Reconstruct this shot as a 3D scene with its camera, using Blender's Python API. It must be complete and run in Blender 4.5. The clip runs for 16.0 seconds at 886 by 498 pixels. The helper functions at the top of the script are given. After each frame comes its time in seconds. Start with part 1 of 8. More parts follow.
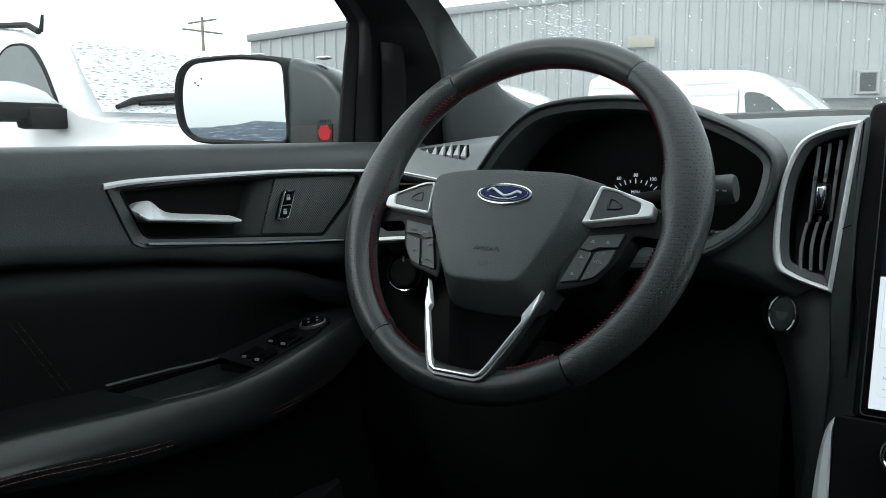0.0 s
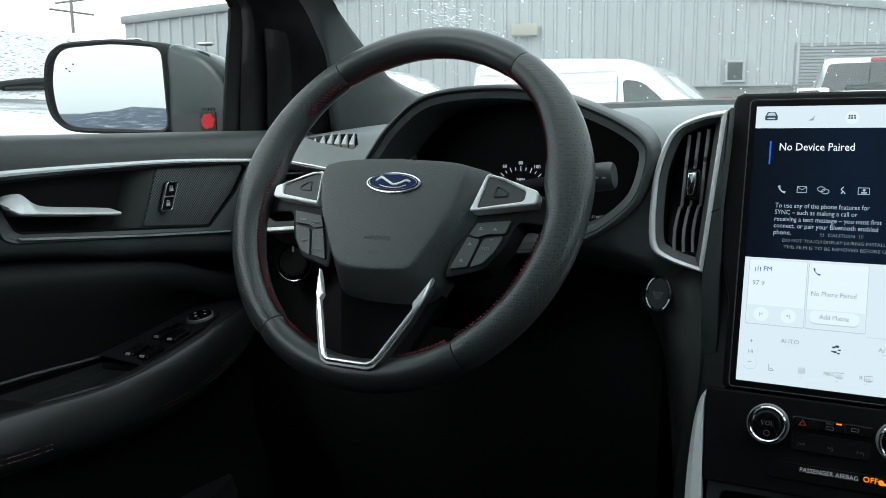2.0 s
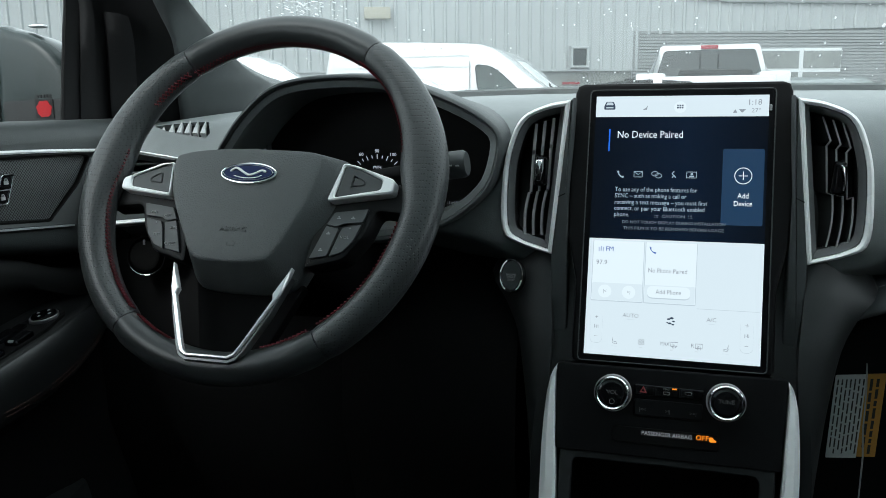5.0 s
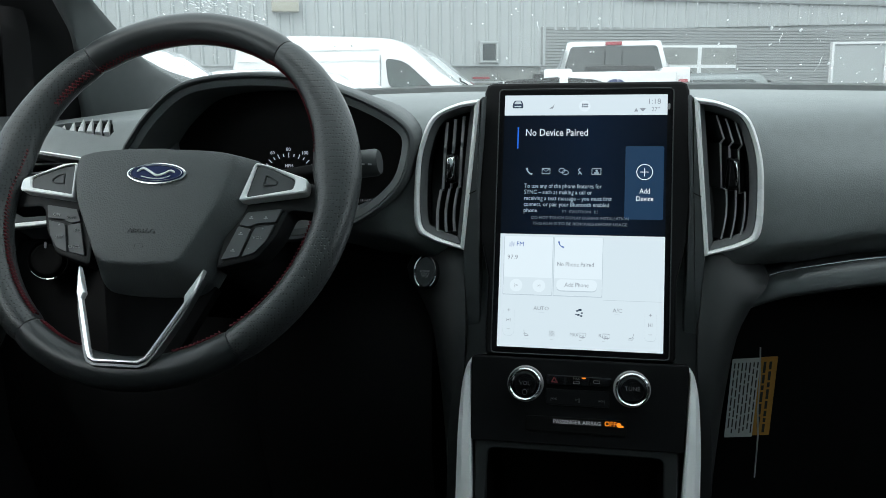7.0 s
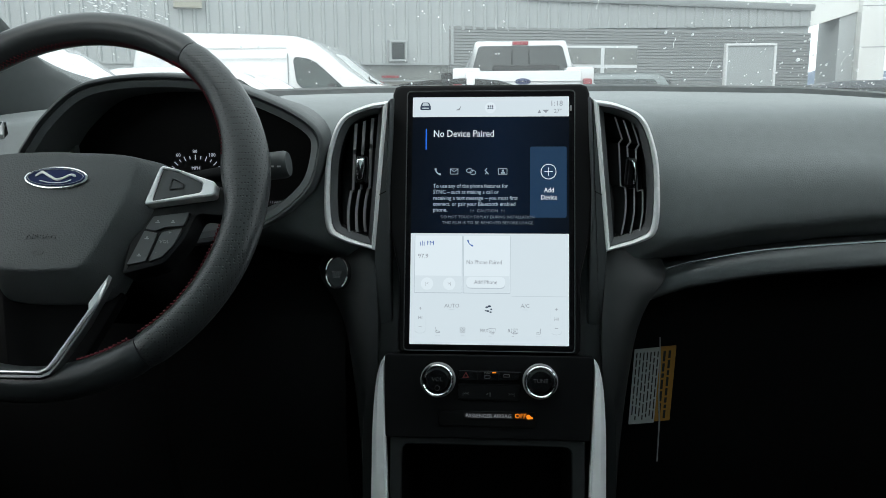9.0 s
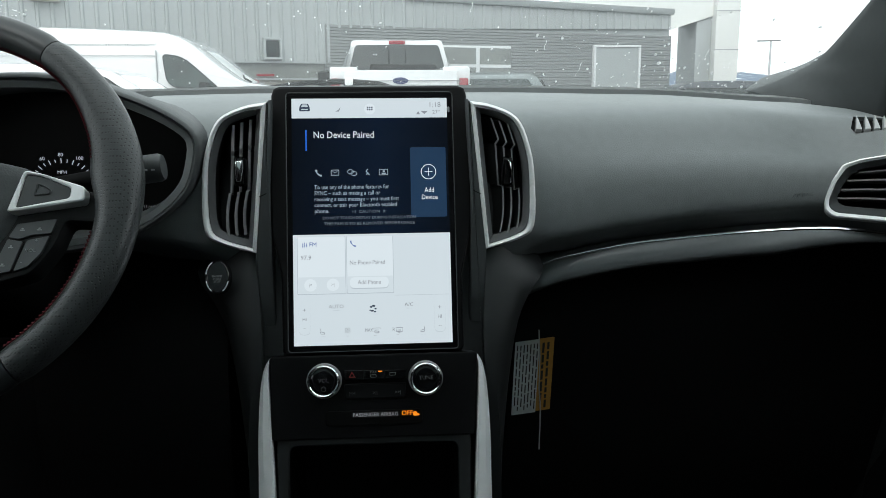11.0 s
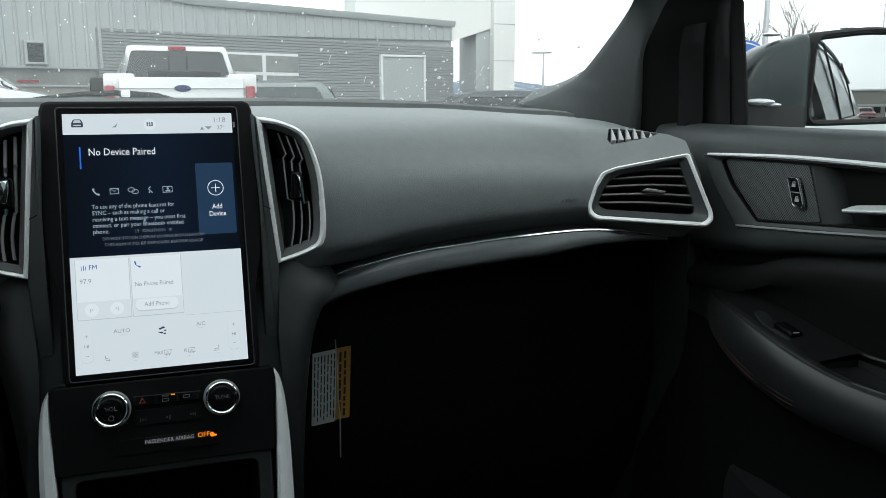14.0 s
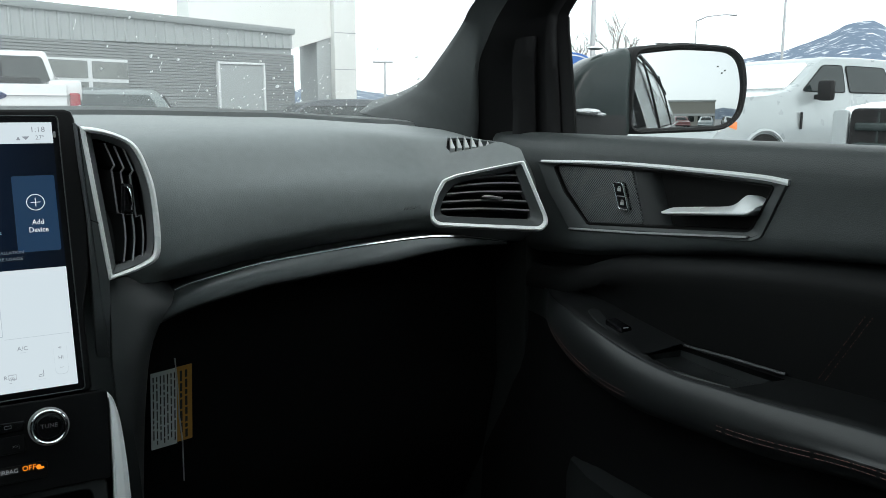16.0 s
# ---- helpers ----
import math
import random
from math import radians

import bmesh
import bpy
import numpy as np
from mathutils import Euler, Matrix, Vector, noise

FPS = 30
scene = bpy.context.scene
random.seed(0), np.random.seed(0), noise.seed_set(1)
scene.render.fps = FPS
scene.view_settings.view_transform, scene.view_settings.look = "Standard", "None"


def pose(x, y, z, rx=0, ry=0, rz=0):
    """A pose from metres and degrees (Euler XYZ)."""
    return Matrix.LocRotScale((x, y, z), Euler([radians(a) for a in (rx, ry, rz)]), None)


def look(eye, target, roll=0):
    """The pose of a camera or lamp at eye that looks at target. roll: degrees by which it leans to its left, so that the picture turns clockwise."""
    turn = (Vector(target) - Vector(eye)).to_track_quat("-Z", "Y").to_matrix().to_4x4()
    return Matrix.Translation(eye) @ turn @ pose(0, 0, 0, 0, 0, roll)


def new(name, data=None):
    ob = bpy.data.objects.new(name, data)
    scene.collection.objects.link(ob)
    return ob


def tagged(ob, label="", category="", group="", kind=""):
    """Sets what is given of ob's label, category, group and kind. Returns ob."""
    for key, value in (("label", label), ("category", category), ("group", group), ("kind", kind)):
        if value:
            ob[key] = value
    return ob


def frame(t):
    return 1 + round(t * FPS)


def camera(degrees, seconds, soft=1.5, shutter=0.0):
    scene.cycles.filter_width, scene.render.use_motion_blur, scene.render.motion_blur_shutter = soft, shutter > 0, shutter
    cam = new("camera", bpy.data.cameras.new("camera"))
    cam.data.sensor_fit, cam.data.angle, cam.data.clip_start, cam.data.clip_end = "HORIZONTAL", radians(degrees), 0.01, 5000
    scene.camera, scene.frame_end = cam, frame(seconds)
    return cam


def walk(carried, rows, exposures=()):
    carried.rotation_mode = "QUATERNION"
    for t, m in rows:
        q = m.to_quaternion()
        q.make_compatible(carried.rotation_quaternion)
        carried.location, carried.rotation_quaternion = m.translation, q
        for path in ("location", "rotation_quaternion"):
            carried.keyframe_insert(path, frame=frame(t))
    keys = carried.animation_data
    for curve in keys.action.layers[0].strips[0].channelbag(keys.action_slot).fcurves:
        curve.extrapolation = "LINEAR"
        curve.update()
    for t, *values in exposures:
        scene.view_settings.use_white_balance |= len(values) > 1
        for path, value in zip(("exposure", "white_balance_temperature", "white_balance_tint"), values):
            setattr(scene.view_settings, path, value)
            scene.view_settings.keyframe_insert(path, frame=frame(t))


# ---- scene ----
FOV = 57.4
cam = camera(FOV, 16.0, soft=0.75)
# seconds, x, y, z, yaw, pitch, roll
PATH = [
    (0.0, -0.0008, 0.1528, 1.2318, 34.520, -7.855, 0.507),
    (0.5, 0.0005, 0.1516, 1.2327, 32.518, -8.064, 0.563),
    (1.0, 0.0015, 0.1510, 1.2332, 30.541, -8.313, 0.545),
    (1.5, 0.0019, 0.1504, 1.2331, 28.592, -8.543, 0.540),
    (2.0, 0.0025, 0.1479, 1.2344, 26.702, -8.860, 0.557),
    (2.5, 0.0041, 0.1443, 1.2355, 24.934, -9.130, 0.560),
    (3.0, 0.0057, 0.1420, 1.2367, 23.270, -9.382, 0.584),
    (3.5, 0.0065, 0.1405, 1.2377, 21.544, -9.594, 0.595),
    (4.0, 0.0069, 0.1398, 1.2385, 19.864, -9.769, 0.590),
    (4.5, 0.0075, 0.1388, 1.2392, 18.241, -9.941, 0.608),
    (5.0, 0.0077, 0.1367, 1.2402, 16.635, -10.107, 0.563),
    (7.5, 0.0109, 0.1251, 1.2457, 8.937, -10.580, 0.481),
    (8.0, 0.0119, 0.1215, 1.2466, 7.401, -10.589, 0.462),
    (10.5, 0.0143, 0.1107, 1.2498, -1.812, -10.811, 0.342),
    (11.0, 0.0125, 0.1077, 1.2507, -4.285, -10.841, 0.308),
    (11.5, 0.0126, 0.1041, 1.2527, -6.712, -10.895, 0.295),
    (12.0, 0.0147, 0.1005, 1.2544, -9.042, -10.898, 0.252),
    (12.5, 0.0155, 0.0980, 1.2555, -11.435, -10.834, 0.226),
    (13.0, 0.0144, 0.0949, 1.2564, -13.910, -10.712, 0.181),
    (13.5, 0.0128, 0.0911, 1.2582, -16.426, -10.603, 0.159),
    (14.0, 0.0134, 0.0889, 1.2583, -18.857, -10.351, 0.158),
    (14.5, 0.0138, 0.0880, 1.2581, -21.379, -10.142, 0.139),
    (15.0, 0.0158, 0.0875, 1.2572, -23.969, -9.935, 0.150),
    (15.5, 0.0165, 0.0863, 1.2573, -26.792, -9.817, 0.060),
    (16.0, 0.0156, 0.0848, 1.2587, -29.780, -9.763, 0.017),
]
# seconds, stops, kelvin, tint
walk(cam, [(t, pose(x, y, z, 90 + p, r, w)) for t, x, y, z, w, p, r in PATH],
     [(0.0, 0.53, 6400, 9), (2.0, 0.52, 6250, 6.5), (5.0, 0.51, 6250, 7), (8.0, 0.40, 6350, 8), (11.0, 0.27, 6500, 10), (14.5, 0.25, 6500, 10), (16.0, 0.33, 6450, 9)])

# ---- daylight: a bright overcast winter sky ----
world = bpy.data.worlds.new("overcast")
scene.world = world
world.use_nodes = True
wt = world.node_tree
sky = wt.nodes.new("ShaderNodeTexSky")
sky.sky_type = 'NISHITA'
sky.sun_disc = False
sky.sun_elevation, sky.sun_rotation = radians(38), radians(200)
sky.dust_density, sky.air_density = 4.0, 1.0
soften = wt.nodes.new("ShaderNodeHueSaturation")
soften.inputs["Saturation"].default_value = 0.10
clouds = wt.nodes.new("ShaderNodeTexNoise")
clouds.inputs["Scale"].default_value = 2.2
clouds.inputs["Detail"].default_value = 5
ramp = wt.nodes.new("ShaderNodeMapRange")
ramp.inputs["To Min"].default_value, ramp.inputs["To Max"].default_value = 0.62, 1.2
grey = wt.nodes.new("ShaderNodeMixRGB")
grey.blend_type = 'MULTIPLY'
grey.inputs[0].default_value = 1.0
wt.links.new(sky.outputs[0], soften.inputs["Color"])
wt.links.new(clouds.outputs[0], ramp.inputs[0])
wt.links.new(soften.outputs[0], grey.inputs[1])
wt.links.new(ramp.outputs[0], grey.inputs[2])
veil = wt.nodes.new("ShaderNodeMixRGB")
veil.inputs[0].default_value = 0.55
veil.inputs[2].default_value = (10.1, 11.6, 11.8, 1)
wt.links.new(grey.outputs[0], veil.inputs[1])
wt.links.new(veil.outputs[0], wt.nodes["Background"].inputs["Color"])
wt.nodes["Background"].inputs["Strength"].default_value = 0.19
sun = new("sun", bpy.data.lights.new("sun", 'SUN'))
sun.data.energy, sun.data.angle, sun.data.color = 0.5, radians(25), (0.97, 1.0, 0.97)
sun.matrix_world = look((0, 0, 30), (9, 26, 0)) @ pose(0, 0, 0)


# ---- materials ----
def mat(name, base, rough=0.5, metal=0.0, grain=None, bump=0.0, vary=0.15, stain=4.0, emit=None, coat=0.0, scale2=None, spec=0.5):
    """A principled surface: two scales of colour variation and a grain bump. grain: ('noise'|'voronoi', scale)."""
    m = bpy.data.materials.new(name)
    m.use_nodes = True
    nt = m.node_tree
    b = nt.nodes["Principled BSDF"]
    b.inputs["Roughness"].default_value = rough
    b.inputs["Metallic"].default_value = metal
    b.inputs["Coat Weight"].default_value = coat
    b.inputs["Specular IOR Level"].default_value = spec
    geo = nt.nodes.new("ShaderNodeNewGeometry")
    if vary > 0:
        n1 = nt.nodes.new("ShaderNodeTexNoise")
        n1.inputs["Scale"].default_value = stain
        n1.inputs["Detail"].default_value = 6
        n2 = nt.nodes.new("ShaderNodeTexNoise")
        n2.inputs["Scale"].default_value = scale2 or stain * 22
        n2.inputs["Detail"].default_value = 3
        nt.links.new(geo.outputs["Position"], n1.inputs["Vector"])
        nt.links.new(geo.outputs["Position"], n2.inputs["Vector"])
        add = nt.nodes.new("ShaderNodeMath")
        nt.links.new(n1.outputs[0], add.inputs[0])
        nt.links.new(n2.outputs[0], add.inputs[1])
        mr = nt.nodes.new("ShaderNodeMapRange")
        mr.inputs["From Min"].default_value, mr.inputs["From Max"].default_value = 0.6, 1.4
        mr.inputs["To Min"].default_value, mr.inputs["To Max"].default_value = 1 - vary, 1 + vary
        nt.links.new(add.outputs[0], mr.inputs[0])
        mul = nt.nodes.new("ShaderNodeVectorMath")
        mul.operation = 'SCALE'
        mul.inputs[0].default_value = base[:3]
        nt.links.new(mr.outputs[0], mul.inputs["Scale"])
        nt.links.new(mul.outputs[0], b.inputs["Base Color"])
        rr = nt.nodes.new("ShaderNodeMapRange")
        rr.inputs["From Min"].default_value, rr.inputs["From Max"].default_value = 0.3, 0.7
        rr.inputs["To Min"].default_value, rr.inputs["To Max"].default_value = max(0.02, rough * 0.88), min(1, rough * 1.12)
        nt.links.new(n1.outputs[0], rr.inputs[0])
        nt.links.new(rr.outputs[0], b.inputs["Roughness"])
    else:
        b.inputs["Base Color"].default_value = (*base[:3], 1)
    if grain:
        kind, sc = grain
        g = nt.nodes.new("ShaderNodeTexVoronoi" if kind == 'voronoi' else "ShaderNodeTexNoise")
        g.inputs["Scale"].default_value = sc
        nt.links.new(geo.outputs["Position"], g.inputs["Vector"])
        bp = nt.nodes.new("ShaderNodeBump")
        bp.inputs["Strength"].default_value = bump
        bp.inputs["Distance"].default_value = 0.35 / sc
        nt.links.new(g.outputs[0], bp.inputs["Height"])
        nt.links.new(bp.outputs[0], b.inputs["Normal"])
    if emit:
        b.inputs["Emission Color"].default_value = (*emit[0], 1)
        b.inputs["Emission Strength"].default_value = emit[1]
    return m


def glow(name, colour, strength):
    """A lit display: black glass that gives off light."""
    return mat(name, (0.01, 0.01, 0.012), rough=0.25, vary=0, emit=(colour, strength), spec=0.3)


def glass(name, gloss=0.06, tint=(1, 1, 1), film=0.0, bend=3.2):
    """Thin glazing: clear, with a Fresnel gloss and, where it is dirty, a dusty film that also holds glare haze."""
    m = bpy.data.materials.new(name)
    m.use_nodes = True
    nt = m.node_tree
    nt.nodes.remove(nt.nodes["Principled BSDF"])
    out = nt.nodes["Material Output"]
    tr = nt.nodes.new("ShaderNodeBsdfTransparent")
    tr.inputs[0].default_value = (*tint, 1)
    gl = nt.nodes.new("ShaderNodeBsdfGlossy")
    gl.inputs["Roughness"].default_value = 0.03
    lw = nt.nodes.new("ShaderNodeLayerWeight")
    pw = nt.nodes.new("ShaderNodeMath")
    pw.operation = 'POWER'
    pw.inputs[1].default_value = bend
    fr = nt.nodes.new("ShaderNodeMapRange")
    fr.inputs["To Min"].default_value, fr.inputs["To Max"].default_value = gloss, 0.9
    nt.links.new(lw.outputs["Facing"], pw.inputs[0])
    nt.links.new(pw.outputs[0], fr.inputs[0])
    mx = nt.nodes.new("ShaderNodeMixShader")
    nt.links.new(fr.outputs[0], mx.inputs[0])
    nt.links.new(tr.outputs[0], mx.inputs[1])
    nt.links.new(gl.outputs[0], mx.inputs[2])
    last = mx
    if film:
        df = nt.nodes.new("ShaderNodeBsdfTranslucent")
        df.inputs[0].default_value = (0.85, 0.87, 0.87, 1)
        nz = nt.nodes.new("ShaderNodeTexNoise")
        nz.inputs["Scale"].default_value = 3.0
        nz.inputs["Detail"].default_value = 8
        rg = nt.nodes.new("ShaderNodeMapRange")
        rg.inputs["To Min"].default_value, rg.inputs["To Max"].default_value = film * 0.6, film * 1.5
        nt.links.new(nz.outputs[0], rg.inputs[0])
        m2 = nt.nodes.new("ShaderNodeMixShader")
        nt.links.new(rg.outputs[0], m2.inputs[0])
        nt.links.new(mx.outputs[0], m2.inputs[1])
        nt.links.new(df.outputs[0], m2.inputs[2])
        last = m2
    nt.links.new(last.outputs[0], out.inputs["Surface"])
    return m


PILLAR = mat("pillar skin", (0.0590, 0.0655, 0.0662), 0.6, grain=('noise', 700), bump=0.2, vary=0.08)
HOUSING = mat("black housing", (0.007, 0.007, 0.0075), 0.4, vary=0.1, spec=0.14)
# Base about three times the skin's own tone, making up for missing cabin light.
PAD = mat("light-lifted dash skin", (0.178, 0.194, 0.195), 0.5, grain=('voronoi', 900), bump=0.35, vary=0.08)
# The same grained skin without that added light.
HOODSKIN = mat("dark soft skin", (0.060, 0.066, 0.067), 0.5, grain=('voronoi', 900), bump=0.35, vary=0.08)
DOORSKIN = mat("soft door skin", (0.0570, 0.0635, 0.0640), 0.5, grain=('voronoi', 800), bump=0.35, vary=0.08)
LEATHER = mat("black leather", (0.0300, 0.0330, 0.0335), 0.34, grain=('voronoi', 1000), bump=0.12, vary=0.1)
HUBSKIN = mat("grained airbag cover", (0.0637, 0.0700, 0.0707), 0.45, grain=('voronoi', 640), bump=0.5, vary=0.06)
SPOKE = mat("black spoke plastic", (0.010, 0.0105, 0.0108), 0.5, vary=0.1, spec=0.25)
PLASTIC = mat("black moulded plastic", (0.0198, 0.0220, 0.0222), 0.48, grain=('noise', 1500), bump=0.15, vary=0.1)
GREYPL = mat("dark grey plastic", (0.050, 0.055, 0.0555), 0.45, grain=('noise', 1500), bump=0.1, vary=0.08)
# Base kept low to hold the shade of footwells and lower doors.
DARK = mat("black matt plastic and shade", (0.008, 0.008, 0.0084), 0.65, vary=0.1, spec=0.15)
TRIMPANEL = mat("satin graphite trim", (0.105, 0.113, 0.114), 0.30, metal=0.3, grain=('noise', 1500), bump=0.05, vary=0.08)
GLOSS = mat("gloss black", (0.006, 0.006, 0.007), 0.12, vary=0.1, coat=0.4)
SATIN = mat("satin silver trim", (0.96, 0.97, 0.965), 0.26, metal=0.05, vary=0.03)
CHROME = mat("bright chrome", (0.85, 0.85, 0.86), 0.12, metal=1.0, vary=0.03)
DARKCHROME = mat("dark chrome", (0.16, 0.165, 0.17), 0.3, metal=0.8, vary=0.05)
SILVERDARK = mat("dark silver paint", (0.30, 0.30, 0.30), 0.4, metal=0.5, vary=0.05)
BLACKOUT = mat("unlit display and recess shade black", (0.004, 0.004, 0.004), 0.55, vary=0.05, spec=0.15)
# Near-black without gloss: the shade behind the wheel is put into the base.
VOID = mat("column shade black", (0.004, 0.004, 0.0042), 0.8, vary=0.05, spec=0.05)
ARMTOP = mat("matt armrest plate", (0.0095, 0.0100, 0.0104), 0.5, grain=('noise', 1500), bump=0.1, vary=0.1, spec=0.3)
LOWSKIN = mat("black door leather", (0.0165, 0.0180, 0.0183), 0.36, grain=('voronoi', 1000), bump=0.10, vary=0.1)
INSERT = mat("matt door insert", (0.0062, 0.0066, 0.0068), 0.70, grain=('voronoi', 900), bump=0.2, vary=0.1, spec=0.25)
# Marks a little darker than their skin: the relief's shading as colour.
PADMARK = mat("embossed dash mark shading", (0.120, 0.130, 0.131), 0.55, vary=0.05)
HUBMARK = mat("moulded mark shading", (0.056, 0.062, 0.062), 0.5, vary=0.05)
KNOBPRINT = mat("faint print", (0.09, 0.09, 0.09), 0.6, vary=0)
# Near-white, barely metallic: the window's reflection is put into the base.
POLISHED = mat("polished handle", (0.95, 0.96, 0.96), 0.28, metal=0.1, vary=0.03)
SNOWLUMP = mat("melting snow", (0.8, 0.81, 0.83), 0.5, grain=('noise', 300), bump=0.5, vary=0.05)
BUTTON = mat("steering button grey", (0.075, 0.081, 0.082), 0.45, vary=0.06)
BRIGHT = mat("bright plated trim", (0.95, 0.96, 0.96), 0.15, metal=0.6, vary=0.03)
FIN = mat("pale grey fin", (0.42, 0.43, 0.43), 0.45, vary=0.05)
SLAT = mat("grey vent slat", (0.10, 0.10, 0.102), 0.4, vary=0.05)
SAIL = mat("black sail plastic and flank shade", (0.011, 0.011, 0.0115), 0.55, vary=0.1, spec=0.18)
SLATEDGE = mat("mid grey vent slat", (0.36, 0.36, 0.365), 0.3, vary=0.05)
BEZEL = mat("satin grey cluster bezel", (0.150, 0.162, 0.163), 0.42, grain=('noise', 1500), bump=0.1, vary=0.08)
LOWSTRIP = mat("grey satin strip", (0.50, 0.505, 0.51), 0.3, metal=0.2, vary=0.04)
LIP = mat("grey vent lip", (0.13, 0.135, 0.137), 0.42, vary=0.06)
DISPLAY = mat("display glass", (0.004, 0.004, 0.005), 0.25, vary=0.1, spec=0.12)
FABRIC = mat("grey headliner cloth", (0.4186, 0.4600, 0.4646), 0.9, grain=('noise', 600), bump=0.3)
CARPET = mat("black carpet", (0.015, 0.015, 0.016), 0.95, grain=('noise', 500), bump=0.6)
PRINTGREY = mat("grey button print", (0.30, 0.31, 0.31), 0.5, vary=0.05)
REDTHREAD = mat("red thread", (0.15, 0.012, 0.020), 0.6, vary=0.3)
BROWNTHREAD = mat("brown-red thread", (0.11, 0.034, 0.022), 0.6, vary=0.2)
PRINT = mat("pale print", (0.45, 0.45, 0.45), 0.6, vary=0)
DIMPRINT = mat("dim print", (0.16, 0.16, 0.16), 0.6, vary=0)
BLUEBADGE = mat("blue enamel", (0.010, 0.020, 0.085), 0.35, vary=0.05, spec=0.25)
# The pale film also supplies the washed-out veil of glare.
WSGLASS = glass("windscreen glass", gloss=0.03, film=0.07)
SIDEGLASS = glass("side glass", gloss=0.012, film=0.008, bend=4.0)
MIRROR = mat("tinted mirror silver", (0.35, 0.372, 0.376), 0.012, metal=1.0, vary=0)
BODYDARK = mat("carbon grey car paint", (0.0205, 0.0300, 0.0292), 0.25, vary=0.15, stain=9, spec=0.26)
FOOT = mat("black mirror foot plastic", (0.012, 0.013, 0.013), 0.4, vary=0.15, stain=20, spec=0.3)
RUBBER = mat("black rubber", (0.010, 0.010, 0.010), 0.7, vary=0.1, spec=0.2)


def dotted(name, base, rough, scale, size):
    """Leather pricked with a regular field of small holes."""
    m = mat(name, base, rough, vary=0.08)
    nt = m.node_tree
    b = nt.nodes["Principled BSDF"]
    old = b.inputs["Base Color"].links[0].from_socket
    geo = nt.nodes.new("ShaderNodeNewGeometry")
    v = nt.nodes.new("ShaderNodeTexVoronoi")
    v.inputs["Scale"].default_value = scale
    v.inputs["Randomness"].default_value = 0.12
    nt.links.new(geo.outputs["Position"], v.inputs["Vector"])
    mr = nt.nodes.new("ShaderNodeMapRange")
    mr.inputs["From Min"].default_value, mr.inputs["From Max"].default_value = size * 0.7, size
    nt.links.new(v.outputs[0], mr.inputs[0])
    mul = nt.nodes.new("ShaderNodeMixRGB")
    mul.blend_type = 'MULTIPLY'
    mul.inputs[0].default_value = 0.85
    nt.links.new(old, mul.inputs[1])
    nt.links.new(mr.outputs[0], mul.inputs[2])
    nt.links.new(mul.outputs[0], b.inputs["Base Color"])
    bp = nt.nodes.new("ShaderNodeBump")
    bp.inputs["Strength"].default_value = 0.6
    bp.inputs["Distance"].default_value = 0.0006
    nt.links.new(mr.outputs[0], bp.inputs["Height"])
    nt.links.new(bp.outputs[0], b.inputs["Normal"])
    return m


PERF = dotted("perforated leather", (0.0405, 0.0445, 0.0450), 0.36, 360, 0.34)


# ---- builders ----
def thing(name, at, label, category, group="", kind=""):
    ob = new(name)
    ob.empty_display_size = 0.05
    ob.location = at
    tagged(ob, label, category, group, kind)
    return ob


def link(name, me, material, parent, label=""):
    ob = new(name, me)
    if material:
        me.materials.clear()
        me.materials.append(material)
    if parent:
        ob.parent = parent
        ob.matrix_parent_inverse = parent.matrix_basis.inverted() if parent.parent is None else Matrix.Identity(4)
    if label:
        ob["label"] = label
    return ob


def part(name, bm, material, parent, label="", smooth=True, angle=35):
    """Links a bmesh, given in world coordinates, as one mesh under a thing or a part."""
    bmesh.ops.recalc_face_normals(bm, faces=bm.faces)
    me = bpy.data.meshes.new(name)
    bm.to_mesh(me)
    bm.free()
    if smooth:
        me.shade_smooth()
        me.set_sharp_from_angle(angle=radians(angle))
    return link(name, me, material, parent, label)


def fr(o, u, v):
    """A frame: origin, in-plane u and v, outward n = u x v."""
    u, v = Vector(u).normalized(), Vector(v).normalized()
    n = u.cross(v).normalized()
    v = n.cross(u)
    m = Matrix((u, v, n)).transposed().to_4x4()
    m.translation = o
    return m


ID = Matrix.Identity(4)


def spline(pts, n=6, closed=False):
    """A smooth curve through the points (Catmull-Rom)."""
    P = [Vector(p) for p in pts]
    out = []
    k = len(P)
    for i in range(k if closed else k - 1):
        a = P[(i - 1) % k] if closed or i > 0 else P[0] * 2 - P[1]
        b, c = P[i], P[(i + 1) % k]
        d = P[(i + 2) % k] if closed or i + 2 < k else P[-1] * 2 - P[-2]
        for j in range(n):
            t = j / n
            out.append(0.5 * ((2 * b) + (c - a) * t + (2 * a - 5 * b + 4 * c - d) * t * t + (3 * b - a - 3 * c + d) * t ** 3))
    if not closed:
        out.append(P[-1])
    return out


def lerpx(table, x):
    """Smooth lookup in rows (x, value)."""
    for (a, va), (b, vb) in zip(table, table[1:]):
        if x <= b:
            t = max(0, (x - a) / (b - a))
            t = t * t * (3 - 2 * t) * 0.5 + t * 0.5
            return va + (vb - va) * t
    return table[-1][1]


def rounded(pts, r=0.004, n=4):
    """The 2D outline with its corners rounded."""
    out = []
    k = len(pts)
    for i in range(k):
        a, b, c = Vector(pts[i - 1][:2]), Vector(pts[i][:2]), Vector(pts[(i + 1) % k][:2])
        d1, d2 = (a - b), (c - b)
        q = min(r, d1.length * 0.45, d2.length * 0.45)
        p, s = b + d1.normalized() * q, b + d2.normalized() * q
        for j in range(n + 1):
            t = j / n
            out.append((p * (1 - t) ** 2 + b * 2 * t * (1 - t) + s * t * t))
    return out


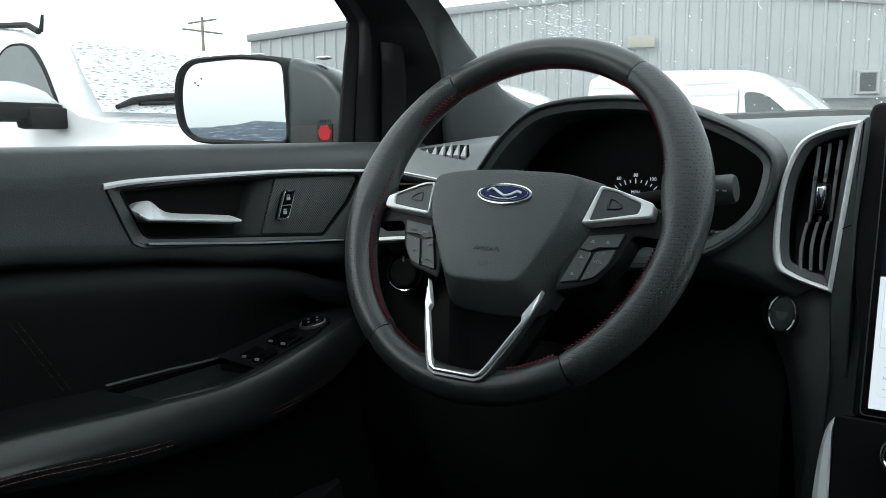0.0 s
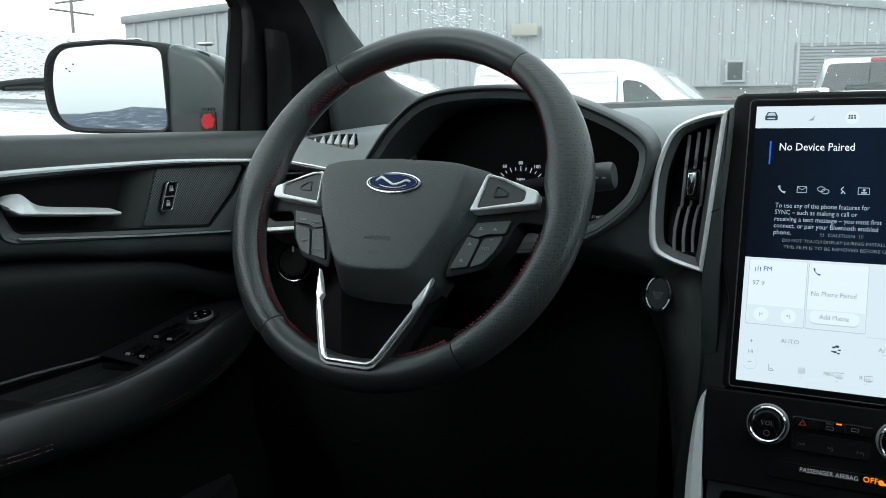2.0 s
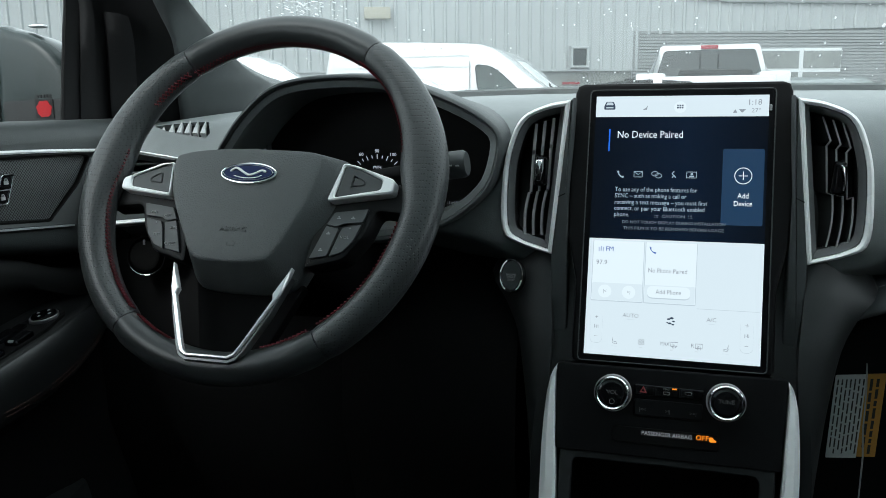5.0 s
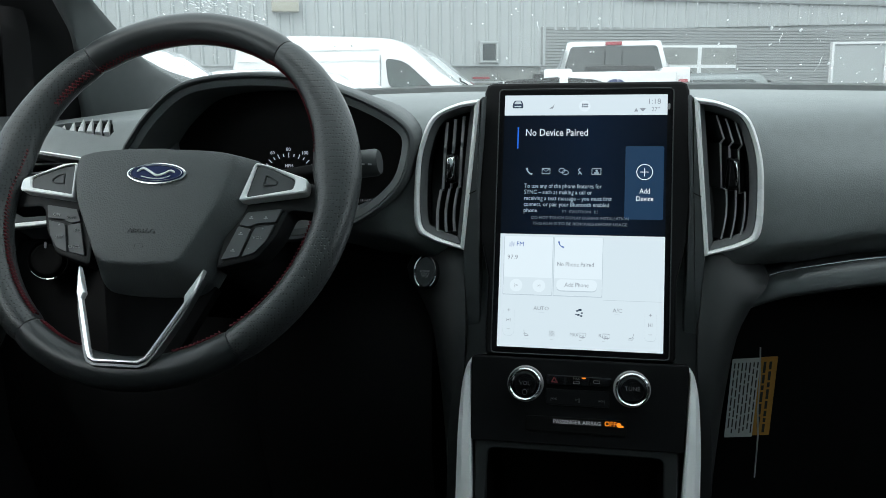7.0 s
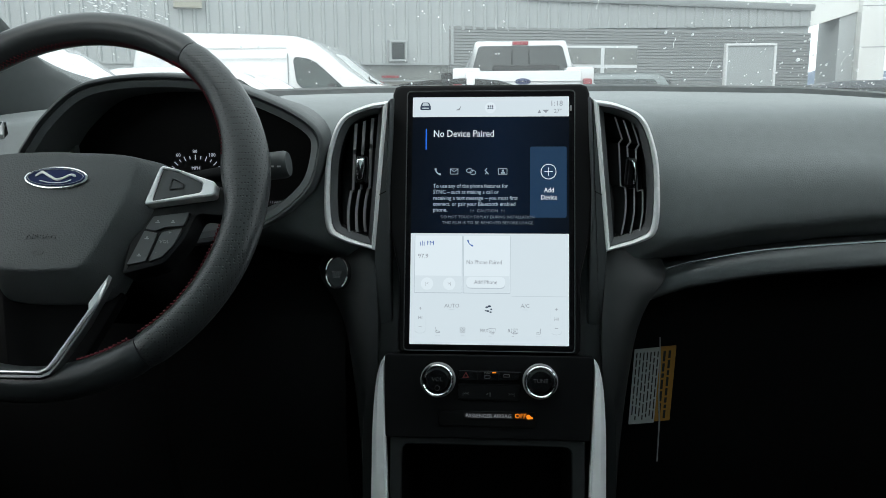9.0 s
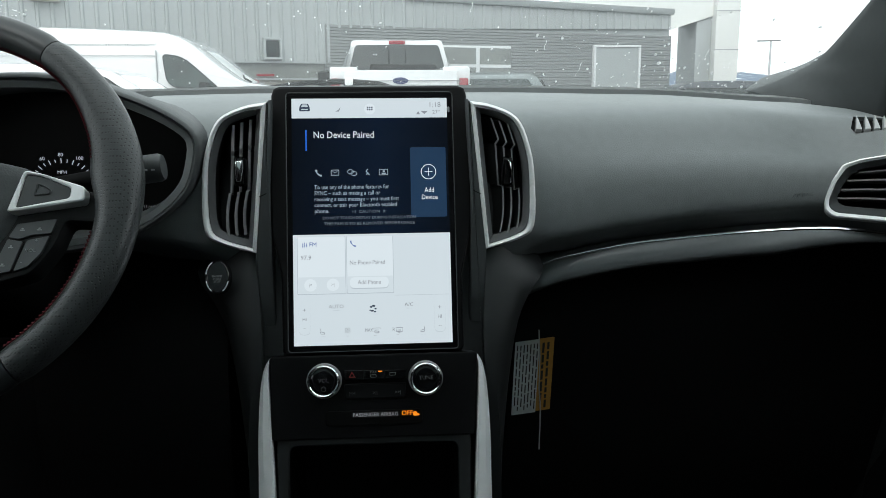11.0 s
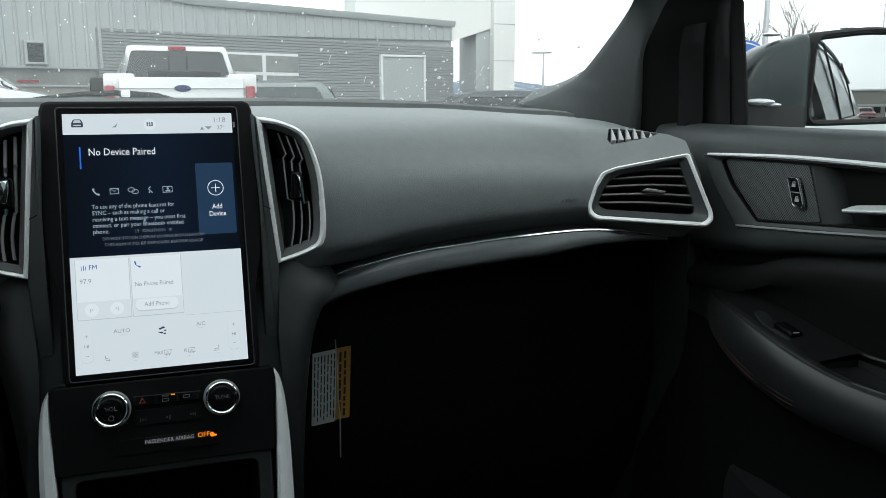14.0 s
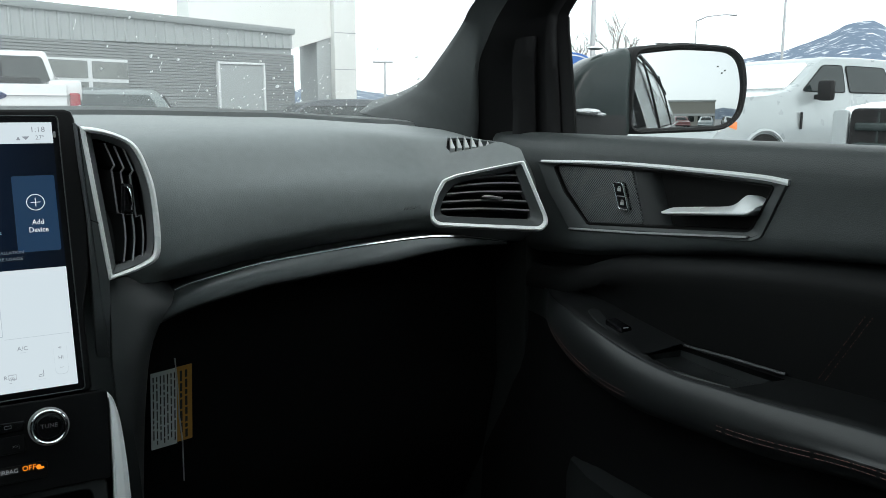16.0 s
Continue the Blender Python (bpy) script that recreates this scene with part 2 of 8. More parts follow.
def inset(pts, d):
    """The 2D outline moved inwards by d (mitred; outline counter-clockwise or clockwise)."""
    k = len(pts)
    area = sum(pts[i - 1][0] * pts[i][1] - pts[i][0] * pts[i - 1][1] for i in range(k))
    sgn = 1 if area > 0 else -1
    out = []
    for i in range(k):
        a, b, c = Vector(pts[i - 1][:2]), Vector(pts[i][:2]), Vector(pts[(i + 1) % k][:2])
        e1, e2 = (b - a), (c - b)
        e1 = e1.normalized() if e1.length > 1e-9 else Vector((1, 0))
        e2 = e2.normalized() if e2.length > 1e-9 else e1
        n1, n2 = Vector((-e1.y, e1.x)) * sgn, Vector((-e2.y, e2.x)) * sgn
        m = n1 + n2
        m = m.normalized() if m.length > 1e-6 else n1
        q = max(0.4, m.dot(n1))
        out.append(b + m * d / q)
    return out


def rings(bm, loops, M=ID, cap0=False, cap1=False):
    """Skins rings of equal count; each a closed list of 3D points in M."""
    vs = [[bm.verts.new(M @ Vector(p)) for p in lp] for lp in loops]
    for a, b in zip(vs, vs[1:]):
        k = len(a)
        for i in range(k):
            try:
                bm.faces.new((a[i - 1], a[i], b[i], b[i - 1]))
            except ValueError:
                pass
    if cap0:
        bm.faces.new(vs[0])
    if cap1:
        bm.faces.new(vs[-1])
    return bm


def slab(pts, z0, z1, M=ID, bev=0.001, bm=None):
    """A plate with a rounded front edge: outline in the frame M from height z0 to z1."""
    bm = bm or bmesh.new()
    p2 = [(p[0], p[1]) for p in pts]
    i1, i2, i3 = inset(p2, bev * 0.3), inset(p2, bev), inset(p2, bev * 1.12)
    rings(bm, [[(x, y, z0) for x, y in p2], [(x, y, z1 - bev) for x, y in p2], [(x, y, z1 - bev * 0.3) for x, y in i1], [(x, y, z1) for x, y in i2], [(x, y, z1) for x, y in i3]], M, True, True)
    return bm


def hoop(outer, inner, z0, z1, M=ID, bev=0.001, bm=None, zin=None):
    """A frame between two outlines of equal count, with rounded edges."""
    bm = bm or bmesh.new()
    zin = z1 if zin is None else zin
    o2, n2 = inset(outer, bev), inset(inner, -bev)
    L = [[(x, y, z0) for x, y in outer], [(x, y, z1 - bev) for x, y in outer], [(x, y, z1) for x, y in o2],
         [(x, y, zin) for x, y in n2], [(x, y, zin - bev) for x, y in inner], [(x, y, z0) for x, y in inner]]
    rings(bm, L + [L[0]], M)
    bmesh.ops.remove_doubles(bm, verts=bm.verts, dist=1e-6)
    return bm


def box(bm, x0, x1, y0, y1, z0, z1, M=ID, bev=0.0):
    """A box, its edges bevelled."""
    m = M @ Matrix.Translation(((x0 + x1) / 2, (y0 + y1) / 2, (z0 + z1) / 2)) @ Matrix.Diagonal((x1 - x0, y1 - y0, z1 - z0, 1))
    r = bmesh.ops.create_cube(bm, size=1, matrix=m)
    if bev:
        es = list({e for v in r["verts"] for e in v.link_edges})
        bmesh.ops.bevel(bm, geom=es, offset=bev, segments=2, affect='EDGES', profile=0.6)
    return bm


def tube(bm, path, r, sides=10, closed=False, squash=1.0, up=(0, 0, 1)):
    """A tube along the points; r a number or one per point."""
    P = [Vector(p) for p in path]
    k = len(P)
    loops = []
    for i, p in enumerate(P):
        a = P[i - 1] if closed or i else P[0]
        b = P[(i + 1) % k] if closed or i < k - 1 else P[-1]
        d = (b - a).normalized()
        s = d.cross(Vector(up))
        s = s.normalized() if s.length > 1e-4 else d.orthogonal().normalized()
        w = s.cross(d)
        rad = r[i] if isinstance(r, (list, tuple)) else r
        loops.append([p + s * math.cos(q) * rad + w * math.sin(q) * rad * squash for q in (2 * math.pi * j / sides for j in range(sides))])
    if closed:
        rings(bm, loops + [loops[0]])
        bmesh.ops.remove_doubles(bm, verts=bm.verts, dist=1e-7)
    else:
        rings(bm, loops, ID, True, True)
    return bm


def disc(cx, cy, r, n=32, ry=None):
    ry = ry or r
    return [Vector((cx + r * math.cos(2 * math.pi * i / n), cy + ry * math.sin(2 * math.pi * i / n))) for i in range(n)]


def rect(cx, cy, w, h, r=0.002, n=3):
    return rounded([(cx - w / 2, cy - h / 2), (cx + w / 2, cy - h / 2), (cx + w / 2, cy + h / 2), (cx - w / 2, cy + h / 2)], r, n)


def grid(bm, sections, close=False):
    """A sheet through sections of equal count."""
    vs = [[bm.verts.new(p) for p in s] for s in sections]
    for a, b in zip(vs, vs[1:]):
        for i in range(len(a) - (0 if close else 1)):
            j = (i + 1) % len(a)
            bm.faces.new((a[i], a[j], b[j], b[i]))
    return vs


def loft(sections, caps=True):
    """A closed body through closed sections."""
    bm = bmesh.new()
    rings(bm, sections, ID, caps, caps)
    return bm


def cut(ob, cutters):
    """Cuts closed shapes out of ob's mesh."""
    for cb in cutters:
        bmesh.ops.recalc_face_normals(cb, faces=cb.faces)
        me = bpy.data.meshes.new("cutter")
        cb.to_mesh(me)
        cb.free()
        co = new("cutter", me)
        mod = ob.modifiers.new("b", 'BOOLEAN')
        mod.object, mod.operation, mod.solver = co, 'DIFFERENCE', 'MANIFOLD'
        mw, mi = ob.parent, ob.matrix_parent_inverse.copy()
        ob.parent = None
        dg = bpy.context.evaluated_depsgraph_get()
        dg.update()
        res = bpy.data.meshes.new_from_object(ob.evaluated_get(dg))
        ob.modifiers.clear()
        ob.data = res
        ob.parent = mw
        ob.matrix_parent_inverse = mi
        bpy.data.objects.remove(co)
        ob.data.shade_smooth()
        ob.data.set_sharp_from_angle(angle=radians(32))


def pierce(bm, poly, M, lo, hi):
    """Opens a convex hole: cuts along the outline, given in M's plane, and drops what lies inside it between the heights."""
    k = len(poly)
    P2 = [Vector((q[0], q[1])) for q in poly]
    nrm = (M.to_3x3() @ Vector((0, 0, 1)))
    inv = M.inverted()
    c = sum(P2, Vector((0, 0))) / k
    for i in range(k):
        a, b = P2[i - 1], P2[i]
        if (b - a).length < 1e-6:
            continue
        A, B = M @ Vector((a.x, a.y, 0)), M @ Vector((b.x, b.y, 0))
        near = [f for f in bm.faces if lo - 0.02 < (inv @ f.calc_center_median()).z < hi + 0.02]
        geom = list({g for f in near for g in [f, *f.edges, *f.verts]})
        bmesh.ops.bisect_plane(bm, geom=geom, plane_co=A, plane_no=(B - A).cross(nrm).normalized(), dist=1e-6)
    dead = []
    for f in bm.faces:
        q = inv @ f.calc_center_median()
        if lo < q.z < hi:
            s = [(P2[i] - P2[i - 1]).cross(Vector((q.x, q.y)) - P2[i - 1]) for i in range(k)]
            if all(v > -1e-7 for v in s) or all(v < 1e-7 for v in s):
                dead.append(f)
    bmesh.ops.delete(bm, geom=dead, context='FACES')
    return bm




def text(name, s, M, size, material, parent, label="", align='CENTER', depth=0.0002, shear=0.0, squeeze=1.0, lift=0.0004, width=0.0):
    """Lettering with the built-in font, laid in the frame M."""
    c = bpy.data.curves.new(name, 'FONT')
    c.body, c.size, c.extrude, c.align_x, c.align_y, c.shear = s, size, depth, align, 'CENTER', shear
    c.resolution_u = 2
    c.space_line = 0.9
    o = bpy.data.objects.new("t", c)
    me = bpy.data.meshes.new_from_object(o)
    bpy.data.objects.remove(o)
    if width:
        xs = [v.co.x for v in me.vertices]
        squeeze = width / (max(xs) - min(xs))
    me.transform(M @ Matrix.Translation((0, 0, lift)) @ Matrix.Diagonal((squeeze, 1, 1, 1)))
    return link(name, me, material, parent, label)


def at(M, x, y, z=0.0, turn=0.0):
    return M @ Matrix.Translation((x, y, z)) @ Matrix.Rotation(radians(turn), 4, 'Z')


def stitches(name, path, parent, material, step=0.005, length=0.0034, r=0.00045, up=(0, 0, 1), sides=4):
    """A row of thread along a smooth path."""
    P = [Vector(p) for p in path]
    bm = bmesh.new()
    acc = 0.0
    for a, b in zip(P, P[1:]):
        d = b - a
        L = d.length
        while acc < L:
            p = a + d * (acc / L)
            q = a + d * min(1, (acc + length) / L)
            tube(bm, [p, (p + q) / 2, q], [r * 0.6, r, r * 0.6], sides)
            acc += step
        acc -= L
    return part(name, bm, material, parent)


# ---- cabin shell ----
EYEZ = 1.25


def deeper(x, z, k=1.057):
    """Keeps a point on its sight line while its plane moves back."""
    return (x * k, EYEZ + (z - EYEZ) * k)


def shell():
    bm = bmesh.new()
    box(bm, -0.72, 0.72, -1.5, 1.3, 0.40, 0.43)
    tagged(part("floor", bm, CARPET, None), "black carpeted car floor", "floor", kind="structure")
    bm = bmesh.new()
    secs = []
    for y in [0.62, 0.5, 0.2, -0.3, -0.9, -1.6]:
        zt = 1.60 + 0.06 * (1 - ((y + 0.3) / 1.3) ** 2)
        secs.append([Vector((x, y, zt - 0.10 * (abs(x) / 0.62) ** 3)) for x in [i * 0.73 / 8 for i in range(-8, 9)]])
    grid(bm, secs)
    r = bmesh.ops.solidify(bm, geom=bm.faces[:], thickness=0.03)
    tagged(part("ceiling", bm, FABRIC, None), "pale grey cloth headliner", "ceiling", kind="structure")
    # Unseen solid wall, added where a rear window would let light in.
    bm = bmesh.new()
    box(bm, -0.68, 0.68, -1.65, -1.6, 0.40, 1.66, bev=0.01)
    tagged(part("wall_rear", bm, PLASTIC, None), "plain dark wall added unseen across the rear window", "wall", kind="structure")
    for sx, nm in ((-1, "wall_left"), (1, "wall_right")):
        bm = bmesh.new()
        a, b = sorted((sx * 0.72, sx * 0.80))
        box(bm, a, b, -1.62, 0.13, 0.40, 1.20, bev=0.01)
        # Unseen upper box, added to shut out light from the rear side window.
        a, b = sorted((sx * 0.60, sx * 0.68))
        box(bm, a, b, -1.62, -0.08, 1.19, 1.60, bev=0.01)
        a, b = sorted((sx * 0.702, sx * 0.80))
        box(bm, a, b, 1.04, 1.32, 0.40, 1.19, bev=0.01)
        tagged(part(nm, bm, PLASTIC, None), "plain dark cabin side wall, its unseen rear shutting out window light", "wall", kind="structure")
    bm = bmesh.new()
    box(bm, -0.74, 0.74, 1.27, 1.31, 0.40, 1.15)
    tagged(part("wall_front", bm, DARK, None), "dark footwell bulkhead", "wall", kind="structure")


# ---- steering wheel ----
WT = radians(28.6)
WM = fr((-0.383, 0.818, 1.1634), (1, 0, 0), (0, math.sin(WT), math.cos(WT)))


def mir(half):
    """Closes a right half outline (from top to bottom) with its mirror image."""
    return [Vector(p) for p in half] + [Vector((-x, y)) for x, y in reversed(half) if abs(x) > 1e-6]


def steering_wheel():
    root = thing("steering_wheel", (-0.385, 0.824, 1.167), "black leather-wrapped steering wheel with perforated grips and red stitching", "steering wheel")
    R = 0.172

    def arc(name, a0, a1, material, label, lumps=()):
        bm = bmesh.new()
        loops = []
        n = max(10, int(abs(a1 - a0) / 3))
        for i in range(n + 1):
            a = radians(a0 + (a1 - a0) * i / n)
            e = min(i, n - i)
            pinch = 0.0012 if e == 0 else 0.0
            deg = math.degrees(a) % 360
            fat = sum(h * math.exp(-((((deg - c + 180) % 360) - 180) / w) ** 2) for c, w, h in lumps)
            rad, dep = 0.0155 + 0.3 * fat - pinch, 0.0165 - pinch
            loop = []
            for j in range(16):
                q = 2 * math.pi * j / 16
                inner = fat if math.cos(q) < 0 else 0
                rr = R + (rad + inner * 0.9) * math.cos(q)
                loop.append((rr * math.cos(a), rr * math.sin(a), dep * math.sin(q)))
            loops.append(loop)
        rings(bm, loops, WM, True, True)
        return part(name, bm, material, root, label)

    swell = [(24, 14, 0.004), (156, 14, 0.004), (172, 10, 0.0065), (8, 10, 0.0065), (350, 30, 0.0032), (190, 30, 0.0032)]
    arc("rim_top", 54.8, 126.2, LEATHER, "smooth black leather top of the rim")
    arc("grip", 126.5, 233.5, PERF, "perforated black leather grip", swell)
    arc("grip", -56.0, 54.5, PERF, "perforated black leather grip", swell)
    arc("rim_bottom", 233.8, 303.7, LEATHER, "smooth black leather bottom of the rim")
    for a0, a1 in ((58, 127), (129, 146), (166, 232), (-54, -12), (14, 56), (236, 252), (286, 302)):
        m = int((a1 - a0) * 0.75)
        bm = bmesh.new()
        for flip in (1, -1):
            path = []
            for i in range(m):
                a = radians(a0 + (a1 - a0) * i / (m - 1))
                rr = R - 0.0150 - 0.9 * sum(h * math.exp(-((((math.degrees(a) - c + 180) % 360) - 180) / w) ** 2) for c, w, h in swell)
                path.append(WM @ Vector((rr * math.cos(a), rr * math.sin(a), (0.0005 if a0 == 58 else 0.0052) + 0.0036 * flip * (1 if i % 2 else -1))))
            tube(bm, path, 0.00095, 5)
        part("stitching", bm, REDTHREAD, root, "red cross-stitched thread")
    # hub
    half = [(0, 0.0410), (0.030, 0.0405), (0.058, 0.0388), (0.081, 0.0345), (0.0925, 0.0270), (0.0905, 0.0000), (0.0835, -0.0220), (0.0700, -0.0480), (0.0600, -0.0720), (0.0530, -0.0870), (0.0430, -0.0940), (0.0200, -0.0970), (0, -0.0975)]
    flat = [(0, 0.0350), (0.025, 0.0345), (0.045, 0.0335), (0.054, 0.0320), (0.0575, 0.0280), (0.0530, 0.0050), (0.0475, -0.0150), (0.0400, -0.0370), (0.0330, -0.0550), (0.0275, -0.0660), (0.0210, -0.0710), (0.0100, -0.0730), (0, -0.0733)]

    def dense(h):
        q = spline([(x, y, 0) for x, y in h], 3)
        return mir([(p.x, p.y) for p in q])
    wide = [(0, 0.0368), (0.030, 0.0362), (0.056, 0.0346), (0.076, 0.0312), (0.0850, 0.0250), (0.0825, 0.0020), (0.0760, -0.0180), (0.0635, -0.0400), (0.0530, -0.0590), (0.0455, -0.0690), (0.0360, -0.0735), (0.0180, -0.0750), (0, -0.0752)]
    broad = [(x * 0.55 + u * 0.45, y * 0.55 + v * 0.45) for (x, y), (u, v) in zip(flat, wide)]
    out, fl = dense(half), [a if a.x <= 0 else b for a, b in zip(dense(wide), dense(broad))]

    def mixr(t, z, sag=0.0):
        return [(a.x * (1 - t) + b.x * t, a.y * (1 - t) + b.y * t, z - sag * max(0, (-0.03 - a.y) / 0.06)) for a, b in zip(out, fl)]
    bm = bmesh.new()
    rings(bm, [mixr(0, -0.035), mixr(0, -0.012, 0.012), mixr(0.03, -0.0085, 0.012), mixr(0.08, -0.0070, 0.0115), mixr(0.16, -0.0053, 0.0105), mixr(0.30, -0.0024, 0.009), mixr(0.55, 0.0027, 0.0055), mixr(0.82, 0.0080, 0.0018), mixr(0.93, 0.0099, 0.0004), mixr(1.0, 0.0106), [(x * 0.975, y * 0.975, 0.0109) for x, y, z in mixr(1, 0)], [(x * 0.95, y * 0.95, 0.0111) for x, y, z in mixr(1, 0)], [(x * 0.85, y * 0.85, 0.0114) for x, y, z in mixr(1, 0)], [(x * 0.5, y * 0.5, 0.0119) for x, y, z in mixr(1, 0)]], WM, True, True)
    hub = part("airbag_cover", bm, HUBSKIN, root, "grained black airbag cover", angle=40)
    bx, by, bz = -0.0015, 0.0105, 0.0140
    part("emblem", slab(disc(bx, by, 0.0296, 48, 0.0108), 0.009, bz, WM, 0.0012), CHROME, root, "oval blue badge with a chrome ring")
    em = root.children[-1]
    part("badge_field", slab(disc(bx, by, 0.0272, 48, 0.0088), bz - 0.0006, bz + 0.0006, WM, 0.0004), BLUEBADGE, em)
    part("badge_ring", hoop(disc(bx, by, 0.0260, 48, 0.0079), disc(bx, by, 0.0254, 48, 0.0073), bz, bz + 0.0010, WM, 0.0001), CHROME, em)
    bm = bmesh.new()
    tube(bm, [WM @ p for p in spline([(bx + u, by + v, bz + 0.0006) for u, v in ((-0.019, 0.001), (-0.013, 0.0046), (-0.006, 0.0012), (0.001, -0.0022), (0.008, -0.0006), (0.014, 0.0022), (0.019, 0.0006))], 5)], [0.0003] + [0.0012] * 29 + [0.0003], 6)
    part("badge_wave", bm, SATIN, em, "plain silver wave")
    bm = bmesh.new()
    tube(bm, [WM @ p for p in spline([(bx + u, by + v, bz + 0.0006) for u, v in ((-0.014, -0.0032), (-0.004, -0.0052), (0.008, -0.0050), (0.015, -0.0026))], 5)], 0.0005, 6)
    part("badge_wave", bm, SATIN, em)
    text("airbag_lettering", "AIRBAG", at(WM, -0.006, -0.0450, 0.0117), 0.0062, HUBMARK, hub, squeeze=1.3, depth=0.0003)
    bm = hoop(rect(-0.006, -0.0590, 0.009, 0.0042, 0.0018), inset(rect(-0.006, -0.0590, 0.009, 0.0042, 0.0018), 0.0007), 0.010, 0.0119, WM, 0.0002)
    part("horn_mark", bm, HUBMARK, hub)
    # spokes, bezels and buttons
    for sx in (-1, 1):
        def S(pts):
            return [Vector((sx * x, y)) for x, y in pts]
        part("spoke", slab(rounded(S([(0.07, 0.028), (0.092, 0.0255), (0.150, 0.008), (0.166, 0.008), (0.166, -0.020), (0.124, -0.016), (0.116, -0.040), (0.100, -0.063), (0.062, -0.074)]), 0.006), -0.030, -0.006, WM, 0.003), SPOKE, root, "black plastic spoke")
        o = rounded(S([(0.0895, 0.0255), (0.1040, 0.0225), (0.1420, 0.0095), (0.1420, -0.0030), (0.0790, -0.0122)] if sx > 0 else [(0.0900, 0.0250), (0.1040, 0.0212), (0.1440, 0.0070), (0.1440, -0.0048), (0.0865, -0.0118)]), 0.0035, 4)
        i = rounded(S([(0.0930, 0.0212), (0.1050, 0.0186), (0.1300, 0.0090), (0.1290, -0.0004), (0.0880, -0.0072)]), 0.003, 4)
        i = [p.lerp(q, ((0.60, 0.55, 0.95, 0.95, 0.70) if sx > 0 else (0.60, 0.20, 0.70, 0.72, 0.80))[n // 5]) for n, (p, q) in enumerate(zip(o, i))]
        part("spoke_bezel", hoop(o, i, -0.008, 0.0065, WM, 0.0012), SATIN, root, "satin silver spoke bezel")
        pad = part("button_pad", slab(i, -0.008, 0.0045, WM, 0.001), GREYPL, root)
        part("rocker_button", hoop(rounded(S([(0.1010, 0.0140), (0.1070, 0.0120), (0.1140, 0.0075), (0.1130, 0.0035), (0.0995, 0.0025)]), 0.0015, 3), rounded(S([(0.1022, 0.0125), (0.1068, 0.0108), (0.1124, 0.0070), (0.1120, 0.0048), (0.1010, 0.0040)]), 0.001, 3), 0.003, 0.0055, WM, 0.0002), PLASTIC, pad)
        quads = [[(0.0855, -0.0200), (0.1180, -0.0158), (0.1140, -0.0288), (0.0975, -0.0300), (0.0890, -0.0336), (0.0795, -0.0318)],
                 [(0.0790, -0.0334), (0.0915, -0.0358), (0.0840, -0.0618), (0.0675, -0.0652)],
                 [(0.0955, -0.0345), (0.1130, -0.0312), (0.1075, -0.0465), (0.0980, -0.0578), (0.0868, -0.0622), (0.0938, -0.0380)]]
        words = [[("ON", -0.008, 0.001), ("OFF", 0.008, -0.002)], [("RES", 0.001, 0.008), ("CNCL", 0.001, -0.008)], [("+", -0.001, 0.009), ("SET", 0.002, -0.003)]] if sx < 0 else [[], [], [("+", 0.004, 0.0095), ("VOL", 0.0, 0.001), ("-", -0.0065, -0.009)]]
        for q, tags in zip(quads, words):
            b = part("button", slab(rounded(S(q), 0.0012, 3), -0.012, -0.0030, WM, 0.0003), BUTTON, root)
            cx, cy = sum(p[0] for p in q) / len(q) * sx, sum(p[1] for p in q) / len(q)
            for s, dx, dy in tags:
                text("button_mark", s, at(WM, cx + dx, cy + dy, -0.0028), 0.0040, PRINTGREY, b, squeeze=1.2)
            if not tags:
                bm = bmesh.new()
                for dx, dy in ((-0.007, 0.001), (0.007, 0.001)) if q is quads[0] else ((0.002, 0.008), (-0.003, -0.008)):
                    box(bm, cx + dx - 0.0020, cx + dx + 0.0020, cy + dy - 0.0004, cy + dy + 0.0004, -0.0031, -0.0028, WM)
                    box(bm, cx + dx - 0.0008, cx + dx + 0.0008, cy + dy + 0.0008, cy + dy + 0.0020, -0.0031, -0.0028, WM)
                part("button_mark", bm, PRINTGREY, b)
    # lower chrome spoke
    LT = WM @ Matrix.Rotation(radians(-7), 4, 'X') @ Matrix.Translation((0, 0, -0.006))
    def strip(pairs, z0, z1, bev):
        both = pairs + [((-a, b), (-c, d)) for (a, b), (c, d) in reversed(pairs)]
        bm = bmesh.new()
        secs = []
        for (a, b), (c, d) in both:
            u = Vector((c - a, d - b))
            u = u.normalized() * min(bev, u.length * 0.3)
            secs.append([(a, b, z0), (a, b, z1 - bev), (a + u.x, b + u.y, z1), (c - u.x, d - u.y, z1), (c, d, z1 - bev), (c, d, z0)])
        return rings(bm, secs, LT, True, True)
    part("lower_spoke_trim", strip([((0.0606, -0.0795), (0.0598, -0.0805)), ((0.0594, -0.0875), (0.0552, -0.0890)), ((0.0557, -0.1045), (0.0475, -0.1046)), ((0.0524, -0.1115), (0.0488, -0.1104)), ((0.0315, -0.1570), (0.0284, -0.1546)), ((0.0270, -0.1640), (0.0246, -0.1614)), ((0.0210, -0.1672), (0.0195, -0.1645))], 0.0015, 0.0075, 0.0012), BRIGHT, root, "bright chrome trim of the lower spoke", angle=25)
    part("trim_edge", strip([((0.0612, -0.0878), (0.0603, -0.0875)), ((0.0500, -0.1225), (0.0481, -0.1212)), ((0.0335, -0.1590), (0.0316, -0.1572)), ((0.0280, -0.1675), (0.0271, -0.1643)), ((0.0210, -0.1705), (0.0210, -0.1674))], -0.003, 0.0050, 0.0005), DARKCHROME, root, "dark chrome outer edge", angle=25)
    part("lower_spoke", slab(rounded([(-0.058, -0.08), (0.058, -0.08), (0.028, -0.164), (-0.028, -0.164)], 0.004), -0.040, -0.030, LT, 0.002), VOID, root)
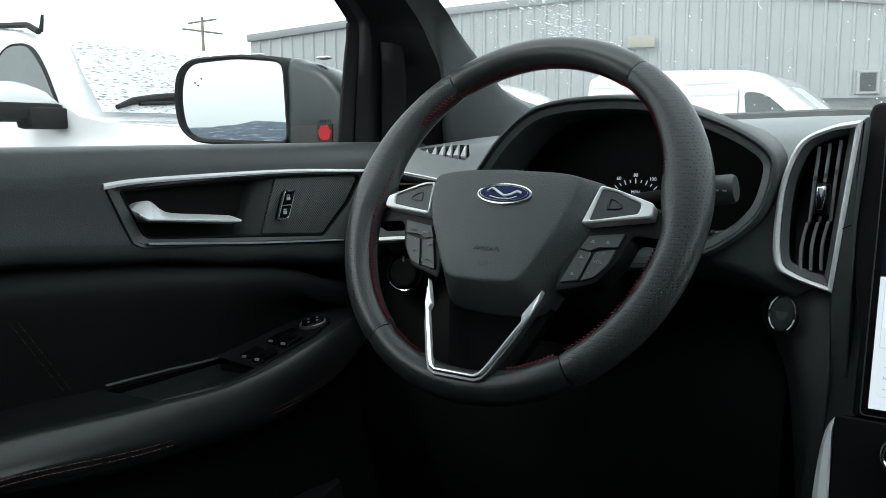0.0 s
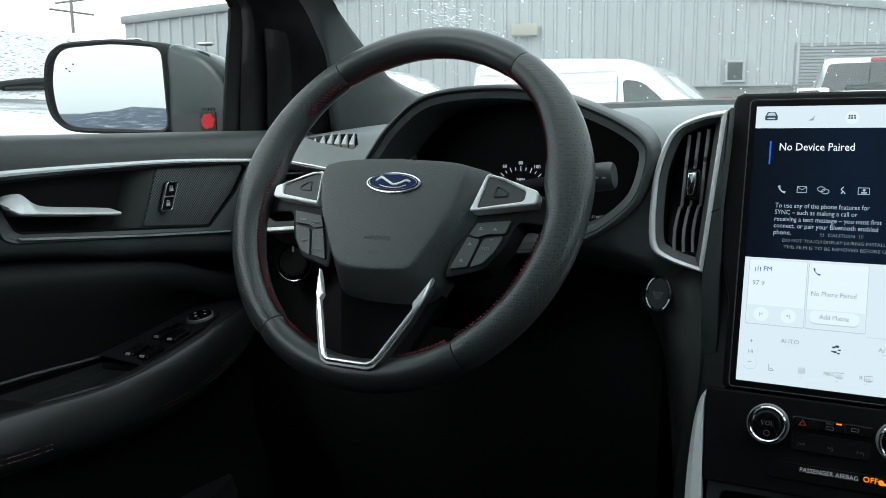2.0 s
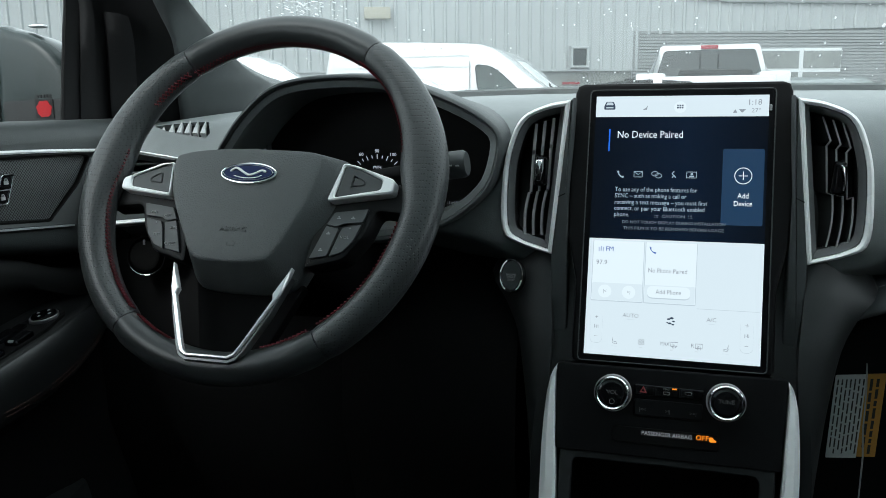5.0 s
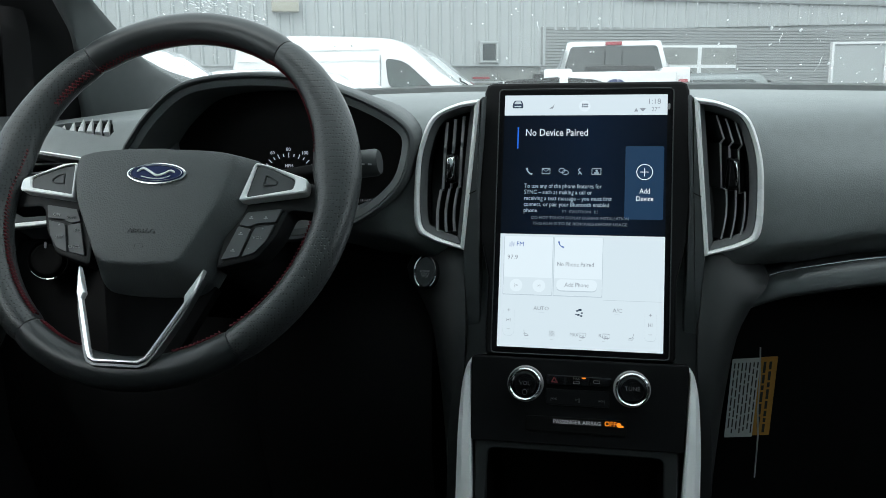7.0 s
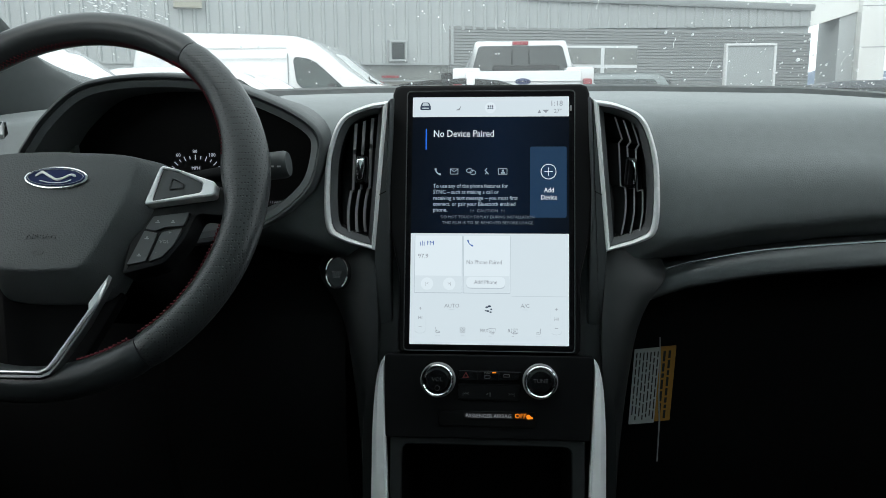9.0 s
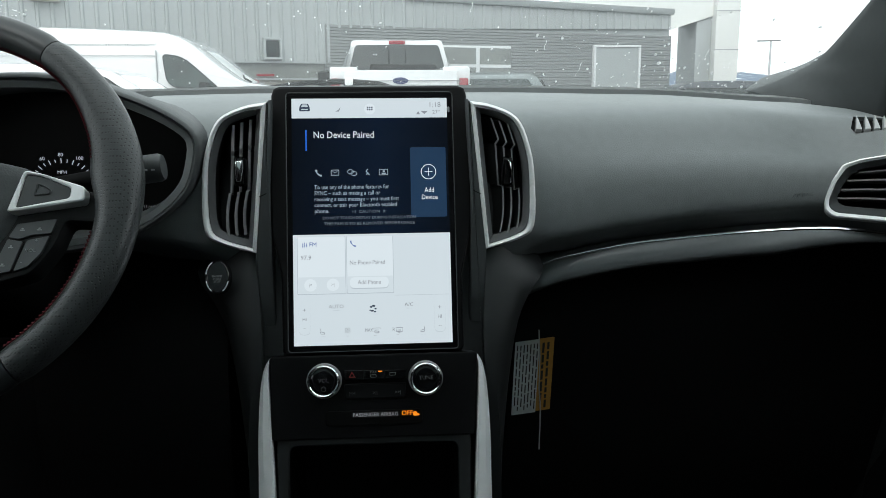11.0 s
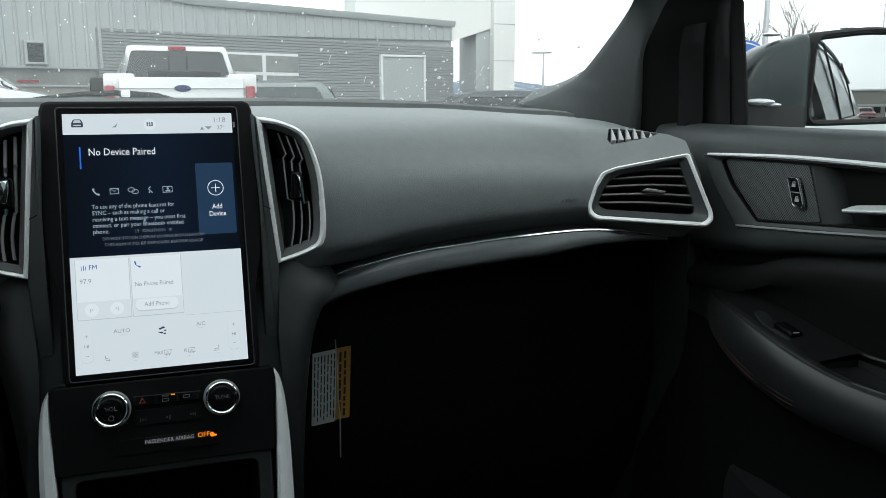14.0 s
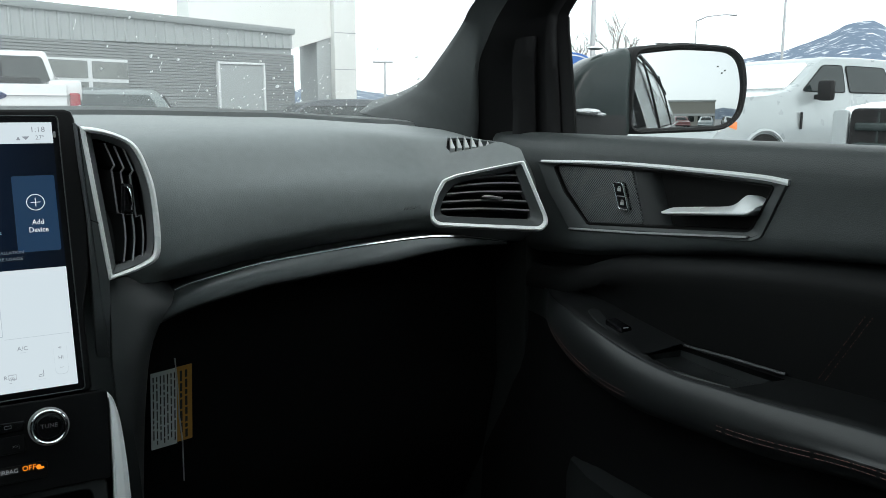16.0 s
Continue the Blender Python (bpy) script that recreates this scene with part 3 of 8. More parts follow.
    bm = bmesh.new()
    rings(bm, [[(x, y, z) for x, y in rect(0, -0.01, w, h, 0.03, 5)] for w, h, z in ((0.11, 0.10, -0.03), (0.13, 0.12, -0.045), (0.14, 0.13, -0.20))], WM, True, True)
    part("column_shroud", bm, VOID, root, "steering column shroud, blackened for the shade behind the wheel")
    # wiper stalk
    st = thing("wiper_stalk", (-0.25, 0.90, 1.17), "black plastic wiper stalk with white symbols behind the wheel", "stalk")
    bm = bmesh.new()
    tube(bm, [(-0.33, 0.90, 1.163), (-0.25, 0.890, 1.176), (-0.215, 0.885, 1.182)], [0.007, 0.008, 0.010], 14)
    part("arm", bm, DARK, st)
    bm = bmesh.new()
    tube(bm, [(-0.222, 0.886, 1.181), (-0.219, 0.886, 1.1815), (-0.196, 0.884, 1.1845), (-0.192, 0.884, 1.185)], [0.0115, 0.0135, 0.0135, 0.0115], 18)
    part("twist_knob", bm, GREYPL, st)
    bm = bmesh.new()
    for k in range(3):
        box(bm, -0.214 + 0.007 * k, -0.2105 + 0.007 * k, 0.8705, 0.8712, 1.183, 1.1845)
    part("stalk_marks", bm, PRINT, st)
    # headlamp switch
    hk = thing("headlamp_switch", (-0.60, 0.99, 1.07), "black round headlamp switch with chrome edge", "switch")
    HM = fr((-0.617, 0.962, 1.062), (1, 0.25, 0), (0, 0.2, 1))
    part("dial", slab(disc(0, 0, 0.0190, 32), -0.07, 0.009, HM, 0.003), BLACKOUT, hk)
    part("dial_ring", hoop(disc(0, 0, 0.0235, 32), disc(0, 0, 0.0222, 32), -0.07, 0.004, HM, 0.0005), DARK, hk)
    # A short bright arc modelled where the dark ring glints.
    bm = bmesh.new()
    tube(bm, [HM @ Vector((0.0228 * math.cos(radians(a)), 0.0228 * math.sin(radians(a)), 0.0045)) for a in range(215, 300, 6)], 0.0007, 6)
    part("ring_glint", bm, CHROME, hk, "bright arc drawn as a glint of the ring")
    part("dial_mark", slab(rect(0, 0.017, 0.0025, 0.007, 0.0008), 0.009, 0.0104, HM, 0.0002), PRINT, hk)


# ---- dashboard ----
CREST = [(-0.75, 1.214), (-0.57, 1.232), (-0.37, 1.244), (-0.16, 1.248), (0.16, 1.248), (0.37, 1.244), (0.57, 1.232), (0.62, 1.227), (0.66, 1.216), (0.70, 1.198), (0.75, 1.185)]
FACE = [(0.0, 0.955), (0.17, 0.955), (0.26, 0.968), (0.36, 0.975), (0.46, 0.986), (0.495, 0.994), (0.517, 0.9985), (0.56, 0.979), (0.60, 0.960), (0.640, 0.940), (0.648, 0.944), (0.660, 0.962), (0.674, 0.995), (0.688, 1.03), (0.70, 1.05), (0.75, 1.07)]
BASE = [(0.0, 1.055), (0.15, 1.070), (0.178, 1.073), (0.22, 1.0755), (0.277, 1.0850), (0.38, 1.0945), (0.50, 1.0985), (0.62, 1.084), (0.75, 1.075)]


def pad_section(x):
    c, f, b = lerpx(CREST, x), lerpx(FACE, abs(x)), lerpx(BASE, abs(x))
    h = c - b
    out = abs(x) > 0.55
    k = min(1, max(0, (abs(x) - 0.40) / 0.25))
    k = k * k * (3 - 2 * k)
    w = min(1, max(0, (abs(x) - 0.150) / 0.05)) * min(1, max(0, (0.70 - x) / 0.06))
    wf = w * min(1, max(0, (0.56 - x) / 0.08))
    ft = 0.960 + (f - 0.960) * 0.5 if abs(x) > 0.655 and f > 0.960 else f
    p = [(1.36, c + 0.006), (1.25, c + 0.006), (1.15, c + 0.003), (max(1.09 - 0.03 * k, ft + 0.085), c - 0.001 - 0.006 * k), (max(1.04 - 0.04 * k, ft + 0.052), c - 0.008 - 0.002 * k), (ft + 0.035, c - 0.022 + 0.008 * k), (ft + 0.012, c - 0.05), (f + 0.002 - 0.009 * wf, c - 0.5 * h),
         (f - 0.010 * wf, b + 0.035 + 0.004 * w), (f + 0.003 - 0.008 * wf, b + 0.014 + 0.011 * w), (f + 0.010 + 0.000 * w, b + 0.004 + 0.013 * w), (f + 0.022 + 0.004 * w, b + 0.006 * w), (f + 0.06, b - 0.004), (1.20, b - 0.02)]
    # the passenger side rolls under early, above the bright strip
    q = spline([Vector((x, y, z)) for y, z in p], 3)
    return q + [Vector((x, 1.36, b - 0.02))]


def dashboard():
    root = thing("dashboard", (0, 1.1, 1.1), "dark grey soft-touch dashboard with silver trimmed air vents", "dashboard")
    xs = [-0.75 + 1.5 * i / 60 for i in range(61)]
    bm = loft([pad_section(x) for x in xs])
    pad = part("upper_pad", bm, PAD, root, "dark grey grained soft upper pad", angle=50)
    # deck under the windscreen
    bm = bmesh.new()
    grid(bm, [[Vector((x, y, lerpx(CREST, x) + dz)) for y, dz in ((1.20, 0.000), (1.205, 0.011), (1.23, 0.014), (1.45 - 0.12 * (x / 0.62) ** 4, 0.017))] for x in [i * 0.605 / 16 for i in range(-16, 17)]])
    bmesh.ops.solidify(bm, geom=bm.faces[:], thickness=0.02)
    part("defroster_deck", bm, PAD, root)
    # centre vents
    cuts = []
    for sx in (-1, 1):
        def D(pts):
            return [Vector((sx * deeper(x, z)[0], deeper(x, z)[1])) for x, z in pts]
        VM = fr((0, 0.943, 0), (1, 0, 0), (0, 0, 1))
        o = spline([Vector((*p, 0)) for p in D([(0.097, 1.244), (0.119, 1.240), (0.143, 1.228), (0.155, 1.203), (0.161, 1.172), (0.1615, 1.122), (0.146, 1.108), (0.113, 1.0985)])], 4)
        o = [Vector((p.x, p.y)) for p in o]
        i = [Vector((p.x, p.y)) for p in spline([Vector((*p, 0)) for p in D([(0.107, 1.233), (0.122, 1.230), (0.137, 1.222), (0.147, 1.200), (0.1515, 1.172), (0.151, 1.128), (0.142, 1.116), (0.120, 1.107)])], 4)]
        i = [p.lerp(q, 0.52) for p, q in zip(o, i)]
        cuts.append(slab(inset(o, 0.003), -0.07, 0.05, VM, 0.001))
        vent = part("air_vent", hoop(o, i, -0.012, 0.004, VM, 0.0022), SATIN, root, "satin silver frame of a centre air vent")
        lip = inset(i, 0.0058)
        part("vent_lip", hoop(i, lip, -0.03, -0.001, VM, 0.0008, zin=-0.0095), LIP, vent, "mid grey inner lip")
        part("vent_well", slab(inset(i, -0.001), -0.066, -0.060, VM, 0.001), DARK, vent)
        part("vent_wall", hoop(inset(i, 0.003), inset(i, 0.0058), -0.064, -0.012, VM, 0.0005), DARK, vent)
        # blades in three steps: the middle step stands back
        if sx > 0:
            steps = [(0.1256, 0.1334, 1.2262, 1.2040), (0.1310, 0.1342, 1.1990, 1.1560), (0.1384, 0.1360, 1.1545, 1.1060)]
            gap, drop, wide, back = 0.0086, 0.0030, 0.0009, -0.014
        else:
            steps = [(0.1204, 0.1226, 1.2262, 1.2000), (0.1238, 0.1264, 1.1950, 1.1545), (0.1272, 0.1312, 1.1530, 1.1080)]
            gap, drop, wide, back = 0.0088, 0.0028, 0.0015, 0.010
        for k in range(3):
            last = None
            for q, (xa, xb, za, zb) in enumerate(steps):
                d = -0.0130 if q == 1 else -0.0085
                dz = -drop * k if q < 2 else -drop * k * 0.3
                pts = [(sx * (xa + (xb - xa) * t + gap * k + (0.0022 * math.sin(math.pi * t) if q == 2 else 0)), za + (zb - za) * t + dz) for t in (0, 0.25, 0.5, 0.75, 1)]
                bm = bmesh.new()
                rings(bm, [[(x + back - 0.0006, z, d - 0.034), (x + back + 0.0006, z, d - 0.034), (x + wide * 0.8, z, d - 0.001), (x - wide * 0.8, z, d - 0.001)] for x, z in pts], VM, True, True)
                blade = part("slat", bm, PLASTIC, vent)
                bm = bmesh.new()
                rings(bm, [[(x - wide, z, d - 0.002), (x + wide, z, d - 0.002), (x + wide, z, d - 0.0006), (x + wide * 0.5, z, d), (x - wide * 0.5, z, d), (x - wide, z, d - 0.0006)] for x, z in pts], VM, True, True)
                part("slat_edge", bm, SLATEDGE, blade)
                if last:
                    bm = bmesh.new()
                    rings(bm, [[(x - wide, z, n - 0.003), (x + wide, z, n - 0.003), (x + wide, z, n - 0.0006), (x - wide, z, n - 0.0006)] for x, z, n in (last, (*pts[0], d))], VM, True, True)
                    part("slat_jog", bm, SLATEDGE, blade)
                last = (*pts[-1], d)
        cx, cz = (0.1425, 1.1715) if sx > 0 else (-0.1335, 1.1745)
        tab = part("vent_tab", slab(rounded([(cx - 0.0062, cz - 0.0165), (cx + 0.0062, cz - 0.0165), (cx + 0.0066, cz + 0.0135), (cx - 0.0040, cz + 0.0150)], 0.0045), -0.024, -0.003, VM, 0.003), GLOSS, vent, "black vent tab with a chrome cap")
        cap = [(cx - 0.0005, cz + 0.0125), (cx + 0.0042, cz + 0.0100), (cx + 0.0056, cz - 0.0050), (cx + 0.0046, cz - 0.0125), (cx + 0.0022, cz - 0.0130), (cx + 0.0022, cz + 0.0010)] if sx > 0 else [(cx - 0.0046, cz + 0.0105), (cx + 0.0046, cz + 0.0120), (cx + 0.0046, cz + 0.0020), (cx + 0.0020, cz - 0.0110), (cx - 0.0040, cz - 0.0115)]
        bm = bmesh.new()
        out2 = rounded(cap, 0.002, 3)
        rings(bm, [[(x, z, -0.006) for x, z in out2], [(x, z, -0.0028) for x, z in out2], [(x, z, -0.0012) for x, z in inset(out2, 0.0006)], [(x, z, -0.0004) for x, z in inset(out2, 0.0014)]], VM, True, True)
        part("tab_cap", bm, CHROME, tab, "bright chrome cap", angle=70)
    # passenger and driver end vents
    for sx in (-1, 1):
        PM = fr((sx * 0.588, 0.961, 1.148), (sx * 0.129, -0.064, 0), (0, 0.24, 1)) if sx > 0 else fr((-0.588, 0.961, 1.148), (0.129, 0.064, 0), (0, 0.24, 1))

        def Q(pts):
            return [Vector((sx * a, b)) for a, b in pts]
        raw = Q([(0.0439, 0.0465), (-0.0066, 0.0365), (-0.0457, 0.0284), (-0.0628, 0.0216), (-0.0723, 0.0036), (-0.0791, -0.0196), (-0.0778, -0.0313), (-0.0686, -0.0383), (0.0665, -0.0455), (0.0744, -0.0366), (0.0733, -0.0266)])
        o = rounded(raw, 0.004, 3)
        i = rounded(Q([(0.0406, 0.0422), (-0.0055, 0.0327), (-0.0431, 0.0249), (-0.0583, 0.0187), (-0.0677, 0.0021), (-0.0743, -0.0195), (-0.0731, -0.0282), (-0.0658, -0.0331), (0.0615, -0.0396), (0.0686, -0.0336), (0.0675, -0.0255)]), 0.004, 3)
        g = rounded(Q([(0.0334, 0.0350), (-0.0030, 0.0285), (-0.0400, 0.0195), (-0.0520, 0.0125), (-0.0600, 0.0000), (-0.0655, -0.0150), (-0.0640, -0.0210), (-0.0560, -0.0245), (0.0480, -0.0295), (0.0530, -0.0265), (0.0515, -0.0150)]), 0.003, 3)
        hole = inset(raw, 0.003)
        cuts.append(rings(bmesh.new(), [[(x, y, h) for x, y in hole] for h in (-0.07, 0.05)], PM, True, True))
        vent = part("end_vent", hoop(o, i, -0.030, 0.005, PM, 0.0016, zin=0.004), SATIN, root, "satin silver frame of an end air vent")
        part("vent_lip", hoop(i, g, -0.03, 0.003, PM, 0.0006, zin=-0.006), GREYPL, vent, "dark grey inner lip")
        part("vent_well", slab(i, -0.05, -0.045, PM, 0.001), DARK, vent)
        for xl, yl, xr, yr in ((-0.030, 0.0235, 0.037, 0.0285), (-0.047, 0.0145, 0.0425, 0.0180), (-0.056, 0.0045, 0.0465, 0.0065), (-0.0615, -0.0060, 0.0500, -0.0060), (-0.0645, -0.0160, 0.0520, -0.0180)):
            bm = bmesh.new()
            secs = [[(sx * (xl + (xr - xl) * t), yl + (yr - yl) * t + 0.0022 * math.sin(math.pi * t) + b, n) for b, n in ((-0.0014, -0.036), (0.0014, -0.036), (0.0020, -0.013), (0.0010, -0.0095), (-0.0006, -0.0090), (-0.0018, -0.012))] for t in (0, 0.25, 0.5, 0.75, 1)]
            rings(bm, secs, PM, True, True)
            part("slat", bm, SLAT, vent)
        tab = part("vent_tab", slab(rounded(Q([(-0.0125, -0.0005), (0.0150, -0.0040), (0.0175, -0.0005), (-0.0060, 0.0030)]), 0.0015), -0.014, -0.003, PM, 0.001), SILVERDARK, vent, "dark silver vent tab")
    cuts.append(slab([Vector(q) for q in [(-0.470, 1.140), (-0.470, 1.205), (-0.440, 1.240), (-0.390, 1.254), (-0.290, 1.254), (-0.235, 1.238), (-0.190, 1.208), (-0.188, 1.170), (-0.215, 1.135), (-0.30, 1.110), (-0.42, 1.110)]], -0.25, 0.10, fr((0, 0.95, 0), (1, 0, 0), (0, 0, 1)), 0.001))
    cuts.append(slab([Vector(q) for q in ((-0.121, 1.03), (0.121, 1.03), (0.108, 1.2455), (-0.108, 1.2455))], -0.06, 0.05, fr((0, 0.95, 0), (1, 0, 0), (0, 0, 1)), 0.001))
    # tweeter grilles in shallow recesses
    for sx in (-1, 1):
        TM = fr((sx * 0.5825, 1.0070, 1.2180), (1, -sx * 0.27, sx * 0.01), (0, 0.75, 0.55))
        raw = [Vector((sx * a, b)) for a, b in [(-0.0315, -0.0080), (-0.0260, 0.0120), (0.0080, 0.0130), (0.0345, -0.0060), (0.0200, -0.0112), (-0.0270, -0.0150)]]
        cuts.append(rings(bmesh.new(), [[(x, y, h) for x, y in raw] for h in (-0.011, 0.03)], TM, True, True))
        tw = part("tweeter_grille", slab(inset(raw, -0.001), -0.014, -0.0100, TM, 0.0005), DARK, root, "dark speaker grille with slanted fins")
        for k in range(6):
            xx = -0.0240 + 0.0098 * k
            lo, hi = -0.0132 + 0.0006 * k, (0.0112, 0.0118, 0.0122, 0.0112, 0.0060, 0.0000)[k]
            bm = bmesh.new()
            rings(bm, [[(sx * (xx - 0.0034), lo, z), (sx * (xx + 0.0028), lo, z), (sx * (xx + 0.0022), lo * 0.4 + hi * 0.6, z), (sx * (xx + 0.0012), hi, z), (sx * (xx - 0.0004), lo * 0.4 + hi * 0.6, z)] for z in (-0.0105, -0.0010)], TM, True, True)
            part("fin", bm, FIN, tw)
    cut(pad, cuts)
    # passenger trim: bright strip and shelf
    strip = [(0.150, 0.992, 1.0440), (0.178, 0.988, 1.0580), (0.206, 0.984, 1.0690), (0.228, 0.981, 1.0745), (0.286, 0.980, 1.085), (0.355, 0.981, 1.091), (0.428, 0.982, 1.096), (0.508, 0.985, 1.098), (0.567, 0.983, 1.0935), (0.625, 0.978, 1.084)]
    path = spline(strip, 6)
    bm = bmesh.new()
    k = len(path)
    tube(bm, path, [0.0003 + 0.0020 * min(1, max(0, (i / k - 0.26) / 0.30)) * (1 - 0.6 * max(0, (i / k - 0.8) / 0.2)) for i in range(k)], 8, squash=1.0)
    part("bright_strip", bm, CHROME, root, "thin bright chrome strip")
    bm = bmesh.new()
    secs = []
    for i, p in enumerate(path):
        t = i / (k - 1)
        g = 1 - 0.85 * max(0, (t - 0.70) / 0.30)
        e = min(1, max(0, (t - 0.45) / 0.30))
        secs.append([p + Vector((0, y * g * (1 - 0.35 * e if y < 0 else 1), z * g)) for y, z in ((0.006, 0.0), (-0.002, -0.0012), (-0.0070, -0.0065), (-0.0115, -0.0145), (-0.0132, -0.0205), (-0.0132, -0.0225), (-0.0120, -0.0245), (-0.0090, -0.0262), (0.000, -0.0290), (0.040, -0.036), (0.10, -0.040), (0.10, 0.0))])
    rings(bm, secs, ID, True, True)
    part("lower_trim", bm, TRIMPANEL, root, "satin graphite grey trim panel")
    # glove box and knee panels
    bm = bmesh.new()
    secs = []
    for z, y in ((1.075, 1.10), (1.03, 1.075), (1.00, 1.065), (0.85, 1.06), (0.70, 1.10), (0.60, 1.16)):
        secs.append([Vector((x, y + 0.04 - 0.02 * math.cos(x * 3), z)) for x in (0.16, 0.25, 0.4, 0.55, 0.70)] + [Vector((0.70, 1.26, z)), Vector((0.16, 1.26, z))])
    rings(bm, secs, ID, True, True)
    part("glove_box", bm, DARK, root, "black glove box lid, its shade put into the colour")
    bm = bmesh.new()
    secs = []
    for z, y in ((1.07, 1.02), (1.02, 0.985), (0.95, 0.965), (0.85, 0.96), (0.72, 1.0), (0.60, 1.08)):
        secs.append([Vector((x, y + (0.045 if -0.5 < x < -0.27 else 0.0), z)) for x in (-0.70, -0.60, -0.50, -0.385, -0.27, -0.21, -0.16)] + [Vector((-0.16, 1.26, z)), Vector((-0.70, 1.26, z))])
    rings(bm, secs, ID, True, True)
    part("knee_panel", bm, DARK, root, "knee panel below the column, blackened for shade")
    text("airbag_lettering", "AIRBAG", fr((0.4842, 0.9815, 1.1370), (1, 0.29, 0), (0, 0.02, 1)), 0.0062, PADMARK, pad, squeeze=1.35)
    # start button
    SM = fr((-0.158, 0.930, 1.068), (1, 0.0, 0), (0, 0.28, 1))
    sb = part("start_button", slab(disc(0, 0, 0.0116, 32, 0.0168), -0.03, 0.002, SM, 0.002), GLOSS, root, "gloss black start button in a chrome ring")
    part("button_ring", hoop(disc(0, 0, 0.0118, 32, 0.0170), disc(0, 0, 0.0107, 32, 0.0158), -0.01, 0.0030, SM, 0.0005), GLOSS, sb)
    # Pale arcs stand for the highlights of the chrome ring.
    for a0, a1 in ((115, 170), (195, 240), (300, 345)):
        bm = bmesh.new()
        tube(bm, [SM @ Vector((0.0113 * math.cos(radians(q)), 0.0164 * math.sin(radians(q)), 0.0031)) for q in range(a0, a1 + 1, 5)], 0.0007, 6)
        part("chrome_arc", bm, SATIN, sb, "bright arc drawn as a glint of the ring")
    text("start_lettering", "ENGINE\nSTART\nSTOP", at(SM, 0, -0.002, 0.0022), 0.0030, DIMPRINT, sb)


# ---- instrument cluster ----
def instrument_cluster():
    root = thing("instrument_cluster", (-0.34, 0.97, 1.15), "black instrument cluster under a hooded binnacle, partly lit", "instrument cluster")
    # hood outline in (x, z) at its rear edge
    outer = [(-0.500, 1.150), (-0.495, 1.190), (-0.484, 1.208), (-0.464, 1.232), (-0.430, 1.259), (-0.394, 1.270), (-0.342, 1.2735), (-0.292, 1.270), (-0.243, 1.256), (-0.196, 1.235), (-0.170, 1.212), (-0.171, 1.180), (-0.186, 1.148), (-0.230, 1.115), (-0.30, 1.095), (-0.42, 1.095), (-0.480, 1.115)]
    O = [Vector((p.x, p.z)) for p in spline([Vector((x, 0, z)) for x, z in outer], 4, True)]
    HM2 = fr((0, 0.930, 0), (1, 0, 0), (0, 0, 1))
    i2, i3 = inset(O, 0.0070), inset(O, 0.0165)

    def ring(pts, n, dz=0.0):
        return [(x, z + dz, n) for x, z in pts]
    bm = bmesh.new()
    rings(bm, [ring([(x, z - max(0, z - 1.23) * 0.6) for x, z in O], -0.22, -0.004), ring(O, -0.03, 0.001), ring(inset(O, 0.0006), -0.004), ring(inset(O, 0.0020), -0.0008), ring(inset(O, 0.0042), 0.0), ring(inset(O, 0.0060), -0.0012), ring(i2, -0.005)], HM2)
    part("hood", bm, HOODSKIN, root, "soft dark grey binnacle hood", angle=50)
    bm = bmesh.new()
    rings(bm, [ring(i2, -0.005), ring(inset(O, 0.0076), -0.0044), ring(inset(O, 0.0140), -0.0068), ring(inset(O, 0.0146), -0.0085), ring(inset(O, 0.0152), -0.022), ring(i3, -0.034), ring(inset(O, 0.0185), -0.085)], HM2)
    part("bezel", bm, BEZEL, root, "dark grey inner bezel", angle=30)
    face = inset(O, 0.0175)
    part("display", slab(face, -0.100, -0.085, HM2, 0.001), BLACKOUT, root, "black cluster display")
    d = root.children[-1]
    lit = glow("gauge print", (0.75, 0.8, 0.9), 0.42)
    GM = fr((0, 1.0145, 0), (1, 0, 0), (0, 0, 1))
    cx, cz, r = -0.3345, 1.158, 0.030
    bm = bmesh.new()
    for k in range(-5, 9):
        a = radians(90 - k * 11.5)
        L = 0.0055 if k % 2 == 0 else 0.0035
        m = at(GM, cx + r * math.cos(a) * 1.05, cz + r * math.sin(a) * 0.80, 0, math.degrees(a))
        box(bm, -L / 2, L / 2, -0.0005, 0.0005, 0, 0.0003, m)
    part("gauge_ticks", bm, lit, d, "white speed scale")
    for s, k in (("60", -2.6), ("80", 0), ("100", 2.6), ("120", 5.4)):
        a = radians(90 - k * 11.5)
        text("gauge_number", s, at(GM, cx + 0.0385 * math.cos(a) * 1.02, cz + 0.038 * math.sin(a) * 0.80), 0.0056, lit, d)
    text("gauge_number", "MPH", at(GM, cx, cz + 0.0115), 0.0050, lit, d)
    text("range_reading", "11 mi Range", at(GM, -0.2405, 1.1308), 0.0042, glow("range print", (0.6, 0.65, 0.7), 0.22), d)


# ---- centre stack: screen, controls, console ----
ST = radians(15.2)
SCM = fr((0, 0.950, 1.121), (1, 0, 0), (0, math.sin(ST), math.cos(ST)))


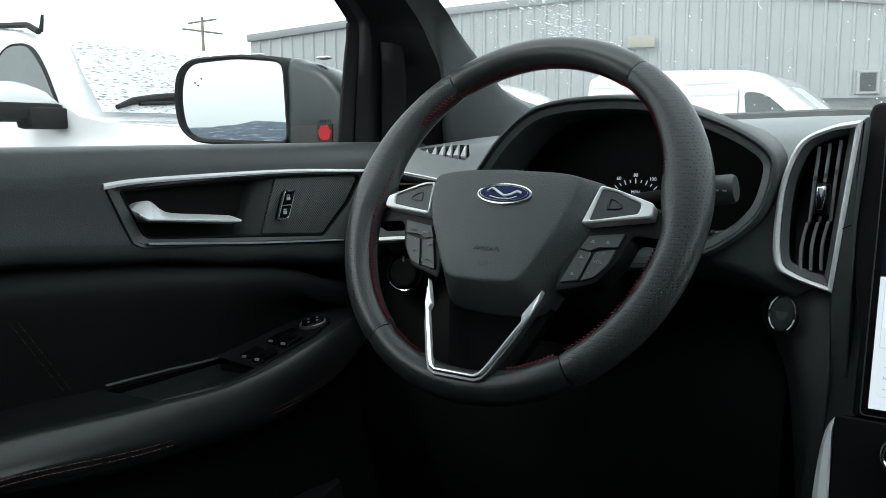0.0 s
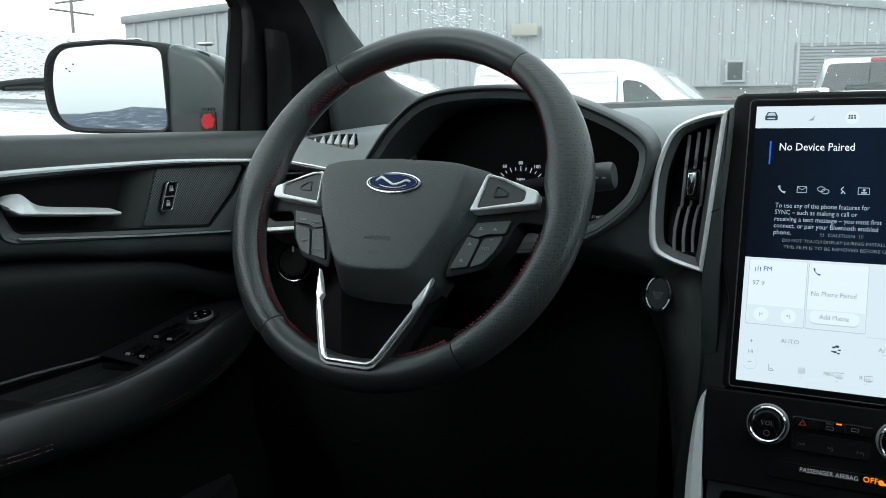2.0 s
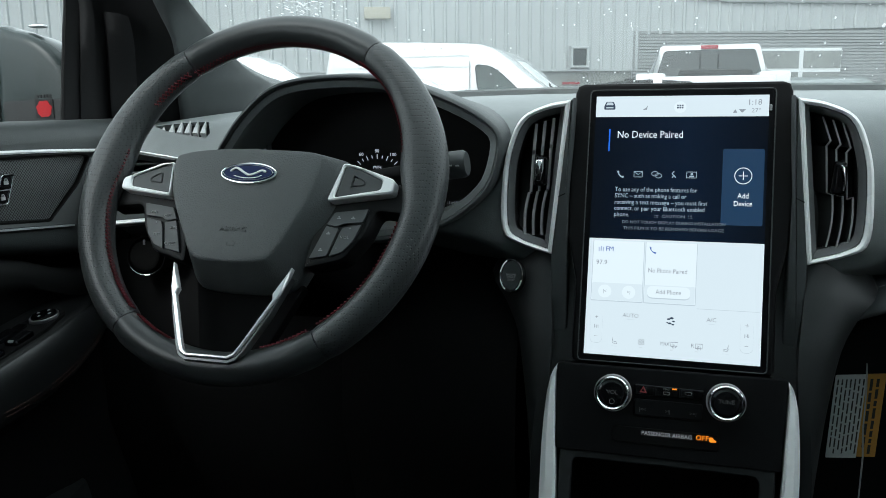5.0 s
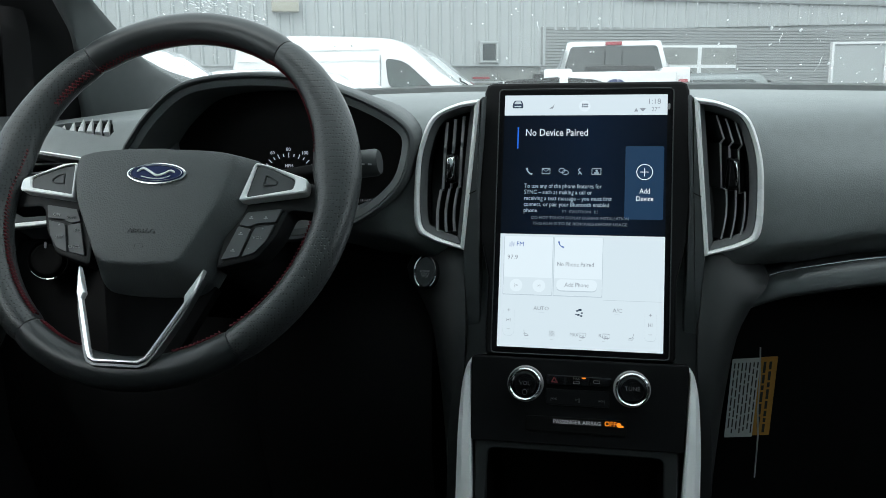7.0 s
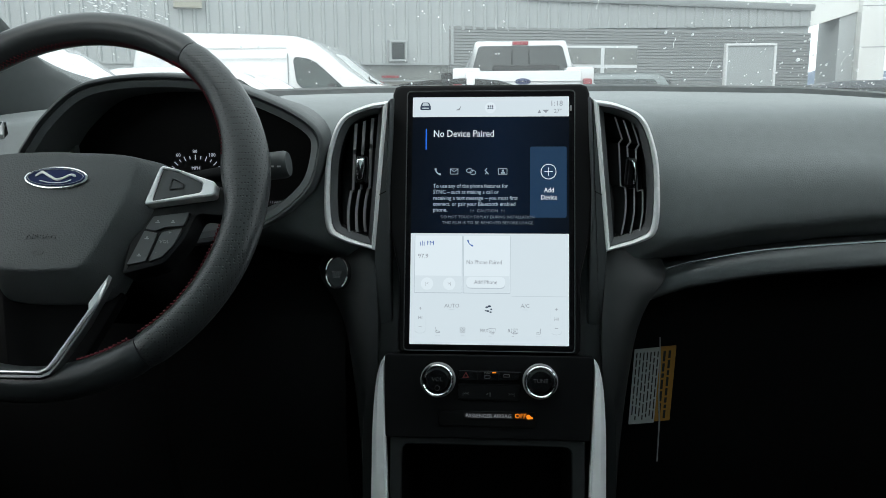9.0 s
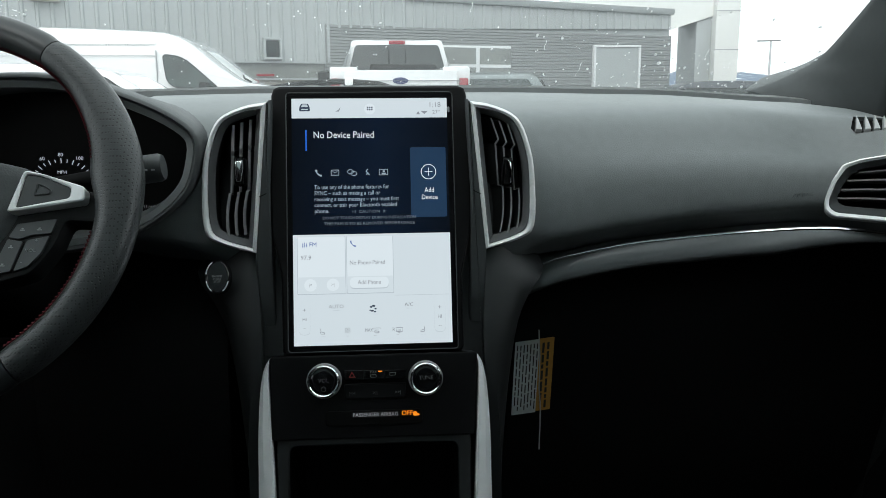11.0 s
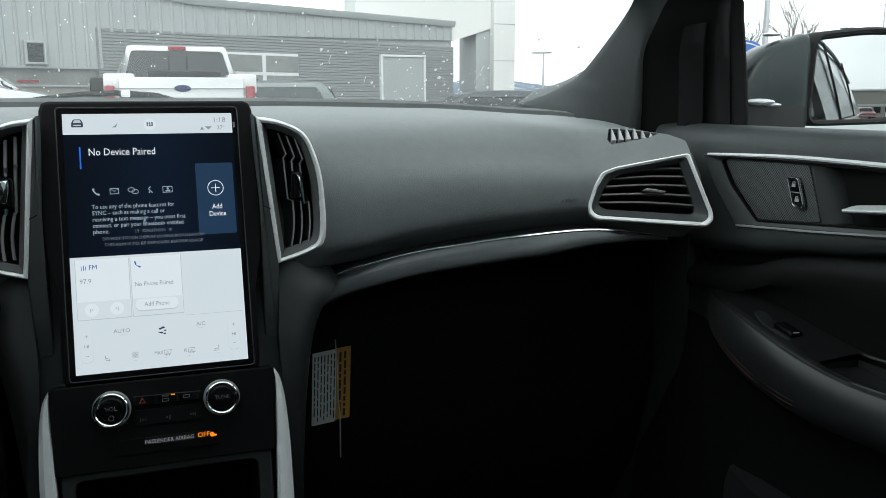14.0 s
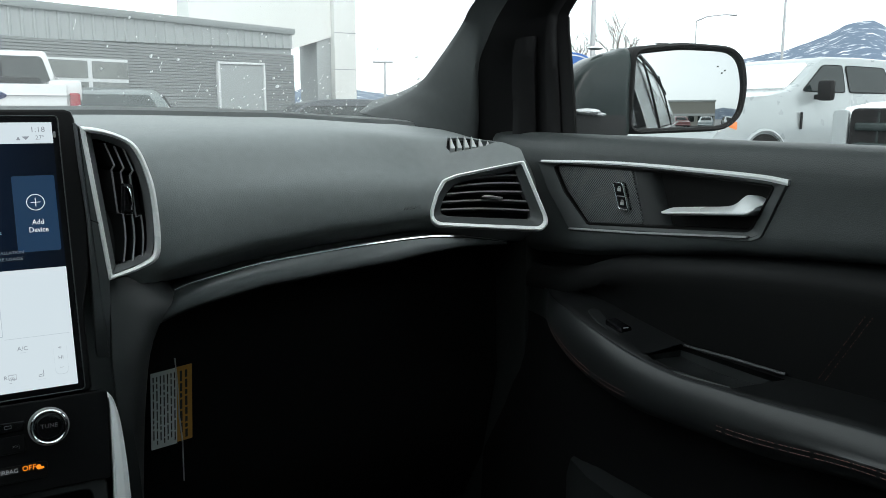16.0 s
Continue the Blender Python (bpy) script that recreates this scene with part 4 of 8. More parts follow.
def touchscreen():
    root = thing("touchscreen", (0, 0.95, 0.99), "large upright touchscreen in a gloss black housing, switched on", "touchscreen")
    half = [(0, 0.1430), (0.094, 0.1430), (0.1005, 0.1405), (0.1030, 0.133), (0.1060, 0.02), (0.1035, -0.012), (0.0935, -0.058), (0.0935, -0.134), (0.0905, -0.138), (0, -0.138)]
    o = mir(half)
    bm = slab(o, -0.035, 0.004, SCM, 0.003)
    part("housing", bm, HOUSING, root, "black screen housing", angle=30)
    g = rect(0, 0, 0.176, 0.272, 0.005, 4)
    part("glass_edge", hoop(g, inset(g, 0.0011), 0.003, 0.0052, SCM, 0.0004), GREYPL, root)
    sc = part("display", slab(rect(0, 0, 0.1735, 0.2695, 0.004, 4), 0.003, 0.0046, SCM, 0.0003), DISPLAY, root, "lit touch display")
    hw, hh = 0.0815, 0.1290
    white = glow("display white", (0.66, 0.75, 0.80), 0.78)
    card = glow("display card", (0.74, 0.83, 0.88), 0.78)
    navy = mat("display navy", (0.004, 0.004, 0.006), 0.15, vary=0, spec=0.12)
    nt = navy.node_tree
    pr = nt.nodes["Principled BSDF"]
    gp = nt.nodes.new("ShaderNodeNewGeometry")
    sep = nt.nodes.new("ShaderNodeSeparateXYZ")
    cr = nt.nodes.new("ShaderNodeValToRGB")
    mp = nt.nodes.new("ShaderNodeMapRange")
    mp.inputs["From Min"].default_value, mp.inputs["From Max"].default_value = -0.08, 0.08
    cr.color_ramp.elements[0].color, cr.color_ramp.elements[1].color = (0.0008, 0.0022, 0.005, 1), (0.0008, 0.0022, 0.005, 1)
    e = cr.color_ramp.elements.new(0.55)
    e.color = (0.0018, 0.006, 0.015, 1)
    nt.links.new(gp.outputs["Position"], sep.inputs[0])
    nt.links.new(sep.outputs[0], mp.inputs[0])
    nt.links.new(mp.outputs[0], cr.inputs[0])
    nt.links.new(cr.outputs[0], pr.inputs["Emission Color"])
    pr.inputs["Emission Strength"].default_value = 1.0
    blue = glow("display blue", (0.010, 0.036, 0.085), 0.75)
    accent = glow("display accent", (0.02, 0.16, 0.8), 0.8)
    bright = glow("display lettering", (0.85, 0.90, 0.95), 0.85)
    pale = glow("display pale lettering", (0.46, 0.58, 0.68), 0.62)
    thin = glow("display icon print", (0.50, 0.62, 0.72), 0.55)
    dimt = glow("display film lettering", (0.25, 0.31, 0.36), 0.5)
    ink = glow("display ink", (0.05, 0.075, 0.12), 0.6)
    soft = glow("display grey ink", (0.35, 0.39, 0.44), 0.6)
    inkb = glow("display blue ink", (0.03, 0.10, 0.42), 0.7)
    shade = glow("display shading", (0.55, 0.64, 0.71), 0.68)

    def P(name, pts, m, lev, label=""):
        return part(name, slab(pts, 0.0044, 0.0046 + 0.00015 * lev, SCM, 0.00005), m, sc, label, smooth=False)

    def R(x0, y0, x1, y1, r=0.001):
        return rect((x0 + x1) / 2, (y0 + y1) / 2, abs(x1 - x0), abs(y1 - y0), r, 3)

    def T(s, x, y, size, m, lev=3, align='CENTER', sq=1.0, width=0.0):
        return text("screen_lettering", s, at(SCM, x, y, 0.0046 + 0.00015 * lev), size, m, sc, align=align, depth=0.00002, lift=0.0, squeeze=sq, width=width)

    P("status_bar", R(-hw, 0.1080, hw, hh, 0.0004), white, 1)
    P("phone_pane", R(-hw, -0.0145, hw, 0.1080, 0.0002), navy, 1)
    P("home_pane", R(-hw, -hh, hw, -0.0145, 0.0004), white, 1)
    # status icons
    P("car_icon", rounded([(-0.0735, 0.1155), (-0.0625, 0.1155), (-0.0625, 0.1195), (-0.0645, 0.1235), (-0.0715, 0.1235), (-0.0735, 0.1195)], 0.001, 2), ink, 2)
    P("car_icon_window", rounded([(-0.0718, 0.1200), (-0.0642, 0.1200), (-0.0655, 0.1228), (-0.0705, 0.1228)], 0.0004, 2), shade, 3)
    P("car_icon_grille", R(-0.0715, 0.1168, -0.0645, 0.1180, 0.0004), shade, 3)
    P("menu_button", disc(0, 0.1175, 0.0058, 24), card, 2)
    for a in (-1, 0, 1):
        for b in (-0.5, 0.5):
            P("menu_dot", R(a * 0.0022 - 0.0008, 0.1180 + b * 0.0022 - 0.0008, a * 0.0022 + 0.0008, 0.1180 + b * 0.0022 + 0.0008, 0.0002), ink, 3)
    P("signal_icon", rounded([(-0.036, 0.1150), (-0.032, 0.1150), (-0.0305, 0.1200), (-0.0325, 0.1172)], 0.0003, 2), soft, 2)
    T("1:18", 0.0685, 0.1215, 0.0078, soft)
    T("27°", 0.0700, 0.1135, 0.0060, soft)
    P("wifi_icon", rounded([(0.0575, 0.1115), (0.0610, 0.1150), (0.0540, 0.1150)], 0.0004, 2), soft, 2)
    P("antenna_icon", rounded([(0.0490, 0.1115), (0.0530, 0.1115), (0.0510, 0.1150)], 0.0004, 2), soft, 2)
    # phone pane
    P("accent_bar", R(-0.0675, 0.0735, -0.0662, 0.0955, 0.0002), accent, 2)
    T("No Device Paired", -0.0595, 0.0898, 0.0103, bright, align='LEFT', width=0.0625)
    for s, y, w in (("To use any of the phone features for", 0.0348, 0.0778), ("SYNC – such as making a call or", 0.0285, 0.0682), ("receiving a text message – you must first", 0.0222, 0.0876), ("connect, or pair your Bluetooth enabled", 0.0160, 0.0852), ("phone.", 0.0098, 0.0148)):
        T(s, -0.0590, y, 0.0062, pale, align='LEFT', width=w)
    for s, y, w in (("!!!  CAUTION  !!!", 0.0088, 0.0350), ("DO NOT TOUCH DISPLAY DURING INSTALLATION", 0.0024, 0.0965), ("THIS FILM IS TO BE REMOVED BEFORE USAGE", -0.0036, 0.0940)):
        T(s, -0.0022, y, 0.0043, dimt, lev=4, width=w)
    # icons: handset, envelope, bubbles, voice, contacts
    y = 0.0502
    bm = bmesh.new()
    tube(bm, [SCM @ Vector((a, b, 0.0050)) for a, b in spline([(-0.0565, y + 0.003, 0), (-0.0560, y + 0.0005, 0), (-0.0540, y - 0.0020, 0), (-0.0515, y - 0.0030, 0)], 4) and [(-0.0568, y + 0.0030), (-0.0560, y), (-0.0540, y - 0.0022), (-0.0512, y - 0.0032)]], [0.0012, 0.0006, 0.0006, 0.0012], 6)
    part("handset_icon", bm, thin, sc)
    e = R(-0.0415, y - 0.0030, -0.0330, y + 0.0030, 0.0004)
    bm = hoop(e, inset(e, 0.0006), 0.0046, 0.0050, SCM, 0.00005)
    tube(bm, [SCM @ Vector(p) for p in ((-0.0412, y + 0.0026, 0.005), (-0.0372, y - 0.0004, 0.005), (-0.0333, y + 0.0026, 0.005))], 0.0003, 4)
    part("envelope_icon", bm, thin, sc)
    for cx, cy in ((-0.0212, y + 0.0008), (-0.0178, y - 0.0012)):
        e = disc(cx, cy, 0.0034, 20, 0.0025)
        part("bubble_icon", hoop(e, inset(e, 0.0006), 0.0046, 0.0050, SCM, 0.00005), thin, sc)
    bm = bmesh.new()
    tube(bm, [SCM @ Vector((a, b, 0.005)) for a, b in ((-0.0045, y - 0.0030), (-0.0035, y - 0.0005), (-0.0050, y + 0.0012), (-0.0030, y + 0.0032))], 0.0006, 4)
    tube(bm, [SCM @ Vector((a, b, 0.005)) for a, b in ((-0.0030, y - 0.0008), (-0.0015, y - 0.0030))], 0.0005, 4)
    part("voice_icon", bm, thin, sc)
    e = R(0.0085, y - 0.0032, 0.0180, y + 0.0032, 0.0004)
    bm = hoop(e, inset(e, 0.0006), 0.0046, 0.0050, SCM, 0.00005)
    slab(disc(0.0135, y + 0.0008, 0.0012, 12), 0.0046, 0.0050, SCM, 0.00005, bm)
    slab(R(0.0112, y - 0.0022, 0.0158, y - 0.0008, 0.0005), 0.0046, 0.0050, SCM, 0.00005, bm)
    part("contacts_icon", bm, thin, sc)
    P("add_card", R(0.0415, 0.0022, 0.0790, 0.0762, 0.002), blue, 2)
    e = disc(0.0605, 0.0500, 0.0080, 32)
    bm = hoop(e, inset(e, 0.0006), 0.0046, 0.0052, SCM, 0.00005)
    for w, h in ((0.0042, 0.0003), (0.0003, 0.0042)):
        slab(R(0.0605 - w, 0.0500 - h, 0.0605 + w, 0.0500 + h, 0.0001), 0.0046, 0.0052, SCM, 0.00005, bm)
    part("add_icon", bm, bright, sc)
    T("Add", 0.0610, 0.0305, 0.0072, bright, sq=0.85)
    T("Device", 0.0610, 0.0230, 0.0072, bright, sq=0.85)
    # radio and phone cards
    for x0, x1 in ((-0.0768, -0.0282), (-0.0262, 0.0212)):
        P("card_shadow", R(x0 - 0.0006, -0.0766, x1 + 0.0006, -0.0170, 0.0012), shade, 2)
        P("card", R(x0, -0.0757, x1, -0.0170, 0.001), card, 3)
        P("card_foot", R(x0 + 0.0004, -0.0754, x1 - 0.0004, -0.0585, 0.001), white, 4)
    T("FM", -0.0610, -0.0250, 0.0064, inkb, 5)
    for k in range(3):
        P("aerial_icon", R(-0.0715 + 0.002 * k - 0.0003, -0.0275, -0.0715 + 0.002 * k + 0.0003, -0.0235 + (0.001 if k == 1 else 0), 0.0001), inkb, 5)
    T("97.9", -0.0683, -0.0385, 0.0064, soft, 5)
    for cx in (-0.0640, -0.0410):
        P("skip_button", disc(cx, -0.0668, 0.0064, 24), card, 5)
        T("|<" if cx < -0.05 else ">|", cx, -0.0668, 0.0042, soft, 6)
    bm = bmesh.new()
    tube(bm, [SCM @ Vector((a, b, 0.0054)) for a, b in ((-0.0222, -0.0215), (-0.0215, -0.0245), (-0.0198, -0.0262), (-0.0170, -0.0275))], [0.0009, 0.0004, 0.0004, 0.0009], 6)
    part("phone_icon", bm, inkb, sc)
    T("No Phone Paired", -0.0052, -0.0445, 0.0062, soft, 5, width=0.0362)
    P("add_button_shadow", rect(-0.0035, -0.0658, 0.0400, 0.0118, 0.0055, 5), shade, 5)
    P("add_button", rect(-0.0035, -0.0651, 0.0400, 0.0112, 0.0055, 5), card, 6)
    T("Add Phone", -0.0035, -0.0650, 0.0062, soft, 7, width=0.0238)
    P("divider", R(0.0230, -0.0792, 0.0790, -0.0788, 0.0001), shade, 2)
    # climate
    for cx in (-0.0705, 0.0688):
        P("temp_pill_shadow", rect(cx, -0.1022, 0.0116, 0.0316, 0.0056, 5), shade, 2)
        P("temp_pill", rect(cx, -0.1018, 0.0114, 0.0316, 0.0056, 5), white, 3)
        T("+", cx, -0.0925, 0.0062, soft, 4)
        T("HI", cx, -0.1020, 0.0048, soft, 4)
        T("–", cx, -0.1110, 0.0062, soft, 4)
    T("AUTO", -0.0380, -0.0895, 0.0055, soft, 2)
    T("A/C", 0.0370, -0.0890, 0.0055, soft, 2)
    P("underline", R(-0.0410, -0.0935, -0.0350, -0.0932, 0.0001), shade, 2)
    P("underline", R(0.0345, -0.0930, 0.0395, -0.0927, 0.0001), shade, 2)
    bm = bmesh.new()
    for a, b, w in ((-0.0022, -0.0905, 0.0015), (0.0005, -0.0895, 0.0018), (0.0024, -0.0925, 0.0012), (-0.0010, -0.0945, 0.0016), (0.0018, -0.0955, 0.0013), (-0.0032, -0.0940, 0.0010)):
        slab(disc(a, b, w, 10, w * 0.6), 0.0046, 0.0049, SCM, 0.00005, bm)
    part("airflow_icon", bm, ink, sc)
    T("MAX", -0.0048, -0.1145, 0.0052, soft, 2, width=0.0082)
    T("R", 0.0207, -0.1145, 0.0052, soft, 2)

    def line(name, paths, r=0.00035, m=soft):
        b = bmesh.new()
        for pts in paths:
            tube(b, [SCM @ Vector((px, py, 0.0048)) for px, py in pts], r, 4)
        return part(name, b, m, sc)
    for cx, w0, w1 in ((0.0035, 0.0036, 0.0026), (0.0265, 0.0032, 0.0032)):
        line("defrost_icon", [[(cx - w1, -0.1166), (cx - w0, -0.1124), (cx + w0, -0.1124), (cx + w1, -0.1166), (cx - w1, -0.1166)]])
        for d in (-0.0013, 0, 0.0013):
            line("defrost_wave", [[(cx + d, -0.1180), (cx + d + 0.0005, -0.1165), (cx + d - 0.0005, -0.1150), (cx + d, -0.1138)]], 0.00025)
        P("underline", R(cx - 0.0012 - 0.002, -0.1200, cx + 0.0012 - 0.002, -0.1197, 0.0001), soft, 2)
    for cx, f in ((-0.0525, 1), (0.0508, -1)):
        line("seat_icon", [[(cx - 0.0022 * f, -0.1115), (cx - 0.0014 * f, -0.1150), (cx + 0.0018 * f, -0.1158), (cx + 0.0026 * f, -0.1172), (cx - 0.0014 * f, -0.1172), (cx - 0.0022 * f, -0.1150)]])
        P("underline", R(cx - 0.003, -0.1200, cx + 0.003, -0.1198, 0.0001), shade, 2)
    for px, py in ((-0.0014, 0.0014), (0.0014, 0.0014), (-0.0014, -0.0014), (0.0014, -0.0014)):
        e = disc(-0.0268 + px, -0.1142 + py, 0.0014, 12)
        part("fan_blade", hoop(e, inset(e, 0.0004), 0.0046, 0.0049, SCM, 0.00005), soft, sc)
    P("underline", R(-0.0282, -0.1200, -0.0258, -0.1197, 0.0001), soft, 2)
    # pale sliver at the glass edge, modelled in place of a white sparkle
    part("film_tab", slab(R(0.0822, 0.1135, 0.0842, 0.1195, 0.0009), 0.0046, 0.0056, SCM, 0.0003), SILVERDARK, sc, "pale sliver drawn as a sparkle")


KM = fr((0, 0.895, 0.965), (1, 0, 0), (0, math.sin(ST), math.cos(ST)))


def controls():
    root = thing("control_panel", (0, 0.9, 0.95), "gloss black radio control panel with two chrome-ringed knobs", "control panel")
    part("fascia", slab(rounded([(-0.104, -0.058), (0.102, -0.058), (0.106, 0.026), (-0.106, 0.026)], 0.004), -0.03, 0.000, KM, 0.0015), HOUSING, root, "black fascia")
    for cx, s in ((-0.0505, "VOL"), (0.0520, "TUNE")):
        k = part("knob", slab(disc(cx, 0.001, 0.0138, 40), -0.004, 0.014, KM, 0.003), GLOSS, root, "black rotary knob with a chrome rim")
        part("knob_ring", hoop(disc(cx, 0.001, 0.0160, 48), disc(cx, 0.001, 0.0136, 48), -0.002, 0.015, KM, 0.0011), CHROME, k)
        part("knob_collar", hoop(disc(cx, 0.001, 0.0176, 48), disc(cx, 0.001, 0.0158, 48), -0.002, 0.008, KM, 0.0008), SILVERDARK, k)
        text("knob_lettering", s, at(KM, cx, 0.002, 0.0142), 0.0056, KNOBPRINT, k)
        if s == "VOL":
            e = disc(cx, -0.0065, 0.0026, 20)
            part("power_mark", hoop(e, inset(e, 0.0005), 0.0138, 0.0144, KM, 0.0001), KNOBPRINT, k)
    part("button_strip", slab(rounded([(-0.0300, 0.0005), (0.0310, 0.0005), (0.0335, 0.0105), (-0.0310, 0.0115)], 0.002), -0.002, 0.004, KM, 0.0012), GLOSS, root)
    for x in (-0.0110, 0.0105):
        bm = bmesh.new()
        box(bm, x - 0.0003, x + 0.0003, 0.0010, 0.0105, 0.0035, 0.0042, KM)
        part("button_gap", bm, DARK, root)
    part("lower_button_strip", slab(rounded([(-0.0300, -0.0185), (0.0310, -0.0185), (0.0320, -0.0030), (-0.0305, -0.0030)], 0.002), -0.002, 0.002, KM, 0.0008), HOUSING, root)
    red = mat("red hazard print", (0.25, 0.02, 0.02), 0.5, vary=0)
    tri = [Vector((-0.0225 + 0.0040 * math.cos(radians(a)), 0.0055 + 0.0040 * math.sin(radians(a)))) for a in (90, 210, 330)]
    part("hazard_mark", hoop(tri, inset(tri, 0.0009), 0.0038, 0.0043, KM, 0.0001), red, root, "red hazard triangle")
    amber = glow("amber lamp", (1.0, 0.27, 0.015), 0.85)
    part("indicator_lamp", slab(rect(0.0060, 0.0090, 0.0040, 0.0014, 0.0004), 0.0036, 0.0044, KM, 0.0002), amber, root, "lit amber indicator")
    text("button_lettering", "MAX", at(KM, -0.0010, 0.0083, 0.0042), 0.0030, DIMPRINT, root)
    for x, y in ((-0.0010, 0.0045), (0.0185, 0.0060)):
        e = rect(x, y, 0.0062, 0.0030, 0.0008)
        part("button_mark", hoop(e, inset(e, 0.0005), 0.0038, 0.0043, KM, 0.0001), DIMPRINT, root)
    for x, s in ((-0.0225, "|<<"), (0.0005, ">||"), (0.0235, ">>|")):
        text("button_lettering", s, at(KM, x, -0.0125, 0.0032), 0.0045, DIMPRINT, root)
    e = rect(-0.001, -0.0375, 0.098, 0.0150, 0.004, 4)
    part("airbag_display", slab(e, -0.002, 0.0015, KM, 0.0008), BLACKOUT, root, "black airbag status window")
    ad = root.children[-1]
    pl = glow("status lettering", (0.55, 0.58, 0.6), 0.35)
    text("status_lettering", "PASSENGER AIRBAG", at(KM, 0.0005, -0.0345, 0.0016), 0.0054, pl, ad, squeeze=0.95)
    text("status_lettering", "OFF", at(KM, 0.0325, -0.0340, 0.0016), 0.0066, amber, ad)
    bm = bmesh.new()
    slab(disc(0.0405, -0.0345, 0.0022, 12), 0.0015, 0.0019, KM, 0.0001, bm)
    slab(rounded([(0.0395, -0.0370), (0.0450, -0.0365), (0.0450, -0.0350), (0.0425, -0.0345)], 0.0005), 0.0015, 0.0019, KM, 0.0001, bm)
    part("airbag_symbol", bm, amber, ad)


def console():
    root = thing("centre_console", (0, 0.9, 0.6), "black centre console with silver side rails and an open tray", "console")
    # stack body behind the fascia
    bm = bmesh.new()
    secs = []
    for z, w, f in ((1.235, 0.150, 1.010), (1.19, 0.172, 0.985), (1.10, 0.172, 0.965), (1.06, 0.160, 0.956), (1.01, 0.140, 0.940), (0.95, 0.128, 0.918), (0.905, 0.124, 0.905)):
        secs.append([Vector((x, y, z)) for x, y in ((-w - 0.012, 1.15), (-w, f + 0.02), (-w + 0.014, f), (0, f - 0.004), (w - 0.014, f), (w, f + 0.02), (w + 0.012, 1.15))])
    rings(bm, secs, ID, True, True)
    part("stack_body", bm, PLASTIC, root, angle=50)
    # side wedges beside the screen
    for sx in (-1, 1):
        WMx = fr((0, 0.940, 0), (1, 0, 0), (0, 0, 1))
        w1 = [Vector((sx * deeper(x, z)[0], deeper(x, z)[1])) for x, z in [(0.0945, 1.246), (0.0975, 1.243), (0.1135, 1.0975), (0.1125, 0.985), (0.0960, 0.985), (0.0985, 1.16)]]
        part("side_wedge", slab(w1, -0.03, 0.000, WMx, 0.002), HOODSKIN, root, "dark grey wedge beside the screen")
        g = [Vector((sx * deeper(x, z)[0], deeper(x, z)[1])) for x, z in [(0.1005, 1.1580), (0.1075, 1.1545), (0.1075, 1.1535), (0.1005, 1.1570)]]
        part("wedge_joint", slab(g, -0.002, 0.0006, WMx, 0.0001), DARK, root)
        # flank panel
        bm = bmesh.new()
        secs = []
        for z, xi, yi, xo in ((1.090, 0.121, 0.950, 0.172), (1.062, 0.119, 0.940, 0.190), (1.037, 0.117, 0.931, 0.172), (1.005, 0.115, 0.920, 0.156), (0.950, 0.117, 0.909, 0.146), (0.900, 0.121, 0.905, 0.141), (0.840, 0.122, 0.900, 0.137), (0.700, 0.125, 0.900, 0.135)):
            if sx < 0:
                xo = min(xo, 0.190)
            secs.append([Vector((sx * xi, yi, z)), Vector((sx * (xi + 0.010), yi - 0.001, z)), Vector((sx * (xi + 0.6 * (xo - xi)), yi + 0.006 + 0.012 * max(0, (z - 1.03) / 0.06), z)), Vector((sx * (xo - 0.004), yi + 0.018 + 0.020 * max(0, (z - 1.03) / 0.06), z)), Vector((sx * xo, yi + 0.032 + 0.022 * max(0, (z - 1.03) / 0.06), z)), Vector((sx * (xo + 0.002), 1.15, z)), Vector((sx * xi, 1.15, z))])
        sp = [spline([q[c] for q in secs], 3) for c in range(7)]
        secs = [[sp[c][j] for c in range(7)] for j in range(len(sp[0]))]
        rings(bm, secs, ID, True, True)
        part("flank_panel", bm, PLASTIC, root, angle=50)
        # silver rail
        bm = bmesh.new()
        path = [(0.1065, 0.900, 0.984), (0.1095, 0.899, 0.975), (0.1110, 0.893, 0.955), (0.1110, 0.880, 0.915), (0.1095, 0.866, 0.870), (0.1080, 0.848, 0.82), (0.107, 0.82, 0.76)]
        wd = [0.0010, 0.0030, 0.0052, 0.0072, 0.0085, 0.0095, 0.0100]
        secs = []
        for (x, y, z), w in zip(path, wd):
            secs.append([Vector((sx * (x + a * w), y + b, z)) for a, b in ((-1, 0.012), (-1, 0.001), (-0.75, -0.0015), (0.2, -0.001), (0.9, 0.004), (1, 0.014))])
        sp = [spline([s[i] for s in secs], 4) for i in range(6)]
        rings(bm, [[sp[i][j] for i in range(6)] for j in range(len(sp[0]))], ID, True, True)
        part("silver_rail", bm, SATIN, root, "satin silver side rail")
    # tray: lip, walls and floor
    TR = fr((0, 0.882, 0.905), (1, 0, 0), (0, math.sin(ST), math.cos(ST)))
    o = rounded([(-0.0955, -0.45), (0.0915, -0.45), (0.0975, 0.0075), (-0.0995, 0.0075)], 0.004)
    i = rounded([(-0.0880, -0.449), (0.0840, -0.449), (0.0836, -0.0035), (-0.0868, -0.0035)], 0.008)
    part("tray_surround", hoop(o, i, -0.004, 0.000, TR, 0.0015), PLASTIC, root)
    bm = bmesh.new()
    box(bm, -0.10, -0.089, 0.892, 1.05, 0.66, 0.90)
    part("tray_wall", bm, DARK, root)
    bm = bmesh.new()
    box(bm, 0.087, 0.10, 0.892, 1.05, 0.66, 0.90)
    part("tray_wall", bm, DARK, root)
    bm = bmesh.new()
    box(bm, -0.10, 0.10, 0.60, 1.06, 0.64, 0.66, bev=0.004)
